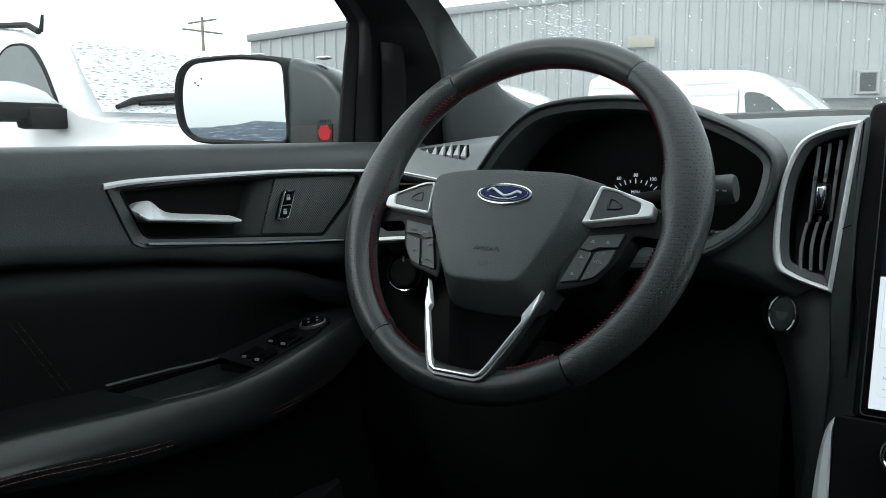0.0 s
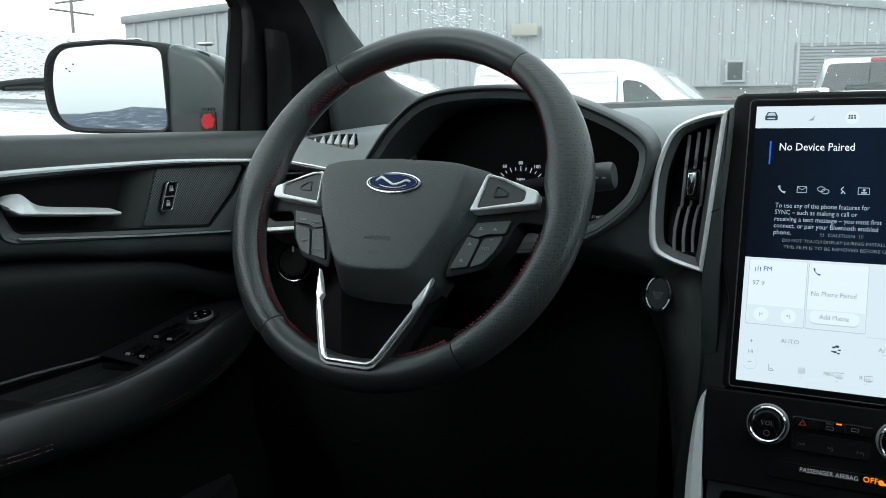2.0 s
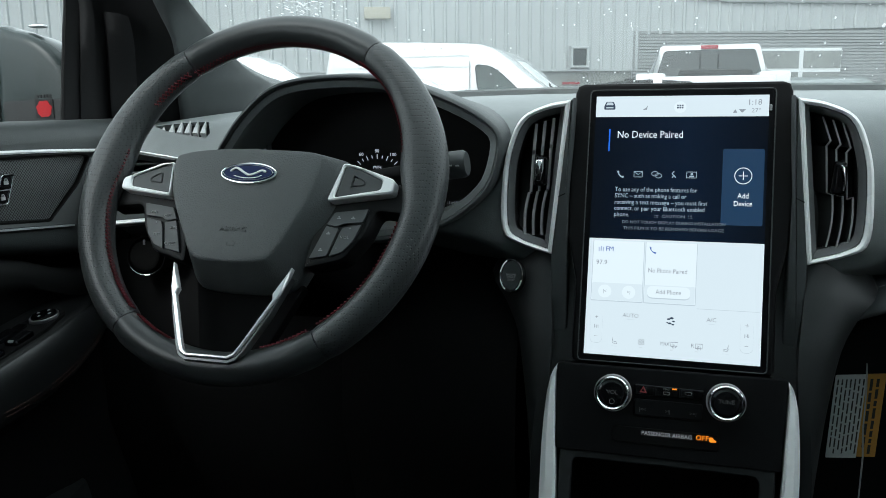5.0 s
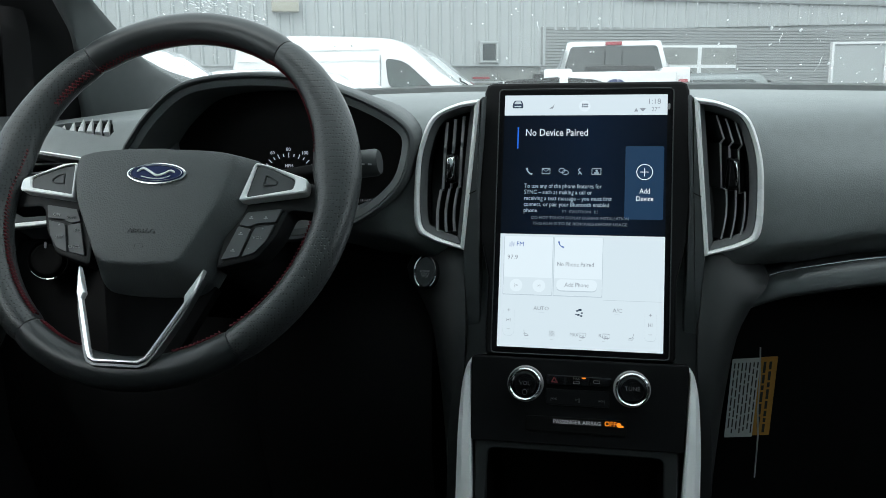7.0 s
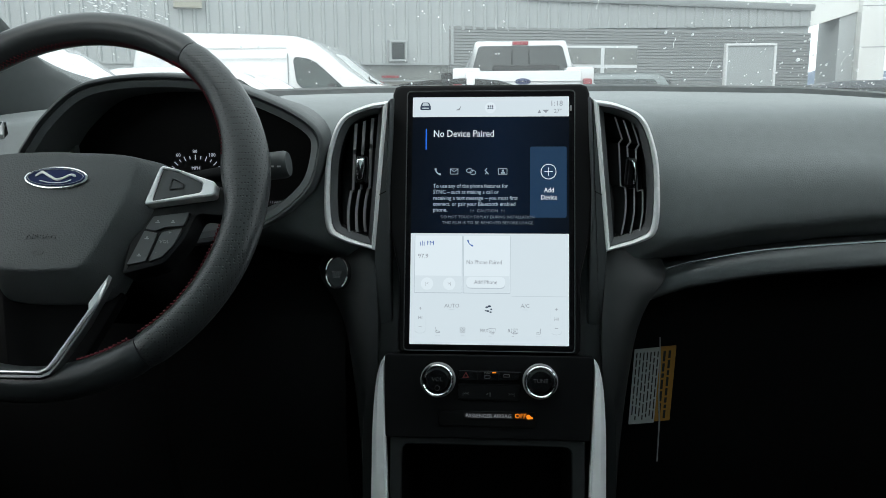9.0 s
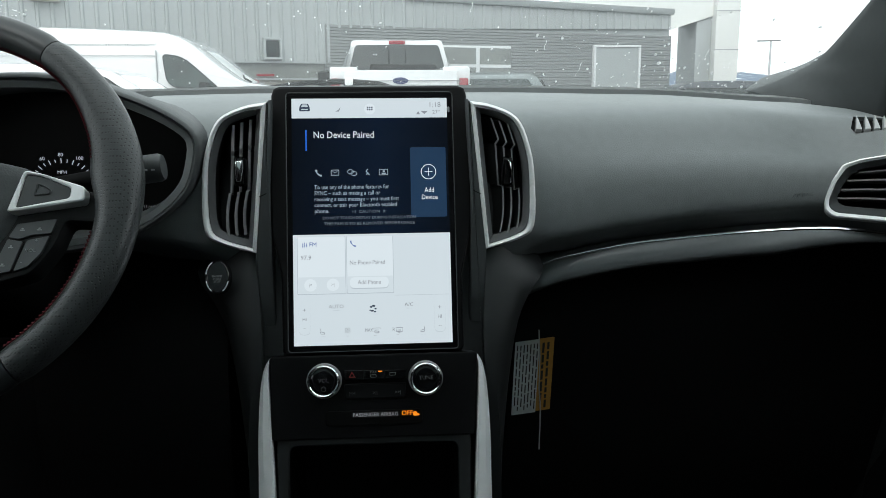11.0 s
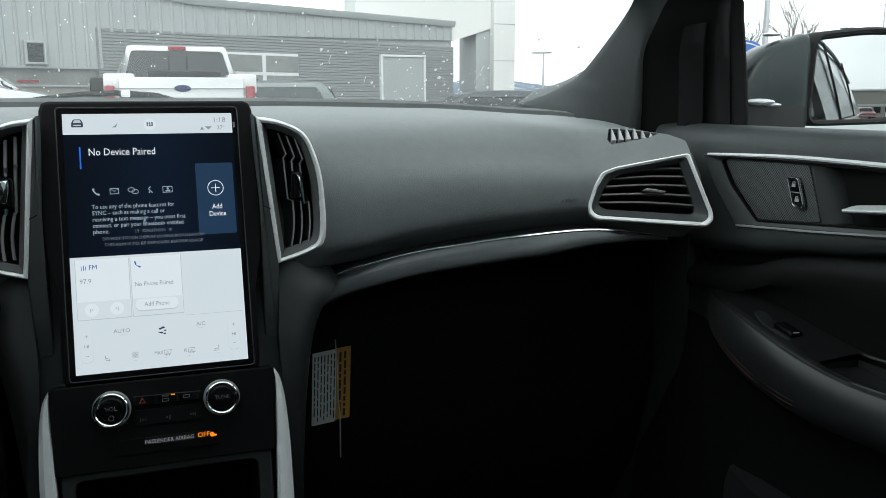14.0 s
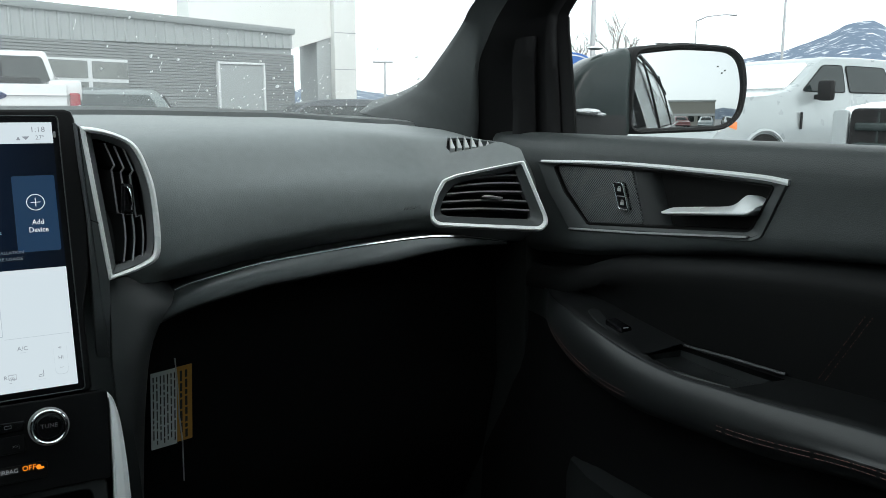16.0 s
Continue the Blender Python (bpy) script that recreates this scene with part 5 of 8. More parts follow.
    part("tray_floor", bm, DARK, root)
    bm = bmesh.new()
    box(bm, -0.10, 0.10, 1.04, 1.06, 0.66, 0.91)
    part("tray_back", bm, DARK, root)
    bm = bmesh.new()
    box(bm, -0.15, 0.15, 0.20, 0.86, 0.42, 0.64, bev=0.02)
    part("lower_body", bm, DARK, root)


# ---- doors ----
ZI = [(0.12, 1.112), (0.50, 1.106), (0.57, 1.101), (0.65, 1.093), (0.72, 1.084), (0.81, 1.072), (0.86, 1.062), (0.90, 1.049), (0.93, 1.034), (1.06, 1.022)]
ZU = [(0.12, 1.134), (0.50, 1.129), (0.65, 1.115), (0.81, 1.092), (0.94, 1.072), (1.06, 1.06)]
ZB = [(0.12, 1.006), (0.50, 0.996), (0.60, 0.990), (0.73, 0.989), (0.80, 0.999), (0.885, 1.013), (0.93, 1.014), (1.06, 1.012)]
ZG = [(0.12, 1.003), (0.44, 0.996), (0.60, 0.984), (0.68, 0.979), (0.74, 0.984), (0.80, 0.995), (0.83, 1.001), (0.885, 1.010), (0.92, 1.010), (1.06, 1.006)]
ZS = [(0.12, 0.985), (0.44, 0.971), (0.59, 0.952), (0.74, 0.944), (0.80, 0.951), (0.85, 0.964), (0.90, 0.980), (0.93, 0.986), (1.06, 0.986)]
AW = [(0.12, 1.0), (0.76, 1.0), (0.82, 0.96), (0.87, 0.86), (0.91, 0.70), (0.94, 0.46), (0.965, 0.18), (0.985, 0.0), (1.06, 0.0)]


def table(rows, x):
    """Smooth lookup: the rows averaged over a short reach."""
    return sum(w * lerpx(rows, x + d) for d, w in ((-0.03, 0.15), (-0.015, 0.2), (0, 0.3), (0.015, 0.2), (0.03, 0.15)))


def door_upper(y):
    far, zu = max(0, y - 0.96) * 0.06, table(ZU, y)
    pts = [(-0.095, 1.195), (-0.075, 1.214), (-0.050, 1.224), (-0.024, 1.2265), (-0.008, 1.221), (-0.001, 1.207), (0.0005, 1.19), (0.0, zu + 0.035), (0.001, zu + 0.014), (-0.001, zu + 0.004), (-0.008, zu - 0.004), (-0.03, zu - 0.010), (-0.045, zu - 0.010)]
    return spline([Vector((0.70 - d + far, y, z)) for d, z in pts], 2) + [Vector((0.80, y, zu - 0.01)), Vector((0.80, y, 1.19))]


def door_rows(y):
    far = max(0, y - 0.95) * 0.10
    return far, table(AW, y), table(ZI, y), table(ZB, y), table(ZG, y), table(ZS, y)


def door_insert(y):
    far, a, zi, zb, zg, zs = door_rows(y)
    pts = [(-0.035, zi + 0.012), (-0.016, zi + 0.0105), (-0.003, zi + 0.005), (0.004, zi - 0.005), (0.003, zi - 0.022), (-0.008, zb + 0.025), (-0.014, zb - 0.005), (-0.016, zb - 0.02)]
    return spline([Vector((0.70 - d + far, y, z)) for d, z in pts], 2) + [Vector((0.80, y, zb - 0.02)), Vector((0.80, y, zi + 0.05)), Vector((0.745, y, zi + 0.05))]


def door_lower(y, piece):
    far, a, zi, zb, zg, zs = door_rows(y)
    pts = [(-0.030, zb - 0.001), (-0.014, zb + 0.0005), (-0.008, zb), (0.026 * a, (zb + zg) / 2), (0.0550 * a, zg), (0.0562 * a, zg - 0.0050), (0.0598 * a, zg - 0.0060), (0.0608 * a, zg + 0.0006), (0.0632 * a, zg + 0.0014), (0.0672 * a, zg - 0.0025),
           (0.0725 * a, zg - 0.0105), (0.0760 * a, zg - 0.021), (0.077 * a, zs + 0.004), (0.076 * a, zs - 0.004), (0.070 * a, zs - 0.014), (0.045 * a, zs - 0.030), (0.015 * a, zs - 0.050), (0.008, 0.87), (0.012, 0.80), (0.022, 0.62), (0.022, 0.45)]
    line = spline([Vector((0.70 - d + far, y, z)) for d, z in pts], 2)
    g, k = 12, 29
    if piece == "plate":
        return line[:g + 1] + [Vector((0.80, y, line[g].z - 0.004)), Vector((0.80, y, zb - 0.001))]
    if piece == "armrest":
        return line[g:k + 1] + [Vector((0.80, y, line[k].z)), Vector((0.80, y, line[g].z - 0.006))]
    return line[k:] + [Vector((0.80, y, 0.45)), Vector((0.80, y, line[k].z))]


def door(sx, name, label):
    root = thing(name, (sx * 0.72, 0.6, 0.45), label, "car door", "front doors")

    def mirror(bm):
        if sx < 0:
            bmesh.ops.scale(bm, vec=(-1, 1, 1), verts=bm.verts)
        return bm

    def P(nm, bm, m, parent=root, lab="", angle=35):
        return part(nm, mirror(bm), m, parent, lab, angle=angle)
    ys = [0.12 + 1.03 * i / 68 for i in range(69)]
    DM = Matrix(((0, 0, -1, 0.70), (1, 0, 0, 0), (0, 1, 0, 0), (0, 0, 0, 1)))  # local (y, z, inward)
    oo = [(0.600, 1.1910), (0.640, 1.1935), (0.750, 1.1950), (0.860, 1.1945), (0.985, 1.1905), (1.010, 1.187), (0.985, 1.150), (0.935, 1.0985), (0.640, 1.1245), (0.628, 1.130)]
    o = rounded(oo, 0.004, 4)
    i = rounded([(0.622, 1.1825), (0.645, 1.1835), (0.750, 1.1865), (0.860, 1.1865), (0.965, 1.1845), (0.978, 1.1805), (0.955, 1.150), (0.905, 1.1115), (0.652, 1.1345), (0.645, 1.1385)], 0.004, 4)
    TM = Matrix(((0, -1, 0, 0.70), (1, 0, 0, 0), (0, 0, 1, 0), (0, 0, 0, 1)))  # local (y, inward, z)
    pk = [(0.592, -0.004), (0.735, -0.006), (0.738, 0.046), (0.690, 0.0525), (0.612, 0.0485)]
    bm = loft([door_upper(y) for y in ys])
    pierce(bm, inset(oo, 0.005), DM, -0.03, 0.03)
    skin = P("upper_panel", bm, DOORSKIN, root, "soft dark grey upper door panel", 55)
    P("door_insert", loft([door_insert(y) for y in ys]), INSERT, root, "matt black door insert", 55)
    low = loft([door_lower(y, "plate") for y in ys])
    pierce(low, pk, TM, 0.965, 1.03)
    P("switch_plate", low, ARMTOP, root, "matt black switch plate along the armrest", 55)
    P("armrest", loft([door_lower(y, "armrest") for y in ys]), LOWSKIN, root, "black leather armrest", 55)
    # Split from the armrest so the shade below it can be coloured in.
    P("pocket_panel", loft([door_lower(y, "pocket") for y in ys]), DARK, root, "lower door panel, blackened for the shade under the armrest", 55)
    bez = P("handle_bezel", hoop(o, i, -0.014, 0.0025, DM, 0.0012, zin=-0.004), GREYPL, root, "dark bezel round the inner handle")
    top = spline([(0.60, 1.1905, 0.003), (0.64, 1.1935, 0.0035), (0.75, 1.1950, 0.0035), (0.86, 1.1945, 0.0035), (1.00, 1.1890, 0.003)], 6)
    bm = bmesh.new()
    loops = []
    for j, p in enumerate(top):
        t = j / (len(top) - 1)
        h = 0.0048 * (1 - t) + 0.0026 * t
        loops.append([(p.x, p.y + 0.001, 0), (p.x, p.y + 0.001, p.z), (p.x, p.y - h * 0.4, p.z + 0.001), (p.x, p.y - h, p.z), (p.x, p.y - h, 0)])
    rings(bm, loops, DM, True, True)
    P("silver_strip", bm, SATIN, bez, "satin silver strip")
    bm = bmesh.new()
    loops = []
    for p in ((0.645, 1.1290), (0.80, 1.1130), (0.935, 1.1015)):
        loops.append([(p[0], p[1] + 0.0012, 0.0), (p[0], p[1] + 0.0008, 0.0042), (p[0], p[1] - 0.0008, 0.0042), (p[0], p[1] - 0.0012, 0.0)])
    rings(bm, loops, DM, True, True)
    P("lower_strip", bm, LOWSTRIP, bez)
    # Near-black floor and walls stand for the deep shade of the well.
    P("handle_well", slab(inset(i, -0.002), -0.030, -0.026, DM, 0.001), BLACKOUT, bez, "recess behind the handle, its shade put into the colour")
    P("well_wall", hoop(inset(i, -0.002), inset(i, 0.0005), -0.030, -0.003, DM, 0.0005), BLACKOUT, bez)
    mesh_o = rounded([(0.828, 1.1855), (0.974, 1.1835), (0.950, 1.150), (0.906, 1.1125), (0.804, 1.1225)], 0.003, 3)
    P("mesh_surround", slab(rounded([(0.826, 1.1890), (0.990, 1.1885), (0.962, 1.150), (0.912, 1.1085), (0.802, 1.1175)], 0.003), -0.026, -0.0085, DM, 0.0005), GREYPL, bez)
    sp = P("speaker_mesh", slab(mesh_o, -0.026, -0.006, DM, 0.001), MESHMAT, bez, "woven black speaker mesh")
    bm = bmesh.new()
    rings(bm, [[(0.835 - 0.034 * t, 1.1880, -0.030), (0.835 - 0.034 * t, 1.1880, z), (0.810 - 0.036 * t, 1.1190, z), (0.810 - 0.036 * t, 1.1190, -0.030)] for t, z in ((0, -0.0072), (0.15, -0.0074), (0.35, -0.010), (0.65, -0.018), (1, -0.0265))], DM, True, True)
    P("mesh_edge", bm, PLASTIC, bez, angle=60)
    sw = P("lock_switch", slab(rounded([(0.8375, 1.1705), (0.8555, 1.1705), (0.8425, 1.1370), (0.8245, 1.1370)], 0.004), -0.008, -0.001, DM, 0.0015), GLOSS, root, "lock rocker with a chrome edge")
    lo = rounded([(0.8375, 1.1705), (0.8555, 1.1705), (0.8425, 1.1370), (0.8245, 1.1370)], 0.004)
    P("switch_edge", hoop(lo, inset(lo, 0.0013), -0.008, 0.0006, DM, 0.0004), CHROME, sw)
    P("switch_split", slab([Vector(v) for v in ((0.8330, 1.1540), (0.8470, 1.1540), (0.8470, 1.1528), (0.8330, 1.1528))], -0.002, -0.0004, DM, 0.0001), SILVERDARK, sw)
    bm = bmesh.new()
    for yy, xx in ((1.1615, 0.8432), (1.1450, 0.8370)):
        box(bm, xx - 0.0028, xx + 0.0028, yy - 0.0022, yy + 0.0016, -0.0015, 0.0000, DM)
        e = disc(xx, yy + 0.0025, 0.0020, 10)
        hoop(e, inset(e, 0.0006), -0.001, 0.0003, DM, 0.0001, bm)
    P("lock_symbol", bm, PRINT, sw)
    # handle: a paddle with a long lip
    bm = bmesh.new()
    hp = [(0.6345, 1.1640, 1.1600, 1.1560), (0.6440, 1.1695, 1.1548, 1.1470), (0.6540, 1.1712, 1.1535, 1.1425), (0.6610, 1.1692, 1.1527, 1.1415), (0.6690, 1.1622, 1.1520, 1.1408), (0.6830, 1.1565, 1.1504, 1.1392), (0.7200, 1.1522, 1.1468, 1.1352), (0.7560, 1.1480, 1.1433, 1.1315), (0.7630, 1.1466, 1.1430, 1.1330)]
    rows = [spline([Vector((a, q[c], 0)) for q in hp for a in (q[0],)], 3) for c in (1, 2, 3)]
    loops = []
    for a, m_, c in zip(*rows):
        h = a.y - m_.y
        loops.append([(a.x, a.y - 0.001, -0.020), (a.x, a.y, -0.010), (a.x, a.y - 0.12 * h, -0.0065), (a.x, m_.y + 0.10 * h, 0.0065), (a.x, m_.y - 0.0006, 0.0070), (a.x, m_.y - 0.0022, 0.0058), (a.x, m_.y - 0.40 * (m_.y - c.y), -0.006), (a.x, m_.y - 0.45 * (m_.y - c.y), -0.020)])
    rings(bm, loops, DM, True, True)
    hd = P("inner_handle", bm, POLISHED, root, "polished metal inner door handle", 35)
    # armrest switches
    def arm(y, d, z):
        return Vector((0.70 - d, y, z))
    if sx < 0:
        AM = Matrix(((0, -1, 0.03, -0.674), (1, 0, 0, 0.770), (0.21, -0.05, 1, 0.9890), (0, 0, 0, 1)))
        sp = part("switch_plate", slab(rounded([(-0.028, -0.024), (0.060, -0.022), (0.104, -0.010), (0.108, 0.014), (0.090, 0.022), (-0.026, 0.025)], 0.006), -0.008, 0.0026, AM, 0.0015), DARK, root, "black window switch plate")
        for yy, dd in ((-0.010, -0.013), (-0.008, 0.010), (0.031, -0.012), (0.034, 0.011)):
            b = part("window_switch", slab(rounded([(yy - 0.013, dd - 0.008), (yy + 0.012, dd - 0.009), (yy + 0.013, dd + 0.008), (yy - 0.013, dd + 0.009)], 0.003), 0.001, 0.0085, AM, 0.003), GLOSS, root, "black window switch with a bright edge")
            part("switch_mark", slab(rect(yy - 0.0115, dd, 0.0035, 0.007, 0.001), 0.0060, 0.0080, AM, 0.0004), PRINT, b)
        kb = part("mirror_control", slab(disc(0.082, 0.002, 0.0135, 28), 0.001, 0.0085, AM, 0.002), GLOSS, root, "round mirror adjuster")
        part("control_ring", hoop(disc(0.082, 0.002, 0.0158, 28), disc(0.082, 0.002, 0.0142, 28), 0.001, 0.0065, AM, 0.0008), SILVERDARK, kb)
        for a in range(4):
            part("control_mark", slab(disc(0.082 + 0.0075 * math.cos(a * math.pi / 2), 0.002 + 0.0075 * math.sin(a * math.pi / 2), 0.0017, 8), 0.0082, 0.0089, AM, 0.0002), PRINT, kb)
        b = part("fold_switch", slab(rounded([(0.052, 0.006), (0.062, 0.006), (0.062, 0.018), (0.052, 0.019)], 0.002), 0.001, 0.006, AM, 0.0015), GLOSS, root)
    else:
        AM = Matrix(((0, 1, -0.03, 0.674), (1, 0, 0, 0.770), (0.21, -0.05, 1, 0.9890), (0, 0, 0, 1)))
        part("switch_plate", slab(rounded([(-0.012, -0.016), (0.060, -0.016), (0.090, -0.004), (0.095, 0.010), (0.080, 0.015), (-0.010, 0.017)], 0.006), -0.008, 0.0008, AM, 0.0015), PLASTIC, root)
        b = part("window_switch", slab(rounded([(0.022, -0.009), (0.050, -0.010), (0.051, 0.009), (0.022, 0.010)], 0.003), 0.0005, 0.0075, AM, 0.003), GLOSS, root, "black window switch with a bright edge")
        part("switch_mark", slab(rect(0.0245, 0, 0.0035, 0.009, 0.001), 0.0050, 0.0070, AM, 0.0004), PRINT, b)
    # tray liner and lip
    bm = bmesh.new()
    rings(bm, [[(x, y, z) for x, y in pk] for z in (0.9835, 0.945)], TM, False, True)
    P("tray_liner", bm, PLASTIC, root)
    for q, m in (([(0.594, -0.0065, 0.9945), (0.66, -0.008, 0.9925), (0.733, -0.0085, 0.9890)], GREYPL), ([(0.616, 0.0485, 0.9830), (0.65, 0.0505, 0.9810), (0.688, 0.0522, 0.9795)], GREYPL)):
        bm = bmesh.new()
        tube(bm, [arm(*v) for v in q], 0.0017, 6)
        P("tray_edge", bm, m, root)
    # stitching along the armrest and insert
    for y0, y1 in ((0.13, 0.605), (0.735, 0.905)):
        line = [Vector((sx * (0.70 - 0.0783 * table(AW, y)), y, table(ZS, y))) for y in [y0 + (y1 - y0) * k / 40 for k in range(41)]]
        for dz in (0.0018, -0.0028):
            stitches("stitching", [p + Vector((0, 0, dz)) for p in line], root, BROWNTHREAD, step=0.0046, length=0.0036, r=0.0006)
    for y0, y1 in ((0.553, 0.503), (0.470, 0.420)):
        for dy in (0.0, 0.007):
            stitches("insert_stitching", [Vector((sx * (0.7100 - 0.0135 * t), y0 + (y1 - y0) * t + dy, 1.000 + 0.075 * t)) for t in [k / 24 for k in range(25)]], root, BROWNTHREAD, r=0.0006)
    # lower map pocket
    bm = bmesh.new()
    secs = []
    for y in [0.15 + 0.75 * k / 14 for k in range(15)]:
        b = 0.035 * math.sin(math.pi * (y - 0.15) / 0.75) ** 0.5
        secs.append([Vector((0.70 - d, y, z)) for d, z in ((0.0, 0.80), (0.018 + b, 0.79), (0.024 + b, 0.77), (0.026 + b, 0.60), (0.0, 0.52))])
    rings(bm, secs, ID, True, True)
    P("map_pocket", bm, PLASTIC, root, "black lower map pocket")


def mesh_material():
    """Woven speaker cloth: a fine honeycomb relief."""
    m = mat("speaker weave", (0.150, 0.160, 0.161), 0.42, vary=0.05)
    nt = m.node_tree
    b = nt.nodes["Principled BSDF"]
    old = b.inputs["Base Color"].links[0].from_socket
    geo = nt.nodes.new("ShaderNodeNewGeometry")
    sep = nt.nodes.new("ShaderNodeSeparateXYZ")
    com = nt.nodes.new("ShaderNodeCombineXYZ")
    turn = nt.nodes.new("ShaderNodeMapping")
    turn.inputs["Rotation"].default_value = (0, 0, radians(45))
    v = nt.nodes.new("ShaderNodeTexVoronoi")
    v.voronoi_dimensions = '2D'
    v.inputs["Scale"].default_value = 370
    v.inputs["Randomness"].default_value = 0.0
    nt.links.new(geo.outputs["Position"], sep.inputs[0])
    nt.links.new(sep.outputs["Y"], com.inputs["X"])
    nt.links.new(sep.outputs["Z"], com.inputs["Y"])
    nt.links.new(com.outputs[0], turn.inputs[0])
    nt.links.new(turn.outputs[0], v.inputs["Vector"])
    mr = nt.nodes.new("ShaderNodeMapRange")
    mr.inputs["From Min"].default_value, mr.inputs["From Max"].default_value = 0.32, 0.50
    mr.inputs["To Min"].default_value = 0.12
    nt.links.new(v.outputs[0], mr.inputs[0])
    mul = nt.nodes.new("ShaderNodeMixRGB")
    mul.blend_type = 'MULTIPLY'
    mul.inputs[0].default_value = 1.0
    nt.links.new(old, mul.inputs[1])
    nt.links.new(mr.outputs[0], mul.inputs[2])
    nt.links.new(mul.outputs[0], b.inputs["Base Color"])
    bp = nt.nodes.new("ShaderNodeBump")
    bp.inputs["Strength"].default_value = 0.45
    bp.inputs["Distance"].default_value = 0.0007
    nt.links.new(mr.outputs[0], bp.inputs["Height"])
    nt.links.new(bp.outputs[0], b.inputs["Normal"])
    return m


MESHMAT = mesh_material()


# ---- pillars, windows, mirrors ----
def pillar(sx, name):
    root = thing(name, (sx * 0.7, 1.2, 1.25), "dark grey windscreen pillar trim with a black sail panel", "pillar", "windscreen pillars")

    def S(p):
        return Vector((sx * p[0], p[1], p[2]))
    edge = spline([(0.592, 1.385, 1.2545), (0.626, 1.338, 1.2705), (0.641, 1.305, 1.2845), (0.650, 1.262, 1.3045), (0.640, 1.155, 1.3570), (0.619, 1.082, 1.3800), (0.600, 1.020, 1.4010), (0.595, 0.85, 1.495), (0.575, 0.62, 1.60)], 4)
    fold = spline([(0.702, 1.180, 1.200), (0.692, 1.164, 1.226), (0.681, 1.145, 1.253), (0.668, 1.126, 1.279), (0.647, 1.093, 1.323), (0.645, 1.068, 1.356), (0.653, 1.031, 1.406), (0.640, 0.85, 1.505), (0.615, 0.62, 1.59)], 4)
    rear = spline([(0.750, 0.994, 1.190), (0.750, 0.994, 1.222), (0.750, 0.999, 1.258), (0.750, 1.004, 1.292), (0.750, 1.012, 1.340), (0.750, 1.018, 1.381), (0.748, 1.002, 1.408), (0.725, 0.84, 1.505), (0.69, 0.62, 1.565)], 4)
    trim, flank = [], []
    for a, e, r in zip(edge, fold, rear):
        c = a.lerp(e, 0.58) + Vector((-0.006, -0.022, 0.004))
        arc = [a * (1 - t) ** 2 + c * 2 * t * (1 - t) + e * t * t for t in (0, 0.12, 0.26, 0.42, 0.58, 0.74, 0.88, 0.96)]
        trim.append([S(p) for p in arc + [e + Vector((0.006, 0.003, 0)), e + Vector((0.014, 0.014, 0)), e + Vector((0.03, 0.05, 0.01)), a + Vector((0.05, 0.05, 0.02))]])
        n = Vector((0.004, 0.004, 0))
        flank.append([S(p) for p in (e + Vector((0.010, 0.012, 0)), e.lerp(r, 0.30) + Vector((0.022, 0.020, 0)), e.lerp(r, 0.62) + Vector((0.012, 0.012, 0)), e.lerp(r, 0.88) + n, r, r + Vector((0.030, 0.045, 0.003)), e + Vector((0.07, 0.06, 0)))])
    bm = bmesh.new()
    rings(bm, trim, ID, True, True)
    part("pillar_trim", bm, PILLAR, root, "smooth dark grey pillar trim", angle=80)
    # The flank is the same trim turned from the light, so coloured black.
    bm = bmesh.new()
    rings(bm, flank, ID, True, True)
    part("pillar_flank", bm, SAIL, root, "pillar flank, blackened to hold its shade", angle=60)
    # raised sail panel and the window channel behind it
    for f0, f1, n0, n1, k, nm in ((0.36, 0.60, 0.006, 0.005, 20, "sail_panel"), (0.74, 0.86, 0.001, 0.002, 40, "window_channel")):
        secs = []
        for e, r in list(zip(fold, rear))[:k]:
            p, q = e.lerp(r, f0), e.lerp(r, f1)
            g = p.lerp(q, 0.5)
            secs.append([S(v) for v in (p + Vector((0.020, 0.012, 0)), p + Vector((n0, 0.000, 0)), g + Vector((-0.001, -0.001, 0)), q + Vector((n1, 0, 0)), q + Vector((0.020, 0.012, 0)))])
        bm = bmesh.new()
        rings(bm, secs, ID, True, True)
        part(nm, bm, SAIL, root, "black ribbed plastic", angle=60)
    bm = bmesh.new()
    tube(bm, [S((p.x + 0.003, p.y + 0.002, p.z)) for p in rear], 0.0035, 8)
    part("window_seal", bm, RUBBER, root)


def side_window(sx, name):
    bm = bmesh.new()
    pts = [(0.775, 1.02, 1.19), (0.765, 1.02, 1.42), (0.70, 0.62, 1.59), (0.68, 0.10, 1.62), (0.775, 0.10, 1.19)]
    bm.faces.new([bm.verts.new((sx * x, y, z)) for x, y, z in pts])
    ob = part(name, bm, SIDEGLASS, None, smooth=False)
    ob.visible_shadow = False
    tagged(ob, "clear front side window with melted snow drops", "window", kind="structure")


def windscreen_point(x, t):
    """t: 0 at the base, 1 at the header."""
    w = 0.64 + 0.02 * t
    y = 1.475 - 0.10 * (x / 0.64) ** 2 - 0.88 * t + 0.04 * math.sin(math.pi * t)
    z = 1.245 + 0.39 * t + 0.02 * math.sin(math.pi * t)
    return Vector((x, y, z))


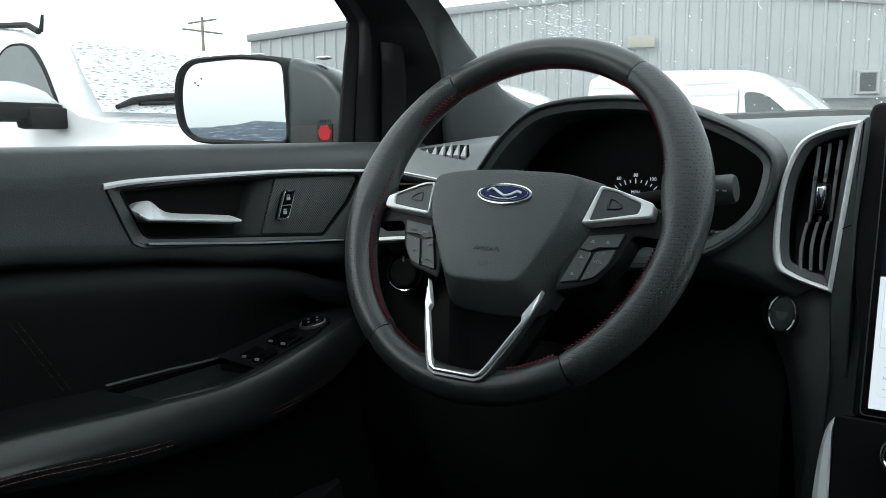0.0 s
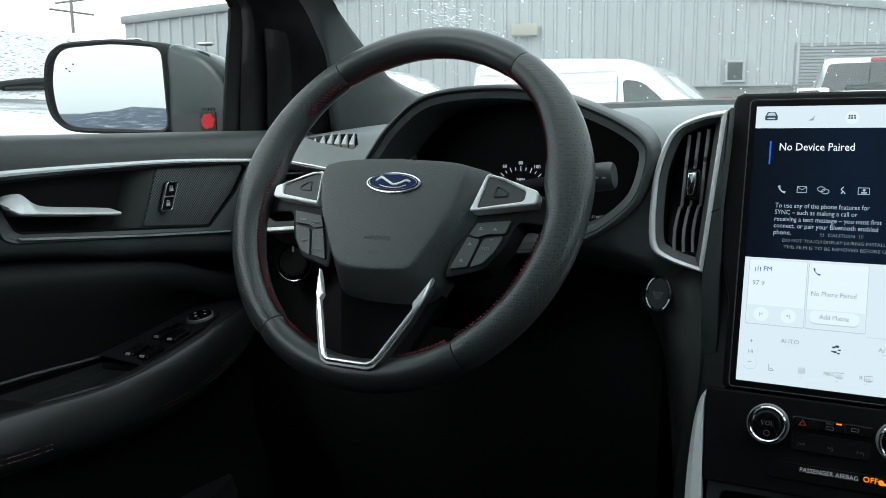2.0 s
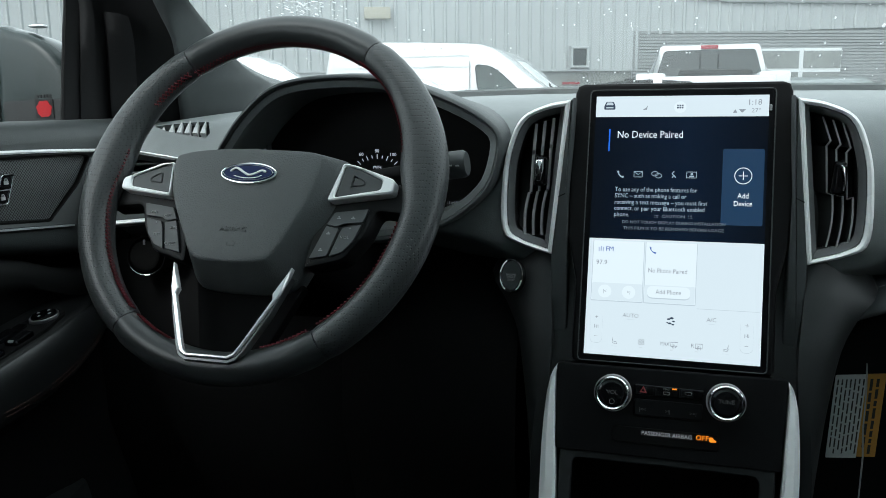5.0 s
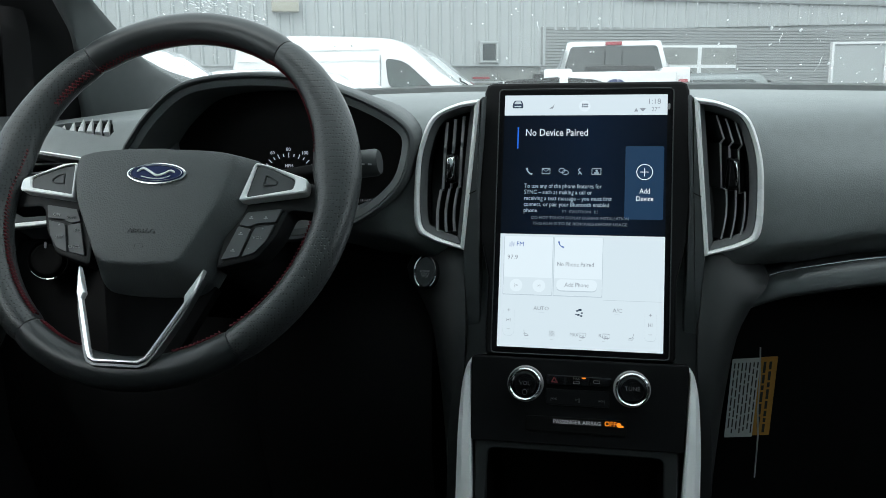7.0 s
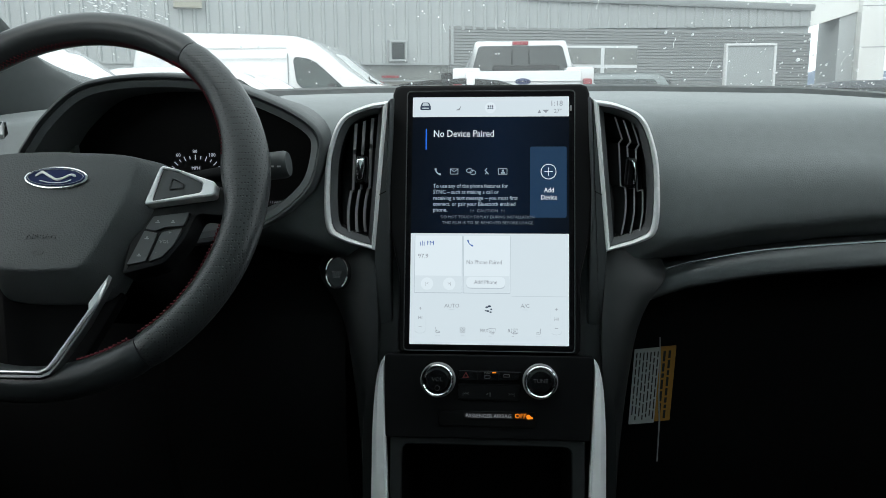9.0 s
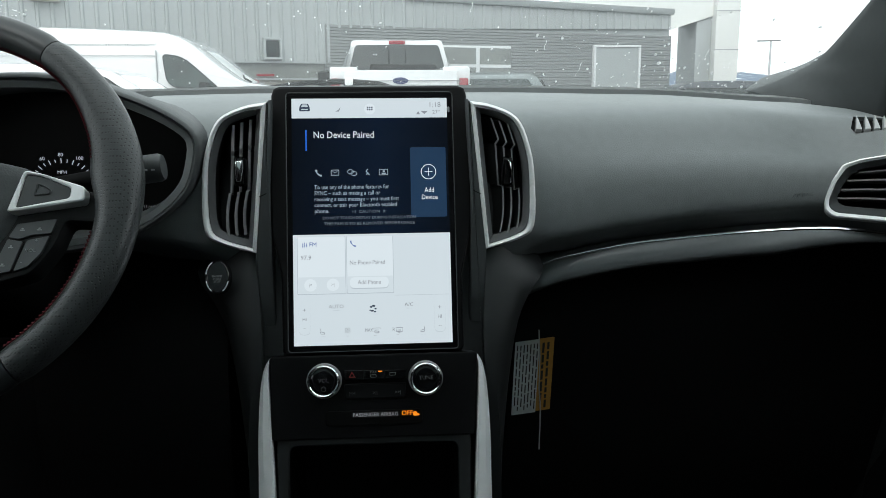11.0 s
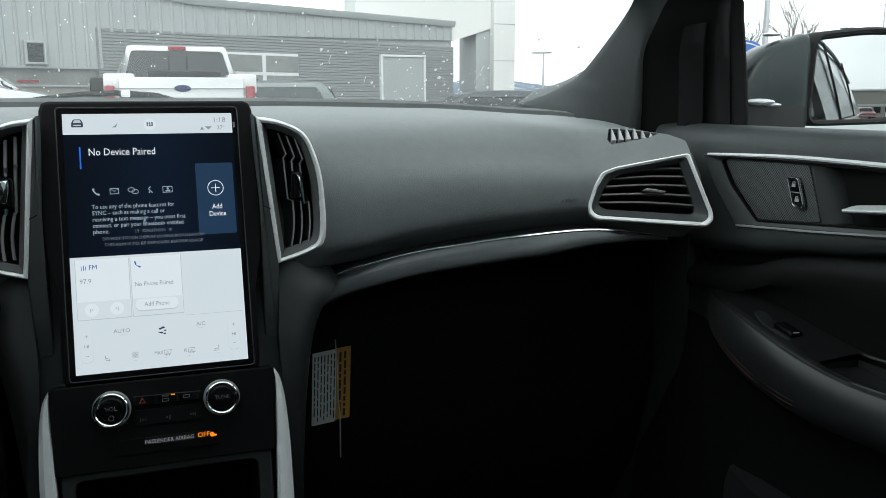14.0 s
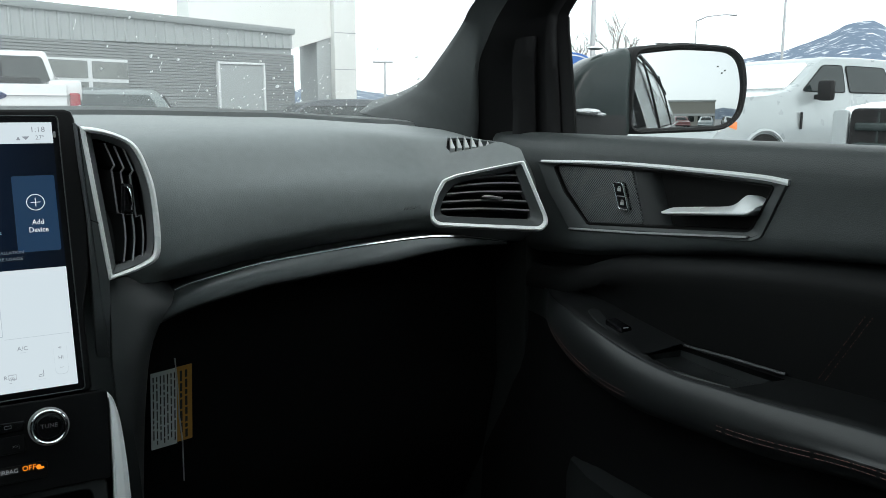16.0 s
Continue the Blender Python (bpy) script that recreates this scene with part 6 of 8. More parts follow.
def windscreen():
    bm = bmesh.new()
    grid(bm, [[windscreen_point(-0.72 + 1.44 * i / 24, j / 12) for i in range(25)] for j in range(13)])
    ob = part("windscreen", bm, WSGLASS, None)
    ob.visible_shadow = False
    tagged(ob, "dusty windscreen hazed by a pale film and spotted with water drops", "windscreen", kind="structure")
    drop = bpy.data.materials.new("water drop")
    drop.use_nodes = True
    dn = drop.node_tree
    dn.nodes.remove(dn.nodes["Principled BSDF"])
    dt, dg = dn.nodes.new("ShaderNodeBsdfTranslucent"), dn.nodes.new("ShaderNodeBsdfGlossy")
    dt.inputs[0].default_value, dg.inputs["Roughness"].default_value = (0.98, 0.99, 1, 1), 0.05
    dm = dn.nodes.new("ShaderNodeMixShader")
    dm.inputs[0].default_value = 0.25
    dn.links.new(dt.outputs[0], dm.inputs[1])
    dn.links.new(dg.outputs[0], dm.inputs[2])
    dn.links.new(dm.outputs[0], dn.nodes["Material Output"].inputs["Surface"])
    rng = random.Random(4)
    verts, faces = [], []
    ico = bmesh.new()
    bmesh.ops.create_icosphere(ico, subdivisions=1, radius=1)
    base_v = [v.co.copy() for v in ico.verts]
    base_f = [[v.index for v in f.verts] for f in ico.faces]
    ico.free()
    n = 0
    while n < 1150:
        x = rng.uniform(-0.62, 0.68)
        t = rng.uniform(0.01, 0.62)
        big, turn, el = 1.0, 0.0, rng.uniform(0.8, 2.4)
        pick = rng.random()
        if x > 0.25 and pick < 0.35:
            x, t = rng.gauss(0.47, 0.06), abs(rng.gauss(0.03, 0.05)) + 0.012
        elif pick < 0.40:
            # a splash, drawn out into short streaks
            x, t = rng.gauss(-0.505, 0.022), min(0.6, max(0.05, rng.gauss(0.33, 0.06)))
            big, turn, el = rng.uniform(0.5, 1.1), rng.uniform(0.6, 1.5), rng.uniform(1.0, 4.0)
        p = windscreen_point(x, t)
        e1 = (windscreen_point(x + 0.01, t) - p).normalized()
        e2 = (windscreen_point(x, t + 0.01) - p).normalized()
        nn = e1.cross(e2).normalized()
        f1, f2 = e1 * math.cos(turn) + e2 * math.sin(turn), e2 * math.cos(turn) - e1 * math.sin(turn)
        s = 0.00085 * big * math.exp(rng.gauss(0, 0.5))
        k = len(verts)
        for c in base_v:
            verts.append(p + f1 * c.x * s + f2 * c.y * s * el + nn * c.z * s * 0.45)
        faces += [[k + i for i in f] for f in base_f]
        n += 1
    for _ in range(11):
        # drip trails running down the glass
        x, t = rng.choice((rng.uniform(-0.25, 0.30), rng.uniform(-0.55, 0.55))), rng.uniform(0.10, 0.50)
        L = rng.uniform(0.02, 0.06)
        prev = None
        for q in range(9):
            f = q / 8
            p = windscreen_point(x + 0.0016 * math.sin(7 * f + t * 40) * f, t - L * f / 0.96)
            r = 0.00035 + (0.0009 if q == 8 else 0.0002 * math.sin(9 * f + x * 30) ** 2)
            e1 = (windscreen_point(x + 0.01, t) - p).normalized()
            ring = [len(verts), len(verts) + 1]
            verts += [p - e1 * r, p + e1 * r]
            if prev:
                faces.append([prev[0], prev[1], ring[1], ring[0]])
            prev = ring
    me = bpy.data.meshes.new("water_drops")
    me.from_pydata(verts, [], faces)
    me.shade_smooth()
    o = link("water_drops", me, drop, None)
    tagged(o, "scattered water drops on the windscreen", "water drops", kind="stuff")
    bm = bmesh.new()
    tube(bm, [windscreen_point(x, 0.015) + Vector((0, 0.01, -0.014)) for x in [-0.70 + 1.4 * i / 20 for i in range(21)]], 0.007, 8)
    tagged(part("windscreen_trim", bm, RUBBER, None), "black rubber edge below the windscreen", "trim", kind="structure")
    bm = bmesh.new()
    box(bm, -0.70, 0.70, 1.50, 1.62, 1.12, 1.20, bev=0.02)
    tagged(part("cowl_trim", bm, RUBBER, None), "black plastic cowl below the windscreen", "trim", kind="structure")
    w = thing("wiper", (-0.1, 1.55, 1.25), "black windscreen wiper parked at the foot of the glass", "wiper")
    bm = bmesh.new()
    tube(bm, [(-0.24, 1.50, 1.250), (-0.168, 1.50, 1.2635), (-0.112, 1.50, 1.2705), (-0.05, 1.50, 1.2722)], [0.003, 0.0035, 0.004, 0.005], 8)
    tube(bm, [(-0.05, 1.50, 1.2710), (-0.034, 1.50, 1.2700), (0.006, 1.50, 1.2675), (0.05, 1.50, 1.255)], [0.0055, 0.0062, 0.0055, 0.005], 8)
    part("blade_clip", slab(rect(-0.041, 1.2712, 0.014, 0.011, 0.003), 0, 0.004, fr((0, 1.497, 0), (1, 0, 0), (0, 0, 1)), 0.001), SATIN, w, "pale blade clip")
    part("arm", bm, RUBBER, w)


def even(pts, n):
    """The same outline in n even steps."""
    P = [Vector(p) for p in pts]
    P.append(P[0])
    L = [0.0]
    for a, b in zip(P, P[1:]):
        L.append(L[-1] + (b - a).length)
    out, k = [], 0
    for i in range(n):
        d = L[-1] * i / n
        while L[k + 1] < d:
            k += 1
        out.append(P[k].lerp(P[k + 1], (d - L[k]) / max(1e-9, L[k + 1] - L[k])))
    return out


def side_mirror(sx):
    root = thing("side_mirror", (sx * 0.95, 1.05, 1.22), "dark grey side mirror with wet housing" + (" and a red sticker" if sx < 0 else ""), "side mirror", "side mirrors")
    MM = Matrix(((sx, 0, 0, sx * 0.985), (0, 0, -1, 1.02), (0, 1, 0, 1.29), (0, 0, 0, 1)))  # local (outward, up, towards the cabin)
    o = rounded([(-0.110, -0.0705), (0.092, -0.0650), (0.124, -0.046), (0.133, 0.004), (0.124, 0.050), (0.100, 0.068), (0.00, 0.0725), (-0.105, 0.0640)], 0.016, 5)
    tilt = 0.35
    o = even([Vector((x * 0.794, y)) for x, y in o], 64)
    for _ in range(2):
        o = [(o[k - 1] + o[k] * 2 + o[(k + 1) % 64]) / 4 for k in range(64)]

    def lo(pts, s, z, cx=0.0, cy=0.0, yaw=True):
        return [(cx + (x - cx) * s, cy + (y - cy) * s, z + (x * tilt if yaw else 0)) for x, y in pts]
    bm = bmesh.new()
    rings(bm, [lo(inset(o, 0.0085), 1, -0.045), lo(inset(o, 0.0085), 1, -0.004), lo(inset(o, 0.0075), 1, 0.001), lo(inset(o, 0.004), 1, 0.003), lo(inset(o, 0.001), 1, -0.002), lo(o, 1, -0.010), lo(o, 1, -0.03), lo(o, 0.99, -0.034)], MM, False, False)
    part("rim", bm, RUBBER, root, "black mirror rim")
    bm = bmesh.new()
    secs = [lo(o, 0.995, -0.030), lo(o, 0.99, -0.06, -0.03, 0.0), lo(o, 0.93, -0.10, -0.04, -0.005), lo(o, 0.78, -0.14, -0.05, -0.01), lo(o, 0.5, -0.17, -0.05, -0.01), lo(o, 0.1, -0.18, -0.05, -0.01)]
    rings(bm, secs, MM, False, True)
    part("housing", bm, BODYDARK, root, "wet dark grey housing", angle=60)
    bm = bmesh.new()
    AIM = MIRROR_AIM[sx]
    g = even(inset(o, 0.0080), 96)
    rings(bm, [[(x * f, y * f, AIM[3] + x * f * AIM[0] - y * f * AIM[1] - f * f * (x * x + y * y) * AIM[2]) for x, y in g] for f in (1, 0.94, 0.88, 0.82, 0.76, 0.7, 0.64, 0.58, 0.52, 0.46, 0.4, 0.34, 0.28, 0.22, 0.16, 0.1, 0.04)], MM, False, True)
    part("mirror_glass", bm, MIRROR, root, "clear mirror glass", angle=80)
    # inboard cover and foot
    bm = bmesh.new()
    secs = []
    oc = [(p.x, p.y) for p in spline([Vector((x, y, 0)) for x, y in ((-0.080, -0.072), (-0.080, 0.0), (-0.080, 0.0600), (-0.108, 0.0570), (-0.136, 0.0500), (-0.162, 0.0360), (-0.184, 0.0150), (-0.200, -0.0100), (-0.211, -0.040), (-0.216, -0.073), (-0.150, -0.074))], 4, True)]
    for z, s in ((-0.028, 0.60), (-0.029, 0.85), (-0.031, 0.93), (-0.037, 0.98), (-0.050, 1.0), (-0.09, 0.95), (-0.13, 0.80), (-0.17, 0.45)):
        secs.append([(-0.12 + (x + 0.12) * s, -0.05 + (y + 0.05) * s, z) for x, y in oc])
    rings(bm, secs, MM, True, True)
    part("inner_cover", bm, BODYDARK, root, "dark grey inboard cover", angle=85)
    bm = bmesh.new()
    secs = [[(x, y, z) for x, y in rounded([(-0.112, -0.085), (-0.112, -0.040), (-0.24, -0.036), (-0.24, -0.085)], 0.006, 3)] for z in (-0.004, -0.008, -0.12)]
    rings(bm, secs, MM, True, True)
    part("foot", bm, FOOT, root, "black plastic mirror foot")
    for u, v, w, r in (((-0.190, -0.034, -0.004, 0.015), (-0.168, -0.038, -0.004, 0.009)) if sx > 0 else ()) + ((-0.02, 0.0715, -0.03, 0.008), (0.03, 0.0690, -0.035, 0.006), (-0.13, 0.062, -0.06, 0.009)):
        bm = bmesh.new()
        bmesh.ops.create_icosphere(bm, subdivisions=2, radius=r, matrix=MM @ Matrix.Translation((u, v, w)) @ Matrix.Diagonal((1.5, 0.32, 1.3, 1)))
        part("snow_lump", bm, SNOWLUMP, root, "melting snow lump")
    for k in range(3):
        a = [(0.060, 0.036), (0.068, 0.026), (0.074, 0.030)][k]
        u, v = a[0] * 0.8 + 0.012, a[1]
        zz = AIM[3] + 0.0005 + u * AIM[0] - v * AIM[1] - (u * u + v * v) * AIM[2]
        bm = slab(disc(u, v, 0.0012, 8), zz - 0.0012, zz + 0.0006, MM, 0.0002)
        part("blind_spot_dot", bm, RUBBER, root)
    if sx < 0:
        st = mat("red sticker", (0.36, 0.004, 0.008), 0.5, vary=0.1, spec=0.2)
        SMx = MM @ Matrix.Translation((-0.180, -0.050, -0.0035))
        d = part("sticker", slab(rect(0, 0, 0.0285, 0.0250, 0.0008), 0.0, 0.0008, SMx, 0.0002), RUBBER, root, "small black sticker with a red flame shape")
        part("sticker_flame", slab([Vector((0.0122 * (1 + 0.10 * math.sin(7 * a)) * math.cos(a), 0.0108 * (1 + 0.09 * math.cos(6 * a + 0.5)) * math.sin(a))) for a in [2 * math.pi * i / 30 for i in range(30)]], 0.0007, 0.0014, SMx, 0.0002), st, d, "red flame")
        bm = bmesh.new()
        for k in range(5):
            box(bm, -0.0125 + 0.0052 * k, -0.0090 + 0.0052 * k, 0.0142, 0.0185, 0, 0.0010, SMx)
        part("sticker_bars", bm, RUBBER, d)


MIRROR_AIM = {-1: (0.3142, 0.0013, 0.0, -0.003), 1: (0.4506, 0.0393, 0.357, -0.0115)}


def warning_tag():
    root = thing("warning_tag", (0.198, 1.035, 0.86), "white and orange printed warning tag hanging on a plastic tie", "tag")
    LM = Matrix(((0.99, 0.045, 0, 0.1935), (-0.06, 0.0, -1, 1.045), (0.13, 1.0, 0, 0.909), (0, 0, 0, 1)))  # a bent card, hanging askew
    paper = mat("white card", (0.66, 0.67, 0.67), 0.6, vary=0.08, stain=30)
    orange = mat("orange card", (0.55, 0.27, 0.05), 0.6, vary=0.08, stain=30)
    body = part("card", slab(rect(-0.011, 0, 0.030, 0.094, 0.001), -0.0006, 0.0004, LM, 0.0002), paper, root, "white printed card")
    part("orange_band", slab(rect(0.013, 0.001, 0.018, 0.093, 0.001), -0.0006, 0.0004, LM, 0.0002), orange, root, "orange printed band")
    rng = random.Random(3)
    ink = mat("black print", (0.03, 0.03, 0.03), 0.6, vary=0)
    for cols, hw, gap in (([-0.023 + 0.0041 * k for k in range(7)], 0.0007, 0.0022), ((0.009, 0.015), 0.0014, 0.0024)):
        for x in cols:
            y = 0.042
            while y > -0.037:
                L = rng.uniform(0.004, 0.013)
                bm = bmesh.new()
                box(bm, x - hw, x + hw, max(y - L, -0.042), y, 0.0004, 0.0006, LM)
                part("print_bar", bm, ink, body)
                y -= L + gap
    bm = bmesh.new()
    tube(bm, [(0.196, 1.033, 0.972), (0.197, 1.0305, 0.94), (0.197, 1.031, 0.90), (0.199, 1.031, 0.87), (0.198, 1.03, 0.82)], 0.0009, 6)
    part("tie", bm, mat("clear tie", (0.5, 0.5, 0.5), 0.3, vary=0), root, "pale plastic tie")


shell()
steering_wheel()
dashboard()
instrument_cluster()
touchscreen()
controls()
console()
door(-1, "driver_door", "soft black driver door panel with polished handle and window switches")
door(1, "passenger_door", "soft black passenger door panel with polished handle and stitched armrest")
pillar(-1, "windscreen_pillar")
pillar(1, "windscreen_pillar")
side_window(-1, "window_1")
side_window(1, "window_2")
windscreen()
side_mirror(-1)
side_mirror(1)
warning_tag()

# ---- outside ----
ASPHALT = mat("wet asphalt", (0.05, 0.05, 0.052), 0.45, grain=('noise', 90), bump=0.5, vary=0.3, stain=0.6)
WHITE = mat("white car paint", (0.54, 0.555, 0.56), 0.25, coat=0.8, vary=0.03)
SILVER = mat("pale silver car paint", (0.29, 0.32, 0.325), 0.3, metal=0.2, coat=0.8, vary=0.05)
CARGLASS = mat("dark car glass", (0.012, 0.018, 0.018), 0.08, vary=0.1, spec=0.35)
# Car glass with a greyer base: the sky's reflection is put into the colour.
GREYGLASS = mat("sky-lit car glass", (0.065, 0.078, 0.078), 0.12, vary=0.15, stain=6)
PALEGLASS = mat("snowed van windscreen", (0.84, 0.86, 0.86), 0.6, vary=0.15, stain=4)
VANGLASS = mat("green van glass", (0.020, 0.034, 0.032), 0.10, vary=0.7, stain=4, spec=0.35)
JOINT = mat("pale body joint", (0.42, 0.43, 0.44), 0.5, vary=0.05)
TYRE = RUBBER
REDLENS = mat("red tail lens", (0.22, 0.006, 0.014), 0.25, coat=0.2, vary=0.05)
RIBBED = mat("pale grey ribbed steel", (0.29, 0.31, 0.31), 0.5, vary=0.08, stain=0.8)
SIDING = mat("grey horizontal siding", (0.17, 0.18, 0.18), 0.55, vary=0.08, stain=0.8)
FASCIA = mat("grey steel fascia", (0.28, 0.30, 0.30), 0.5, vary=0.08)
CONCRETE = mat("pale wall panel", (0.60, 0.61, 0.59), 0.6, vary=0.08, stain=0.7)
BRICKBASE = mat("dark block base", (0.22, 0.21, 0.19), 0.8, vary=0.25, stain=3)
# Wood paled in its base for haze and glare through the windscreen.
WOODPOLE = mat("haze-paled weathered wood", (0.20, 0.18, 0.16), 0.8, vary=0.3)
STEEL = mat("galvanised steel", (0.4, 0.41, 0.42), 0.4, metal=0.7, vary=0.1)


def ground():
    bm = bmesh.new()
    n = 40
    rows = []
    for i in range(n + 1):
        r = 0.5 * (1.26 ** i)
        rows.append([Vector((r * math.cos(2 * math.pi * j / 48), r * math.sin(2 * math.pi * j / 48), 0)) for j in range(48)])
    rings(bm, rows[:37], ID, True, False)
    tagged(part("ground", bm, ASPHALT, None), "wet asphalt car park with slush", "ground", kind="structure")


# the workshop wall: a plan line with a low gabled parapet
A0, WU = Vector((6.2, 17.5, 0)), Vector((1, 0.4, 0)).normalized()
BW = Matrix(((WU.x, 0, WU.y, A0.x), (WU.y, 0, -WU.x, A0.y), (0, 1, 0, 0), (0, 0, 0, 1)))  # local (along, up, outwards)
WS = math.sqrt(1.16)


def al(x):
    return (x - 6.2) * WS


def workshop():
    root = thing("workshop", (-2, 14, 0), "long grey steel-clad workshop with ribbed walls and a garage window", "building")
    top = [(-11.33, 3.05), (-9.6, 3.23), (-7.5, 3.40), (-4.5, 3.62), (-2.0, 3.30), (0.6, 3.0), (6.2, 2.96)]

    def th(x):
        for (a, p), (b, q) in zip(top, top[1:]):
            if x <= b:
                return p + (q - p) * (x - a) / (b - a)
        return top[-1][1]
    # core wall with thickness
    bm = bmesh.new()
    slab([Vector((al(-11.33), 0)), Vector((al(6.2), 0))] + [Vector((al(x), z)) for x, z in reversed(top)], -6.0, -0.06, BW, 0.01, bm)
    part("wall", bm, FASCIA, root, "grey steel wall")
    # ribs of the upper cladding, one folded sheet each
    up = []
    x = -11.3
    k = 0
    while x < 6.15:
        w = 0.19
        z1 = th(x + w / 2) - 0.03
        z0 = 1.80 if x < -0.94 else (2.38 + 0.2 * (x + 0.94) / 7.1)
        if x < -0.94 - 8.5 and False:
            z0 = 0
        bm = bmesh.new()
        sec = [(0, 0.0), (0.125, 0.0), (0.138, 0.025), (0.168, 0.025), (0.19, 0.0), (0.19, -0.03), (0, -0.03)]
        rings(bm, [[(al(x) + a * WS, z, n) for a, n in sec] for z in (z0, z1)], BW, True, True)
        part("rib_panel", bm, RIBBED, root, smooth=False)
        x += w
        k += 1
    # parapet fascia
    for (a, p), (b, q) in zip(top, top[1:]):
        bm = bmesh.new()
        rings(bm, [[(al(x), z - 0.09, -0.02), (al(x), z - 0.09, 0.06), (al(x), z - 0.03, 0.09), (al(x), z + 0.03, 0.09), (al(x), z + 0.04, -0.05)] for x, z in ((a, p), (b, q))], BW, True, True)
        part("fascia", bm, FASCIA, root)
    # block base left of the siding
    bm = bmesh.new()
    box(bm, al(-11.3), al(-0.95), 0, 1.50, -0.05, 0.02, BW)
    part("base_wall", bm, BRICKBASE, root, "dark block base")
    bm = bmesh.new()
    box(bm, al(-2.9), al(-0.95), 1.5, 1.80, -0.06, -0.01, BW)
    part("base_window", bm, GARAGEGLASS, root, "long low window band")
    bm = bmesh.new()
    box(bm, al(-11.3), al(-2.9), 1.5, 1.80, -0.05, 0.02, BW)
    part("base_band", bm, FASCIA, root)
    for z in (1.5, 1.78):
        bm = bmesh.new()
        box(bm, al(-11.3), al(-0.95), z, z + 0.03, -0.02, 0.05, BW)
        part("ledge", bm, FASCIA, root)
    # horizontal siding
    z = 0.0
    while z < 2.42:
        bm = bmesh.new()
        rings(bm, [[(al(x), z, 0.0), (al(x), z + 0.006, 0.017), (al(x), z + 0.040, 0.014), (al(x), z + 0.052, 0.0)] for x in (-0.94, 6.2)], BW, True, True)
        part("siding_board", bm, SIDING, root, smooth=False)
        z += 0.052
    # garage window
    g = part("garage_window", slab([Vector(p) for p in ((al(0.35), 1.0), (al(2.50), 1.0), (al(2.50), 2.15), (al(0.35), 2.13))], 0.0, 0.06, BW, 0.01), WHITE, root, "white framed garage window")
    for ci in range(3):
        for ri in range(3):
            x0 = al(0.42) + ci * 0.76
            z0 = 1.05 + ri * 0.36
            bm = bmesh.new()
            box(bm, x0 + 0.03, x0 + 0.71, z0 + 0.03, z0 + 0.33, 0.05, 0.066, BW)
            part("pane", bm, GARAGEGLASS, g)
    d = part("door", slab([Vector(p) for p in ((al(4.35), 0), (al(5.36), 0), (al(5.36), 2.18), (al(4.35), 2.16))], 0.0, 0.06, BW, 0.01), FASCIA, root, "plain grey steel door")
    bm = bmesh.new()
    o = [Vector(p) for p in ((al(4.30), 0), (al(5.41), 0), (al(5.41), 2.23), (al(4.30), 2.21))]
    i = [Vector(p) for p in ((al(4.35), 0), (al(5.36), 0), (al(5.36), 2.18), (al(4.35), 2.16))]
    part("door_frame", hoop(o, i, 0.0, 0.09, BW, 0.01), WHITE, d)
    v = part("wall_vent", hoop([Vector(p) for p in ((al(-1.96), 1.83), (al(-1.66), 1.83), (al(-1.66), 2.19), (al(-1.96), 2.19))], [Vector(p) for p in ((al(-1.92), 1.87), (al(-1.70), 1.87), (al(-1.70), 2.15), (al(-1.92), 2.15))], 0.0, 0.10, BW, 0.01), FASCIA, root, "square wall vent")
    bm = bmesh.new()
    box(bm, al(-1.92), al(-1.70), 1.87, 2.15, 0.02, 0.045, BW)
    part("vent_core", bm, CARGLASS, v)
    for q in range(5):
        bm = bmesh.new()
        box(bm, al(-1.92), al(-1.70), 1.89 + 0.052 * q, 1.90 + 0.052 * q, 0.045, 0.06, BW)
        part("vent_blade", bm, CARGLASS, v)
    lamp = mat("yellowed lamp lens", (0.28, 0.27, 0.22), 0.4, vary=0.1)
    bm = bmesh.new()
    box(bm, al(-5.16), al(-4.76), 2.63, 2.82, 0.0, 0.16, BW, bev=0.02)
    part("wall_lamp", bm, lamp, root, "yellowed wall-mounted lamp")
    bm = bmesh.new()
    box(bm, al(-2.08), al(-1.80), 1.56, 1.60, 0.03, 0.06, BW)
    part("red_tool", bm, REDLENS, root)


GARAGEGLASS = mat("workshop window glass", (0.16, 0.17, 0.16), 0.08, vary=0.5, stain=1.2)


def portal():
    root = thing("entrance_portal", (8.2, 20, 0), "tall pale panelled entrance portal beside the workshop", "portal")
    bm = bmesh.new()
    box(bm, 7.62, 7.998, 19.75, 21.0, 0, 3.1, bev=0.01)
    part("pillar_side", bm, FASCIA, root)
    bm = bmesh.new()
    box(bm, 8.0, 8.58, 19.5, 21.0, 0, 8.0, bev=0.01)
    part("pillar", bm, CONCRETE, root)
    bm = bmesh.new()
    secs = [[Vector((x, y, z)) for y, z in ((19.7, zb), (20.9, zb), (20.9, 8.0), (19.7, 8.0))] for x, zb in ((4.5, 1.95), (7.995, 3.06))]
    rings(bm, secs, ID, True, True)
    part("beam", bm, CONCRETE, root)
    for z in (1.35, 2.25, 3.15, 4.05):
        bm = bmesh.new()
        box(bm, 7.995, 8.585, 19.492, 19.50, z, z + 0.02)
        part("panel_joint", bm, FASCIA, root)


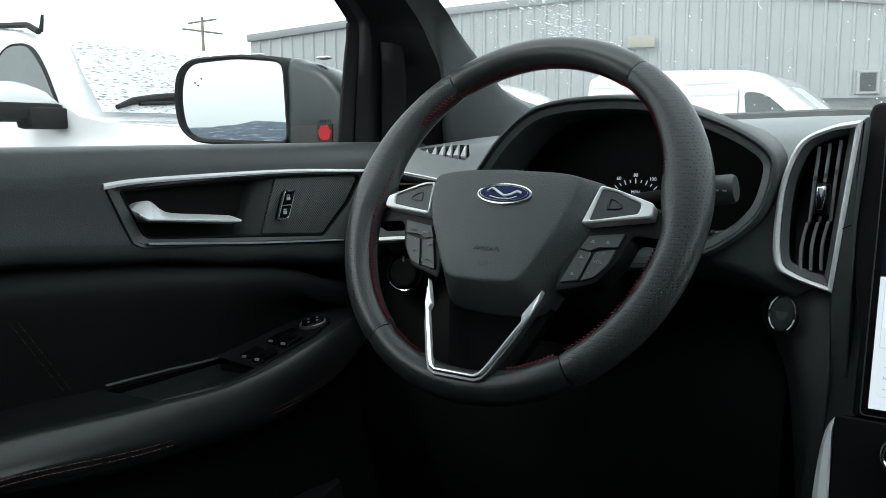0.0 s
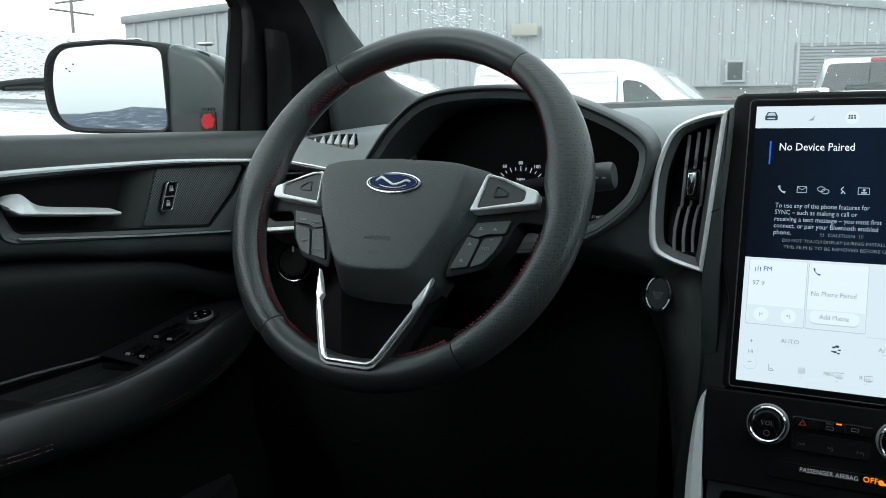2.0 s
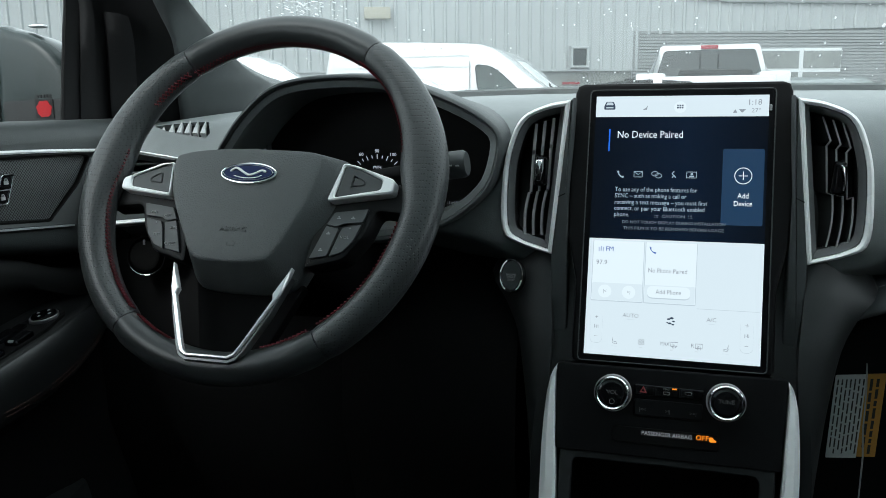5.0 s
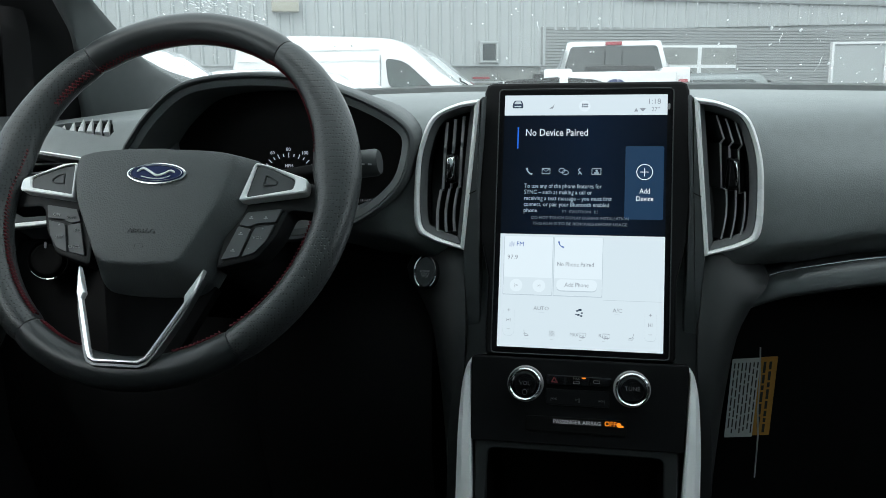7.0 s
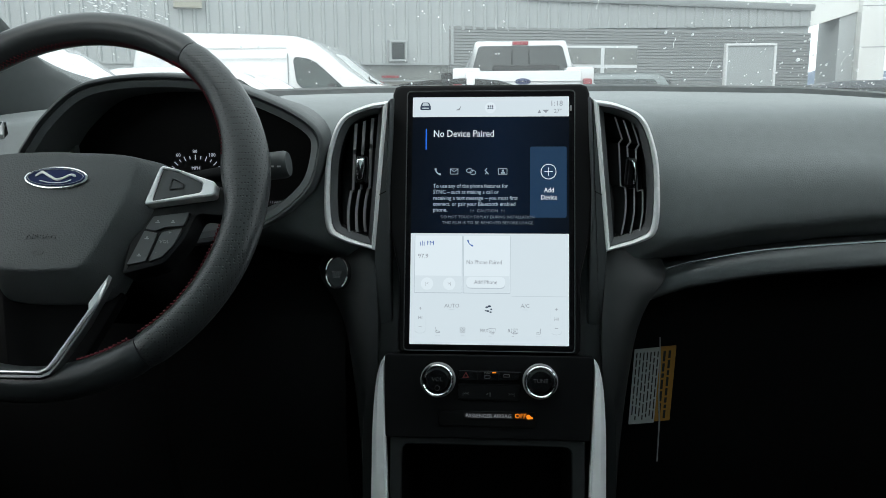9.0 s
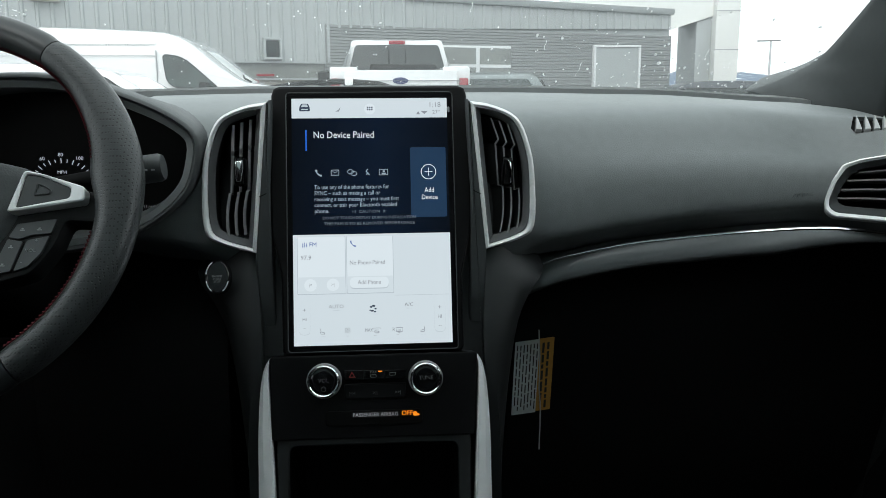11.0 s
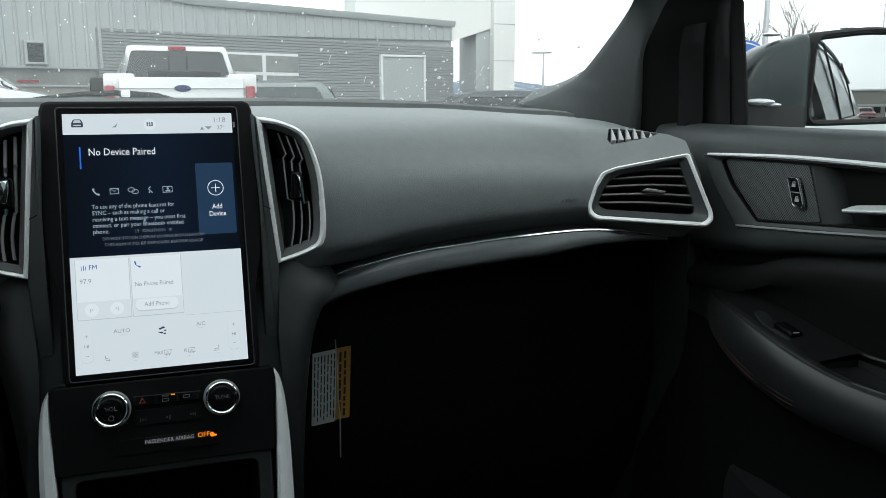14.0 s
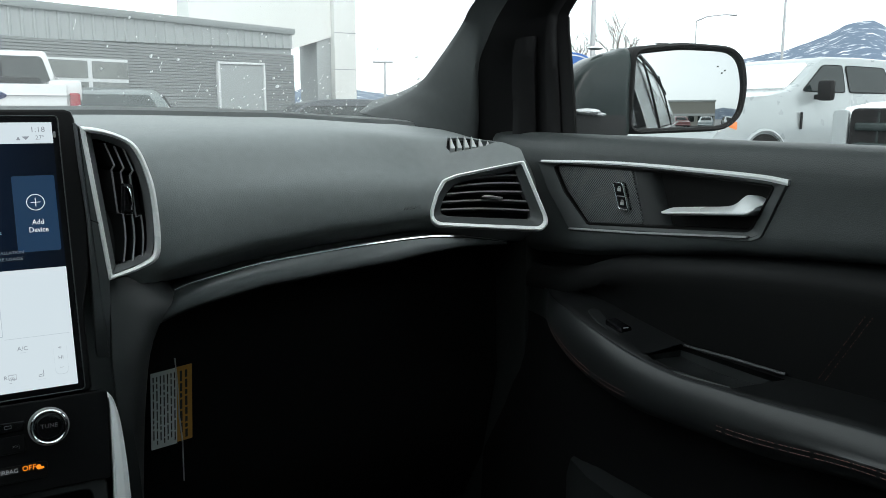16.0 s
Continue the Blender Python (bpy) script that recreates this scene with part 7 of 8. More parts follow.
def wheel(parent, M, r=0.38, w=0.24):
    ty = part("wheel", loft([[M @ Vector((rr * math.cos(a), y, rr * math.sin(a))) for a in [2 * math.pi * i / 28 for i in range(28)]] for rr, y in ((r * 0.62, -w / 2), (r * 0.94, -w / 2), (r, -w * 0.35), (r, w * 0.35), (r * 0.94, w / 2), (r * 0.62, w / 2))]), TYRE, parent, "black tyre on an alloy rim")
    part("rim", loft([[M @ Vector((rr * math.cos(a), y, rr * math.sin(a))) for a in [2 * math.pi * i / 20 for i in range(20)]] for rr, y in ((r * 0.63, -w * 0.3), (r * 0.63, w * 0.4), (r * 0.58, w * 0.44), (r * 0.2, w * 0.36), (r * 0.15, w * 0.42))]), STEEL, ty)


def vehicle(name, label, M, paint, prof, width, glass_quads, wheels, group="", tumble=0.12, roofsnow=None, extra=None):
    """A vehicle: side profile (x along, z up, inset of the side at that height), nose towards +x, in the pose M."""
    root = thing(name, M.translation, label, "vehicle", group)
    hw = width / 2
    P = spline([Vector((x, 0, z)) for x, z in prof], 3, True)
    zs = [p.z for p in P]
    zb, zt = min(zs), max(zs)

    def side(z):
        t = max(0, (z - 0.95) / max(0.1, zt - 0.95))
        return hw - tumble * t ** 1.3
    cx = sum(p.x for p in P) / len(P)
    cz = sum(p.z for p in P) / len(P)

    def ring(f, k):
        return [M @ Vector((cx + (p.x - cx) * k, f * (side(p.z) if k == 1 else side(p.z) - 0.0) - (0.0), cz + (p.z - cz) * k)) for p in P]
    secs = []
    for f, k in ((-1.0, 0.93), (-0.985, 0.975), (-0.93, 1.0), (-0.5, 1.0), (0, 1.0), (0.5, 1.0), (0.93, 1.0), (0.985, 0.975), (1.0, 0.93)):
        secs.append([M @ Vector((cx + (p.x - cx) * k, f * side(p.z), cz + (p.z - cz) * k)) for p in P])
    part("body", loft(secs), paint, root, angle=40)
    for nm, quad, m in glass_quads:
        bm = bmesh.new()
        q = [Vector(p) for p in quad]
        c = sum(q, Vector()) / len(q)
        nrm = (q[1] - q[0]).cross(q[2] - q[0]).normalized()
        # rounded pane, slightly proud
        u = (q[1] - q[0]).normalized()
        v = nrm.cross(u)
        F = fr(c, u, v)
        pts = rounded([((p - c).dot(u), (p - c).dot(v)) for p in q], 0.06, 4)
        slab(pts, -0.03, 0.006, M @ F, 0.003, bm)
        pane = part(nm, bm, m, root, smooth=False)
        if nm == "side_window":
            part("window_seal", hoop(inset(pts, -0.012), inset(pts, -0.001), -0.03, 0.008, M @ F, 0.003), RUBBER, pane)
    for x, y, r in wheels:
        wheel(root, M @ Matrix.Translation((x, y, r)) @ Matrix.Rotation(0 if y > 0 else math.pi, 4, 'Z'), r)
    return root


def place(x, y, heading, z=0.0):
    """Heading: degrees of the nose from +x, anticlockwise."""
    return Matrix.Translation((x, y, z)) @ Matrix.Rotation(radians(heading), 4, 'Z')


def wrap_glass(name, M, line, half0, half1, material, parent, lift=0.006, bow=1.0):
    """A pane that follows the body's own line (x, z), from the foot to the top."""
    bm = bmesh.new()
    P = spline([Vector((x, 0, z)) for x, z in line], 3)
    secs = []
    for i, p in enumerate(P):
        t = i / (len(P) - 1)
        d = (P[min(i + 1, len(P) - 1)] - P[max(i - 1, 0)]).normalized()
        n = Vector((d.z, 0, -d.x))
        h = half0 + (half1 - half0) * t
        secs.append([M @ (p + n * (lift - 0.02 * bow * (f ** 4)) + Vector((-0.05 * bow * f * f, h * f, 0))) for f in (-1, -0.8, -0.5, 0, 0.5, 0.8, 1)])
    grid(bm, secs)
    bmesh.ops.solidify(bm, geom=bm.faces[:], thickness=0.01)
    return part(name, bm, material, parent, angle=60)


def van():
    M = place(-3.20, 11.98, 0)
    prof = [(2.52, 0.45), (2.58, 0.75), (2.48, 1.05), (2.20, 1.26), (1.80, 1.365), (1.44, 1.425), (1.26, 1.525), (1.06, 1.68), (0.86, 1.845), (0.68, 1.97), (0.50, 2.035), (0.25, 2.065), (-0.70, 2.105), (-1.45, 2.115), (-1.68, 2.06), (-1.78, 1.85), (-1.80, 0.5), (0, 0.40)]
    root = vehicle("delivery_van", "white panel van with snow on its bonnet", M, WHITE, prof, 2.06, [
        ("side_window", [(1.12, -0.995, 1.33), (0.56, -0.995, 1.355), (0.47, -0.990, 1.44), (0.43, -0.965, 1.765), (0.64, -0.965, 1.735), (0.78, -0.972, 1.64)], VANGLASS)],
        [(1.75, -0.9, 0.36), (1.75, 0.9, 0.36), (-1.15, -0.9, 0.36), (-1.15, 0.9, 0.36)], tumble=0.10)
    wrap_glass("windscreen", M, [(1.42, 1.435), (1.26, 1.535), (1.06, 1.69), (0.88, 1.835)], 0.82, 0.74, PALEGLASS, root)
    bm = bmesh.new()
    tube(bm, [M @ Vector(p) for p in ((1.48, -0.62, 1.425), (1.36, -0.45, 1.475), (1.30, -0.15, 1.52))], 0.012, 6)
    part("wiper", bm, RUBBER, root)
    bm = bmesh.new()
    box(bm, 0.725, 0.745, -1.002, -0.985, 1.35, 1.70, M)
    part("quarter_post", bm, RUBBER, root, "black bar across the door window")
    bm = bmesh.new()
    box(bm, 0.90, 1.02, -1.20, -0.99, 1.30, 1.42, M, bev=0.04)
    part("door_mirror", bm, RUBBER, root, "black door mirror")
    for x, z0, z1 in ((0.345, 0.6, 2.02), (1.20, 0.6, 1.30), (-0.75, 0.6, 1.98)):
        bm = bmesh.new()
        box(bm, x - 0.004, x + 0.004, -1.014, -0.97, z0, z1 if z1 < 1.5 else 1.82, M)
        part("door_joint", bm, JOINT, root)
    for z, y in ((1.90, -0.972), (1.76, -0.994)):
        bm = bmesh.new()
        tube(bm, [M @ Vector((x, y, z)) for x in (-1.7, -0.8, 0.33)], 0.006, 6)
        part("pressed_crease", bm, WHITE, root)


def pickup_rear():
    M = place(0.26, 13.6, 90)
    prof = [(2.9, 0.5), (2.95, 0.95), (2.80, 1.18), (1.35, 1.28), (0.75, 1.88), (0.35, 2.07), (-0.75, 2.06), (-1.0, 1.98), (-1.15, 1.46), (-1.25, 1.42), (-2.85, 1.42), (-2.92, 1.34), (-2.93, 0.60), (-2.6, 0.5)]
    root = vehicle("pickup_truck", "white pickup truck seen from behind with red tail lamps", M, WHITE, prof, 1.80, [
        ("rear_window", [(-1.19, 0.75, 1.46), (-1.19, -0.75, 1.46), (-1.02, -0.62, 1.975), (-1.02, 0.62, 1.975)], CARGLASS)],
        [(1.9, -0.76, 0.4), (1.9, 0.76, 0.4), (-1.8, -0.76, 0.4), (-1.8, 0.76, 0.4)], tumble=0.22)
    for y in (-0.82, 0.82):
        bm = bmesh.new()
        box(bm, -2.97, -2.85, y - 0.050, y + 0.070, 1.10, 1.455, M, bev=0.03)
        part("tail_lamp", bm, REDLENS, root, "red tail lamp")
        bm = bmesh.new()
        box(bm, 0.55, 0.68, y * 1.46 - 0.11, y * 1.46 + 0.11, 1.34, 1.64, M, bev=0.05)
        part("door_mirror", bm, RUBBER, root, "black door mirror")
        bm = bmesh.new()
        box(bm, -2.9, -1.2, min(y * 0.66, y * 1.10), max(y * 0.66, y * 1.10), 1.36, 1.60, M, bev=0.04)
        part("bed_side", bm, WHITE, root)
    bm = bmesh.new()
    box(bm, -2.96, -2.88, -0.73, 0.73, 0.72, 1.555, M, bev=0.03)
    tg = part("tailgate", bm, WHITE, root, "white tailgate")
    TG = M @ fr((-2.965, 0, 1.42), (0, -1, 0), (0, 0, 1))
    part("oval_badge", slab(disc(0, 0.0, 0.10, 28, 0.042), -0.01, 0.012, TG, 0.004), BLUEBADGE, tg)
    bm = bmesh.new()
    box(bm, -1.03, -0.93, -0.12, 0.12, 1.985, 2.04, M, bev=0.01)
    part("brake_lamp", bm, REDLENS, root, "red high brake lamp")
    bm = bmesh.new()
    box(bm, -2.2, -1.9, -0.52, 0.40, 1.30, 1.66, M, bev=0.05)
    part("bed_bin", bm, RUBBER, root, "black bin in the bed")
    for y in (-0.62, 0.62):
        bm = bmesh.new()
        box(bm, -1.215, -1.19, y * 0.2 - 0.012, y * 0.2 + 0.012, 1.47, 1.90, M, bev=0.004)
        part("window_bar", bm, RUBBER, root)


def small_car(name, label, M, paint, snow=False):
    prof = [(2.2, 0.45), (2.25, 0.70), (2.05, 0.92), (1.05, 1.05), (0.35, 1.50), (-0.4, 1.58), (-1.35, 1.52), (-2.0, 1.08), (-2.2, 0.95), (-2.22, 0.5)]
    root = vehicle(name, label, M, paint, prof, 1.82, [
        ("windscreen", [(0.98, -0.66, 1.11), (0.98, 0.66, 1.11), (0.42, 0.56, 1.46), (0.42, -0.56, 1.46)], SNOWGLASS if snow else CARGLASS),
        ("rear_window", [(-1.92, 0.60, 1.14), (-1.92, -0.60, 1.14), (-1.46, -0.52, 1.46), (-1.46, 0.52, 1.46)], CARGLASS),
        ("side_window", [(0.85, -0.885, 1.06), (-1.5, -0.885, 1.06), (-1.15, -0.80, 1.44), (0.32, -0.80, 1.44)][::-1], CARGLASS),
        ("side_window", [(0.85, 0.885, 1.06), (-1.5, 0.885, 1.06), (-1.15, 0.80, 1.44), (0.32, 0.80, 1.44)], CARGLASS)],
        [(1.4, -0.78, 0.33), (1.4, 0.78, 0.33), (-1.35, -0.78, 0.33), (-1.35, 0.78, 0.33)], tumble=0.22)
    return root


def snowy_glass():
    """Dark glass mostly covered by thin melting snow."""
    m = mat("snowed glass", (0.8, 0.81, 0.82), 0.6, vary=0, grain=('noise', 30), bump=0.6)
    nt = m.node_tree
    b = nt.nodes["Principled BSDF"]
    geo = nt.nodes.new("ShaderNodeNewGeometry")
    mp = nt.nodes.new("ShaderNodeMapping")
    mp.inputs["Scale"].default_value = (1, 1, 4.5)
    n = nt.nodes.new("ShaderNodeTexNoise")
    n.inputs["Scale"].default_value = 26
    n.inputs["Detail"].default_value = 4
    nt.links.new(geo.outputs["Position"], mp.inputs[0])
    nt.links.new(mp.outputs[0], n.inputs["Vector"])
    r = nt.nodes.new("ShaderNodeValToRGB")
    r.color_ramp.elements[0].position, r.color_ramp.elements[1].position = 0.34, 0.45
    r.color_ramp.elements[0].color, r.color_ramp.elements[1].color = (0.26, 0.28, 0.28, 1), (0.87, 0.88, 0.89, 1)
    nt.links.new(n.outputs[0], r.inputs[0])
    nt.links.new(r.outputs[0], b.inputs["Base Color"])
    return m


SNOWGLASS = snowy_glass()


def suv_left():
    M = place(-4.75, 3.35, 4)
    prof = [(2.6, 0.5), (2.66, 0.85), (2.45, 1.12), (1.70, 1.27), (0.90, 1.355), (0.62, 1.57), (0.34, 1.775), (0.02, 1.86), (-0.8, 1.87), (-1.9, 1.83), (-2.3, 1.2), (-2.35, 0.5)]
    root = vehicle("white_suv", "white sport utility vehicle with a snow-covered windscreen", M, WHITE, prof, 1.95, [
        ("side_window", [(-0.03, -0.908, 1.385), (0.69, -0.905, 1.40), (0.52, -0.857, 1.60), (0.42, -0.836, 1.69), (0.34, -0.826, 1.740), (0.20, -0.825, 1.745), (0.13, -0.830, 1.715), (0.03, -0.869, 1.55)], GREYGLASS),
        ("side_window", [(-0.12, -0.905, 1.37), (-1.4, -0.905, 1.36), (-1.3, -0.825, 1.70), (0.06, -0.818, 1.735)][::-1], GREYGLASS)],
        [(1.7, -0.82, 0.38), (1.7, 0.82, 0.38), (-1.4, -0.82, 0.38), (-1.4, 0.82, 0.38)], tumble=0.20)
    wrap_glass("windscreen", M, [(0.92, 1.365), (0.62, 1.58), (0.35, 1.775)], 0.82, 0.585, SNOWGLASS, root, 0.012, 0.0)
    bm = bmesh.new()
    box(bm, 0.42, 0.74, -1.26, -0.90, 1.330, 1.420, M, bev=0.03)
    box(bm, 0.62, 0.76, -1.10, -0.88, 1.290, 1.40, M, bev=0.03)
    mr = part("door_mirror", bm, RUBBER, root, "black door mirror topped with snow")
    bm = bmesh.new()
    secs = []
    for x, h in ((0.40, 0.02), (0.43, 0.075), (0.50, 0.105), (0.60, 0.110), (0.68, 0.080), (0.72, 0.02)):
        secs.append([M @ Vector((x, -1.09 + 0.17 * math.cos(a), 1.418 + h * max(0.0, math.sin(a)) ** 0.7)) for a in [math.pi * i / 10 for i in range(11)]])
    rings(bm, secs, ID, True, True)
    part("mirror_cap", bm, WHITE, mr, "white cap under snow", angle=60)
    bm = bmesh.new()
    tube(bm, [M @ Vector(p) for p in ((0.917, -0.724, 1.402), (0.868, -0.587, 1.438), (0.834, -0.397, 1.463), (0.810, -0.173, 1.481), (0.80, 0.2, 1.49))], [0.012, 0.020, 0.022, 0.022, 0.018], 8)
    tube(bm, [M @ Vector(p) for p in ((0.875, -0.55, 1.425), (0.860, -0.30, 1.440), (0.848, 0.0, 1.450), (0.848, 0.3, 1.450))], 0.012, 6)
    part("wiper", bm, RUBBER, root)
    for y, d in ((-0.72, 0.0), (0.72, 0.30)):
        bm = bmesh.new()
        tube(bm, [M @ Vector(p) for p in ((0.30 - d, y, 1.825), (0.20 - d, y, 1.868 - 0.1 * d), (-0.1 - d, y, 1.885 - 0.1 * d), (-1.6, y, 1.87), (-1.65, y, 1.80))], 0.018, 6)
        part("roof_rail", bm, RUBBER, root)
    bm = bmesh.new()
    tube(bm, [M @ Vector(p) for p in ((-0.33, -0.30, 1.86), (-0.30, -0.30, 1.95), (-0.284, -0.30, 2.015))], [0.022, 0.014, 0.010], 6)
    part("aerial", bm, RUBBER, root)


def pickup_right():
    M = place(12.63, 9.55, 178)
    prof = [(2.9, 0.5), (2.98, 0.95), (2.85, 1.38), (1.42, 1.55), (0.62, 2.03), (0.25, 2.11), (-1.2, 2.10), (-1.5, 1.99), (-1.65, 1.53), (-2.9, 1.48), (-2.95, 0.6)]
    root = vehicle("pickup_truck", "pale silver crew-cab pickup with snow on its windscreen", M, SILVER, prof, 2.03, [
        ("windscreen", [(1.34, -0.80, 1.60), (1.34, 0.80, 1.60), (0.68, 0.68, 2.015), (0.68, -0.68, 2.015)], SNOWGLASS),
        ("side_window", [(1.06, 0.940, 1.56), (0.04, 0.940, 1.54), (0.06, 0.855, 1.97), (0.52, 0.855, 1.97)], CARGLASS),
        ("side_window", [(-0.08, 0.940, 1.54), (-1.18, 0.940, 1.54), (-1.02, 0.860, 1.95), (-0.04, 0.855, 1.97)], CARGLASS)],
        [(1.95, 0.87, 0.42), (1.95, -0.87, 0.42), (-1.85, 0.87, 0.42), (-1.85, -0.87, 0.42)], tumble=0.20)
    bm = bmesh.new()
    box(bm, 0.72, 0.84, 1.02, 1.28, 1.40, 1.72, M, bev=0.05)
    mr = part("door_mirror", bm, RUBBER, root, "black towing mirror")
    bm = bmesh.new()
    box(bm, 0.74, 0.82, 0.95, 1.06, 1.42, 1.50, M, bev=0.02)
    part("mirror_arm", bm, RUBBER, mr)
    amber = mat("amber lens", (0.7, 0.18, 0.03), 0.2, coat=0.5, vary=0.1)
    bm = bmesh.new()
    box(bm, 2.72, 2.95, 0.90, 1.005, 0.86, 1.10, M, bev=0.03)
    part("head_lamp", bm, WHITE, root)
    bm = bmesh.new()
    box(bm, 2.55, 2.74, 0.96, 1.012, 0.88, 1.08, M, bev=0.02)
    part("side_marker", bm, amber, root, "amber side marker")
    bm = bmesh.new()
    tube(bm, [M @ Vector((1.95 + 0.52 * math.cos(a), 1.005, 0.42 + 0.52 * math.sin(a))) for a in [math.pi * i / 16 for i in range(17)]], 0.035, 6)
    part("wheel_arch", bm, SILVER, root)
    bm = bmesh.new()
    slab([Vector((1.95 + 0.47 * math.cos(a), 0.42 + 0.47 * math.sin(a))) for a in [math.pi * i / 16 for i in range(17)]], 0, 0.012, M @ Matrix(((1, 0, 0, 0), (0, 0, 1, 1.005), (0, 1, 0, 0), (0, 0, 0, 1))), 0.002, bm)
    part("arch_well", bm, RUBBER, root)
    bm = bmesh.new()
    box(bm, 1.12, 1.16, 1.0, 1.02, 0.95, 1.22, M)
    part("fender_vent", bm, RUBBER, root)


def pickup_grille():
    M = place(9.15, 3.95, 190)
    prof = [(2.6, 0.5), (2.66, 0.95), (2.60, 1.28), (1.2, 1.40), (0.5, 1.9), (-0.8, 1.95), (-1.2, 1.4), (-2.8, 1.4), (-2.85, 0.6)]
    root = vehicle("pickup_truck", "white pickup with a dark barred grille and snowy bonnet", M, WHITE, prof, 2.03, [
        ("windscreen", [(1.12, -0.80, 1.45), (1.12, 0.80, 1.45), (0.55, 0.68, 1.86), (0.55, -0.68, 1.86)], SNOWGLASS)],
        [(1.7, 0.87, 0.42), (1.7, -0.87, 0.42), (-1.8, 0.87, 0.42), (-1.8, -0.87, 0.42)], tumble=0.20)
    GMx = M @ fr((2.735, 0, 1.04), (0, 1, 0), (-0.03, 0, 1))
    g = part("grille", slab(rect(0, 0, 1.66, 0.46, 0.06), -0.03, 0.03, GMx, 0.02), RUBBER, root, "black grille with two heavy bars")
    for yy in (-0.08, 0.08):
        part("grille_bar", slab(rect(0, yy, 1.56, 0.07, 0.02), 0.0, 0.06, GMx, 0.02), BODYDARK, g)
    for k in range(9):
        part("grille_blade", slab(rect(-0.6 + 0.15 * k, 0, 0.02, 0.40, 0.005), 0.0, 0.04, GMx, 0.005), BODYDARK, g)
    for y in (-0.86, 0.86):
        part("head_lamp", slab(rect(y * 1.06, 0.02, 0.13, 0.40, 0.04), -0.02, 0.02, GMx, 0.01), SILVER, root)


def poles():
    def polar(az, d):
        return Vector((d * math.sin(radians(az)), d * math.cos(radians(az)), 0))
    p = polar(-50.48, 62)
    root = thing("utility_pole", p, "weathered wooden utility pole with two crossarms, paled for haze", "utility pole")
    bm = bmesh.new()
    tube(bm, [p, p + Vector((0, 0, 9.9))], [0.13, 0.10], 10)
    part("post", bm, WOODPOLE, root)
    side = Vector((math.cos(radians(50.48)), math.sin(radians(50.48)), 0))
    for z, L, tilt in ((9.6, 1.3, 0.35), (8.9, 1.8, -0.28)):
        bm = bmesh.new()
        tube(bm, [p + side * -L / 1.3 + Vector((0, 0, z - tilt / 2)), p + side * L / 1.3 + Vector((0, 0, z + tilt / 2))], 0.07, 6)
        part("crossarm", bm, WOODPOLE, root)
    for az, d, h, arm, nm in ((51.9, 36, 12, 0, "flag_pole"), (39.9, 30, 9, 0, "flag_pole"), (46.60, 60, 7.25, 2.6, "street_lamp"), (25.75, 70, 5.25, 0, "street_lamp")):
        p = polar(az, d)
        root = thing(nm, p, "tall slim galvanised steel pole" if nm == "flag_pole" else "galvanised street lamp with an arm", nm.replace("_", " "))
        thin = 0.45 if arm else (1.7 if d == 30 else 0.75)
        bm = bmesh.new()
        tube(bm, [p, p + Vector((0, 0, h))], [0.10 * d / 45 * thin, 0.06 * d / 45 * thin], 8)
        part("post", bm, STEEL, root)
        sd = Vector((math.cos(radians(az)), -math.sin(radians(az)), 0))
        if arm:
            bm = bmesh.new()
            tube(bm, [p + Vector((0, 0, h)), p + sd * 0.7 + Vector((0, 0, h + 0.28)), p + sd * (arm - 0.7) + Vector((0, 0, h + 0.38)), p + sd * arm + Vector((0, 0, h + 0.30))], [0.05, 0.045, 0.04, 0.08], 8)
            part("arm", bm, STEEL, root)
        elif nm == "street_lamp":
            bm = bmesh.new()
            tube(bm, [p + sd * -1.0 + Vector((0, 0, h)), p + sd * 0.7 + Vector((0, 0, h))], [0.10, 0.10], 8)
            part("twin_head", bm, STEEL, root)


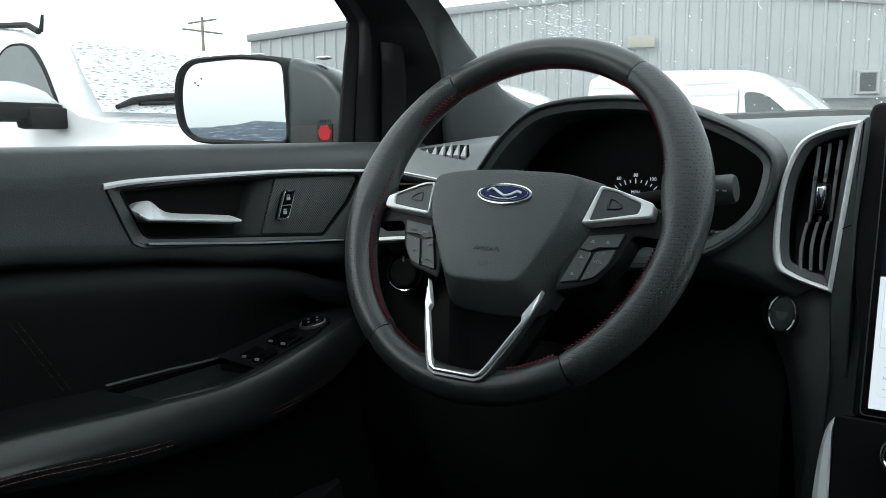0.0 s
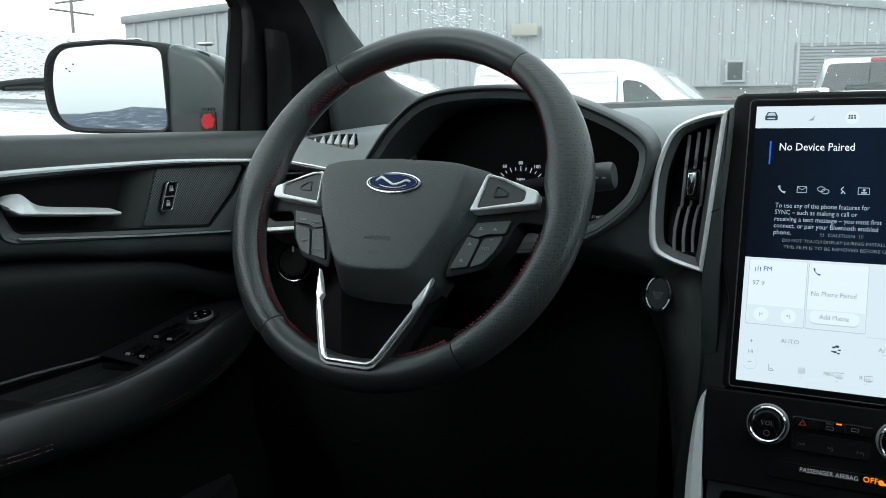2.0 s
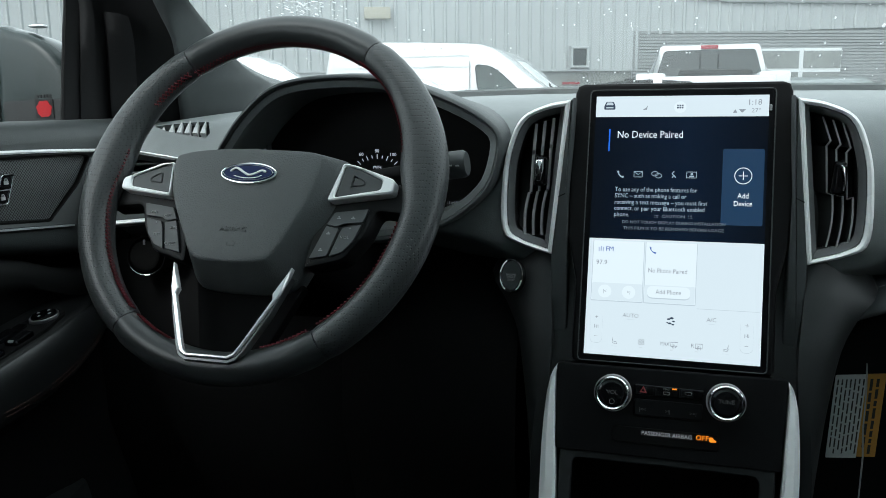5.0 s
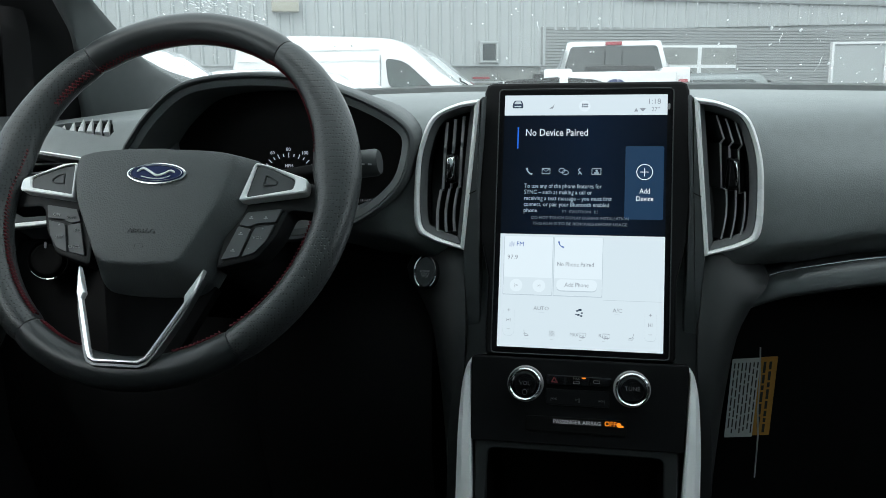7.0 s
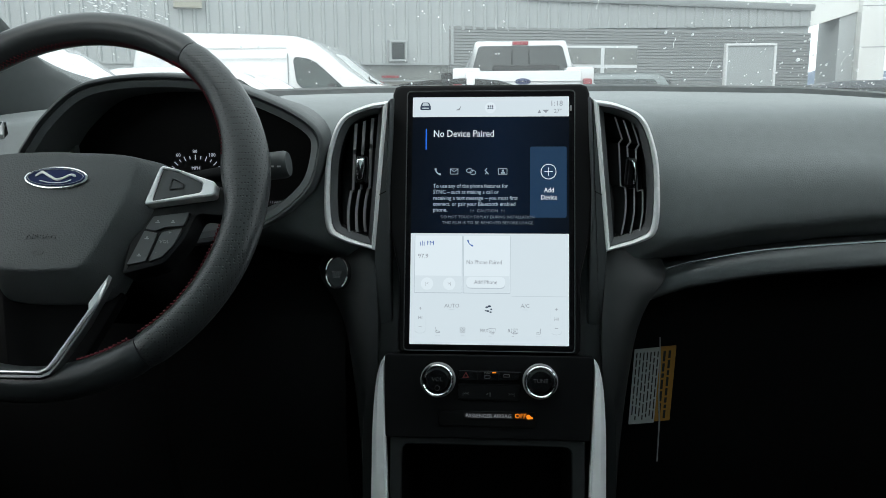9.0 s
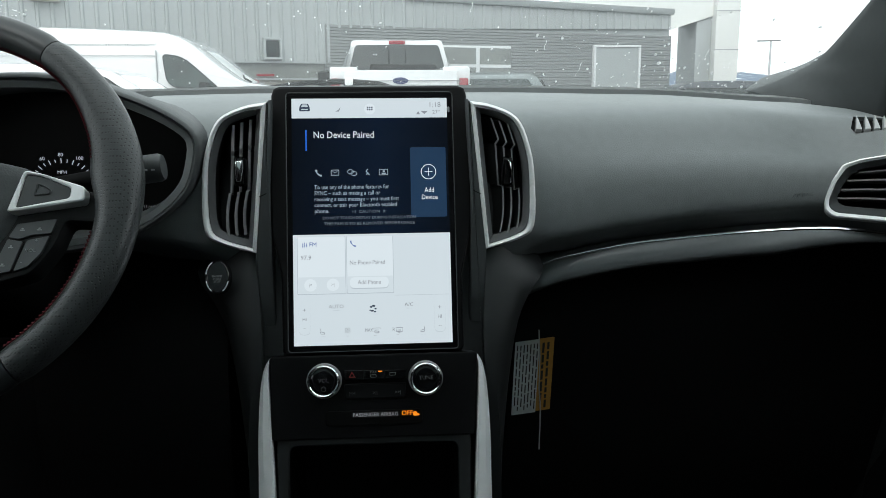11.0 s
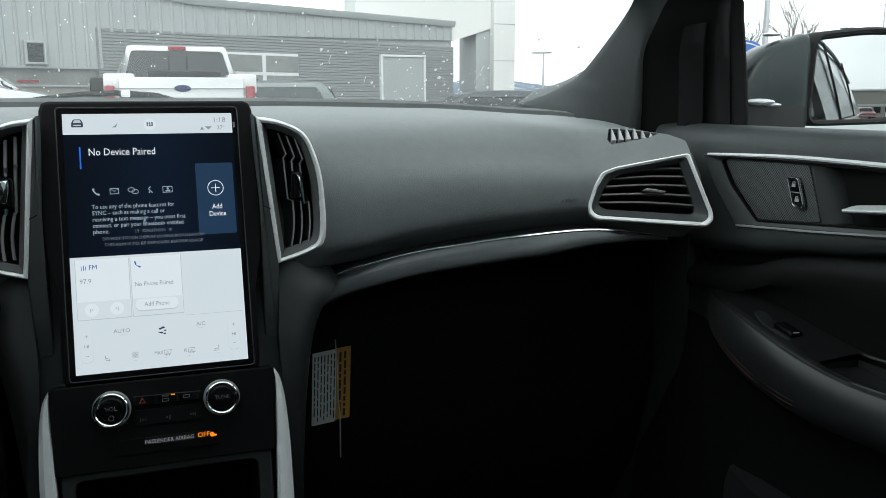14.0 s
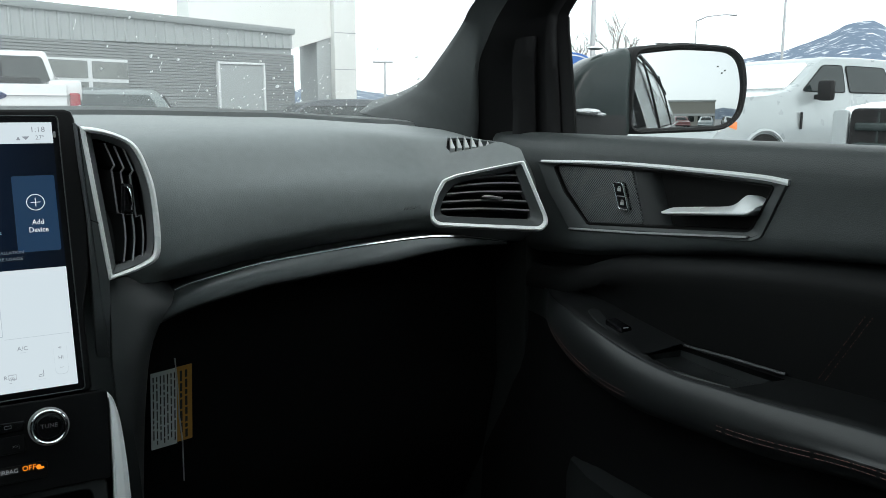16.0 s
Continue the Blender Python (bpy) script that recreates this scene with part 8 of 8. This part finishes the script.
def mountains():
    """Snowy, forested ridges all round, kilometres off."""
    m = mat("hazed snowy forest slope", (0.3, 0.33, 0.38), 0.9, vary=0)
    nt = m.node_tree
    b = nt.nodes["Principled BSDF"]
    geo = nt.nodes.new("ShaderNodeNewGeometry")
    mp = nt.nodes.new("ShaderNodeMapping")
    mp.inputs["Scale"].default_value = (0.012, 0.012, 0.034)
    n = nt.nodes.new("ShaderNodeTexNoise")
    n.inputs["Scale"].default_value = 2.2
    n.inputs["Detail"].default_value = 9
    n.inputs["Roughness"].default_value = 0.68
    nt.links.new(geo.outputs["Position"], mp.inputs[0])
    nt.links.new(mp.outputs[0], n.inputs["Vector"])
    r = nt.nodes.new("ShaderNodeValToRGB")
    r.color_ramp.elements[0].position, r.color_ramp.elements[1].position = 0.55, 0.665
    # The forest tone is blued and paled: distance haze put into the colour.
    r.color_ramp.elements[0].color, r.color_ramp.elements[1].color = (0.075, 0.110, 0.165, 1), (0.74, 0.77, 0.80, 1)
    nt.links.new(n.outputs[0], r.inputs[0])
    nt.links.new(r.outputs[0], b.inputs["Base Color"])

    def height(az):
        az = (az + 180) % 360 - 180
        e = 0.9
        e += 3.1 * math.exp(-((az - 57) / 3.2) ** 2) + 2.8 * math.exp(-((az - 52) / 6) ** 2)
        e += 0.6 * math.exp(-((az - 24) / 7) ** 2)
        e += 2.6 * math.exp(-((az - 150) / 22) ** 2) + 0.45 * math.exp(-((az + 167) / 6) ** 2)
        return e + 0.5 * noise.noise(Vector((az * 0.21, 1.7, 0))) + 0.18 * noise.noise(Vector((az * 0.9, 4.2, 0)))
    bm = bmesh.new()
    secs = []
    for k in range(0, 721):
        az = -180 + k * 0.5
        h = max(0.15, height(az))
        u = Vector((math.sin(radians(az)), math.cos(radians(az)), 0))
        row = []
        for j in range(9):
            t = j / 8
            d = 1500 + 900 * t
            hz = math.tan(radians(h)) * 2400 * (t ** 0.8) * (1 + 0.12 * noise.noise(u * 6 + Vector((0, 0, t * 4))) * (1 - t))
            row.append(u * d + Vector((0, 0, hz)))
        row.append(u * 2700 + Vector((0, 0, -5)))
        secs.append(row)
    grid(bm, secs)
    tagged(part("mountain_backdrop", bm, m, None), "snowy forested mountain ridges in the distance", "mountains", kind="structure")


def bare_tree(at_, h, seed):
    rng = random.Random(seed)
    root = thing("bare_tree", at_, "leafless winter tree with bare grey twigs", "tree")
    bm = bmesh.new()

    def limb(p, d, L, r, depth):
        q = p + d * L * 0.5 + Vector((rng.uniform(-1, 1), rng.uniform(-1, 1), 0)) * L * 0.05
        e = p + d * L
        tube(bm, [p, q, e], [r, r * 0.8, r * 0.55], 5)
        if depth:
            for _ in range(4):
                v = (d + Vector((rng.gauss(0, 0.55), rng.gauss(0, 0.55), rng.uniform(-0.1, 0.5)))).normalized()
                limb(p + d * L * rng.uniform(0.45, 1.0), v, L * rng.uniform(0.55, 0.78), max(0.011, r * 0.5), depth - 1)
    limb(Vector(at_), Vector((0, 0, 1)), h * 0.38, h * 0.018, 4)
    part("trunk", bm, WOODPOLE, root, "bare grey branches")


small_car("parked_car", "white snow-dusted parked car in front of the van", place(-3.15, 9.55, 2), WHITE, True)
def oval_sign():
    """A plain blue oval on a post beside the trees."""
    c = Vector((26.1, 33.0, 3.55))
    root = thing("oval_sign", (c.x, c.y, 0), "blue oval dealership sign with a white ring on a post", "sign")
    OM = fr(c, (math.cos(radians(38)), -math.sin(radians(38)), 0), (0, 0, 1))
    board = part("board", slab(disc(0, 0, 1.15, 40, 0.55), -0.12, 0.0, OM, 0.03), mat("blue sign face", (0.02, 0.10, 0.34), 0.35, vary=0.08), root)
    part("white_ring", hoop(disc(0, 0, 1.02, 40, 0.44), disc(0, 0, 0.95, 40, 0.38), -0.01, 0.02, OM, 0.005), WHITE, board)
    bm = bmesh.new()
    tube(bm, [(c.x, c.y + 0.1, 0), (c.x, c.y + 0.1, 3.1)], 0.10, 10)
    part("post", bm, STEEL, root)


ground()
workshop()
portal()
van()
pickup_rear()
small_car("parked_car", "snow-dusted pale parked car beyond the wheel", place(-4.25, 6.85, 0) @ Matrix.Diagonal((1, 1, 1.12, 1)), WHITE, True)
small_car("parked_suv", "grey-green parked sport utility vehicle beside the pickup", place(1.78, 13.5, 270, 0.02), mat("grey green paint", (0.06, 0.08, 0.08), 0.3, coat=0.6), False)
small_car("parked_car", "dark parked saloon in front of the portal", place(5.9, 15.4, 170, -0.12), mat("dark blue paint", (0.022, 0.030, 0.038), 0.4, coat=0.1), False)
suv_left()
pickup_right()
pickup_grille()
poles()
mountains()
bare_tree((28.2, 34.8, 0), 6.6, 2)
bare_tree((30.0, 34.2, 0), 7.2, 5)
oval_sign()


# ---- the body of the camera's own car, as its mirrors show it ----
# Opaque and nearly metal, so that the pane always returns the sky.
OWNGLASS = mat("mirror-like side pane", (0.50, 0.54, 0.54), 0.12, metal=0.85, vary=0.05)


def own_body():
    root = thing("car_body", (0, 0, 0.4), "carbon grey body sides of the car around the cabin", "car body")
    for sx in (-1, 1):
        bm = bmesh.new()
        secs = []
        for y in (1.25, 0.9, 0.3, -0.4, -1.1, -1.7):
            b = -0.06 * max(0, (-1.2 - y)) - 0.05 * max(0, y - 0.9)
            secs.append([Vector((sx * (x + b), y, z)) for x, z in ((0.81, 1.19), (0.86, 1.185), (0.90, 1.15), (0.945, 1.0), (0.955, 0.8), (0.94, 0.5), (0.90, 0.35), (0.81, 0.35))])
        rings(bm, secs, ID, True, True)
        part("body_side", bm, BODYDARK, root, "wet dark grey door skins")
        # The right pane is carried forward, added over the dark cabin opening.
        front = 0.12 if sx < 0 else 0.31
        w = [(0.845, front, 1.20), (0.845, -1.66, 1.22), (0.735, -1.60, 1.50), (0.72, -0.9, 1.58), (0.72, front, 1.58)]
        bm = bmesh.new()
        vs = [bm.verts.new((sx * x, y, z)) for x, y, z in w]
        bm.faces.new(vs)
        bmesh.ops.solidify(bm, geom=bm.faces[:], thickness=0.01)
        part("rear_side_glass", bm, OWNGLASS, root, "opaque mirror-like pane standing in for sky-reflecting side glass", smooth=False)
        for y0 in (-0.10, -0.95):
            bm = bmesh.new()
            tube(bm, spline([(sx * 0.850, y0, 1.19), (sx * 0.792, y0 - 0.08, 1.40), (sx * 0.732, y0 - 0.18, 1.60)], 6), 0.006, 8)
            part("window_post", bm, RUBBER, root)
        bm = bmesh.new()
        tube(bm, [(sx * 0.868, 1.0, 1.192), (sx * 0.868, -0.9, 1.20), (sx * 0.86, -1.7, 1.22)], 0.006, 6)
        part("belt_strip", bm, CHROME, root, "bright belt strip")
        bm = bmesh.new()
        tube(bm, spline([(sx * 0.755, 0.62, 1.50), (sx * 0.735, 0.3, 1.575), (sx * 0.725, -0.3, 1.60), (sx * 0.725, -0.9, 1.59), (sx * 0.74, -1.66, 1.49)], 6), 0.012, 10)
        part("roof_rail", bm, BODYDARK, root)


def far_buildings():
    root = thing("store_building", (0.9, -62, 0), "flat-roofed tan store across the car park", "building")
    wallm, trimm = mat("tan stucco", (0.42, 0.39, 0.34), 0.8), mat("white roof trim", (0.7, 0.7, 0.68), 0.6)
    x0, x1, y0, h = -4.0, 5.0, -62.0, 4.6
    bm = bmesh.new()
    box(bm, x0, x1, y0 - 10, y0, 0, h)
    part("wall", bm, wallm, root)
    bm = bmesh.new()
    box(bm, x0 - 0.2, x1 + 0.2, y0 - 10.2, y0 + 0.2, h, h + 0.35, bev=0.08)
    part("roof", bm, trimm, root)
    bm = bmesh.new()
    box(bm, x0, x1, y0, y0 + 0.15, 1.9, 2.3)
    part("band", bm, trimm, root)
    for k in range(5):
        bm = bmesh.new()
        xx = x0 + (x1 - x0) * (k + 0.5) / 5
        box(bm, xx - 0.55, xx + 0.55, y0 - 0.05, y0 + 0.08, 0.1 if k == 3 else 0.7, 1.8)
        part("window", bm, CARGLASS, root)


def rear_lot():
    """Parked cars behind, as the mirrors show them."""
    reds = mat("dark red paint", (0.16, 0.02, 0.02), 0.3, coat=0.6)
    for x, y, hd, m, lab in ((-0.6, -40, 80, reds, "dark red parked car far behind in the lot"), (2.6, -41, 95, SILVER, "pale silver parked car far behind in the lot"), (5.4, -38, 88, WHITE, "white parked car far behind in the lot"), (9.0, -43, 92, ASPHALT, "dark grey parked car far behind in the lot")):
        small_car("parked_car", lab, place(x, y, hd), m)


own_body()
far_buildings()
rear_lot()
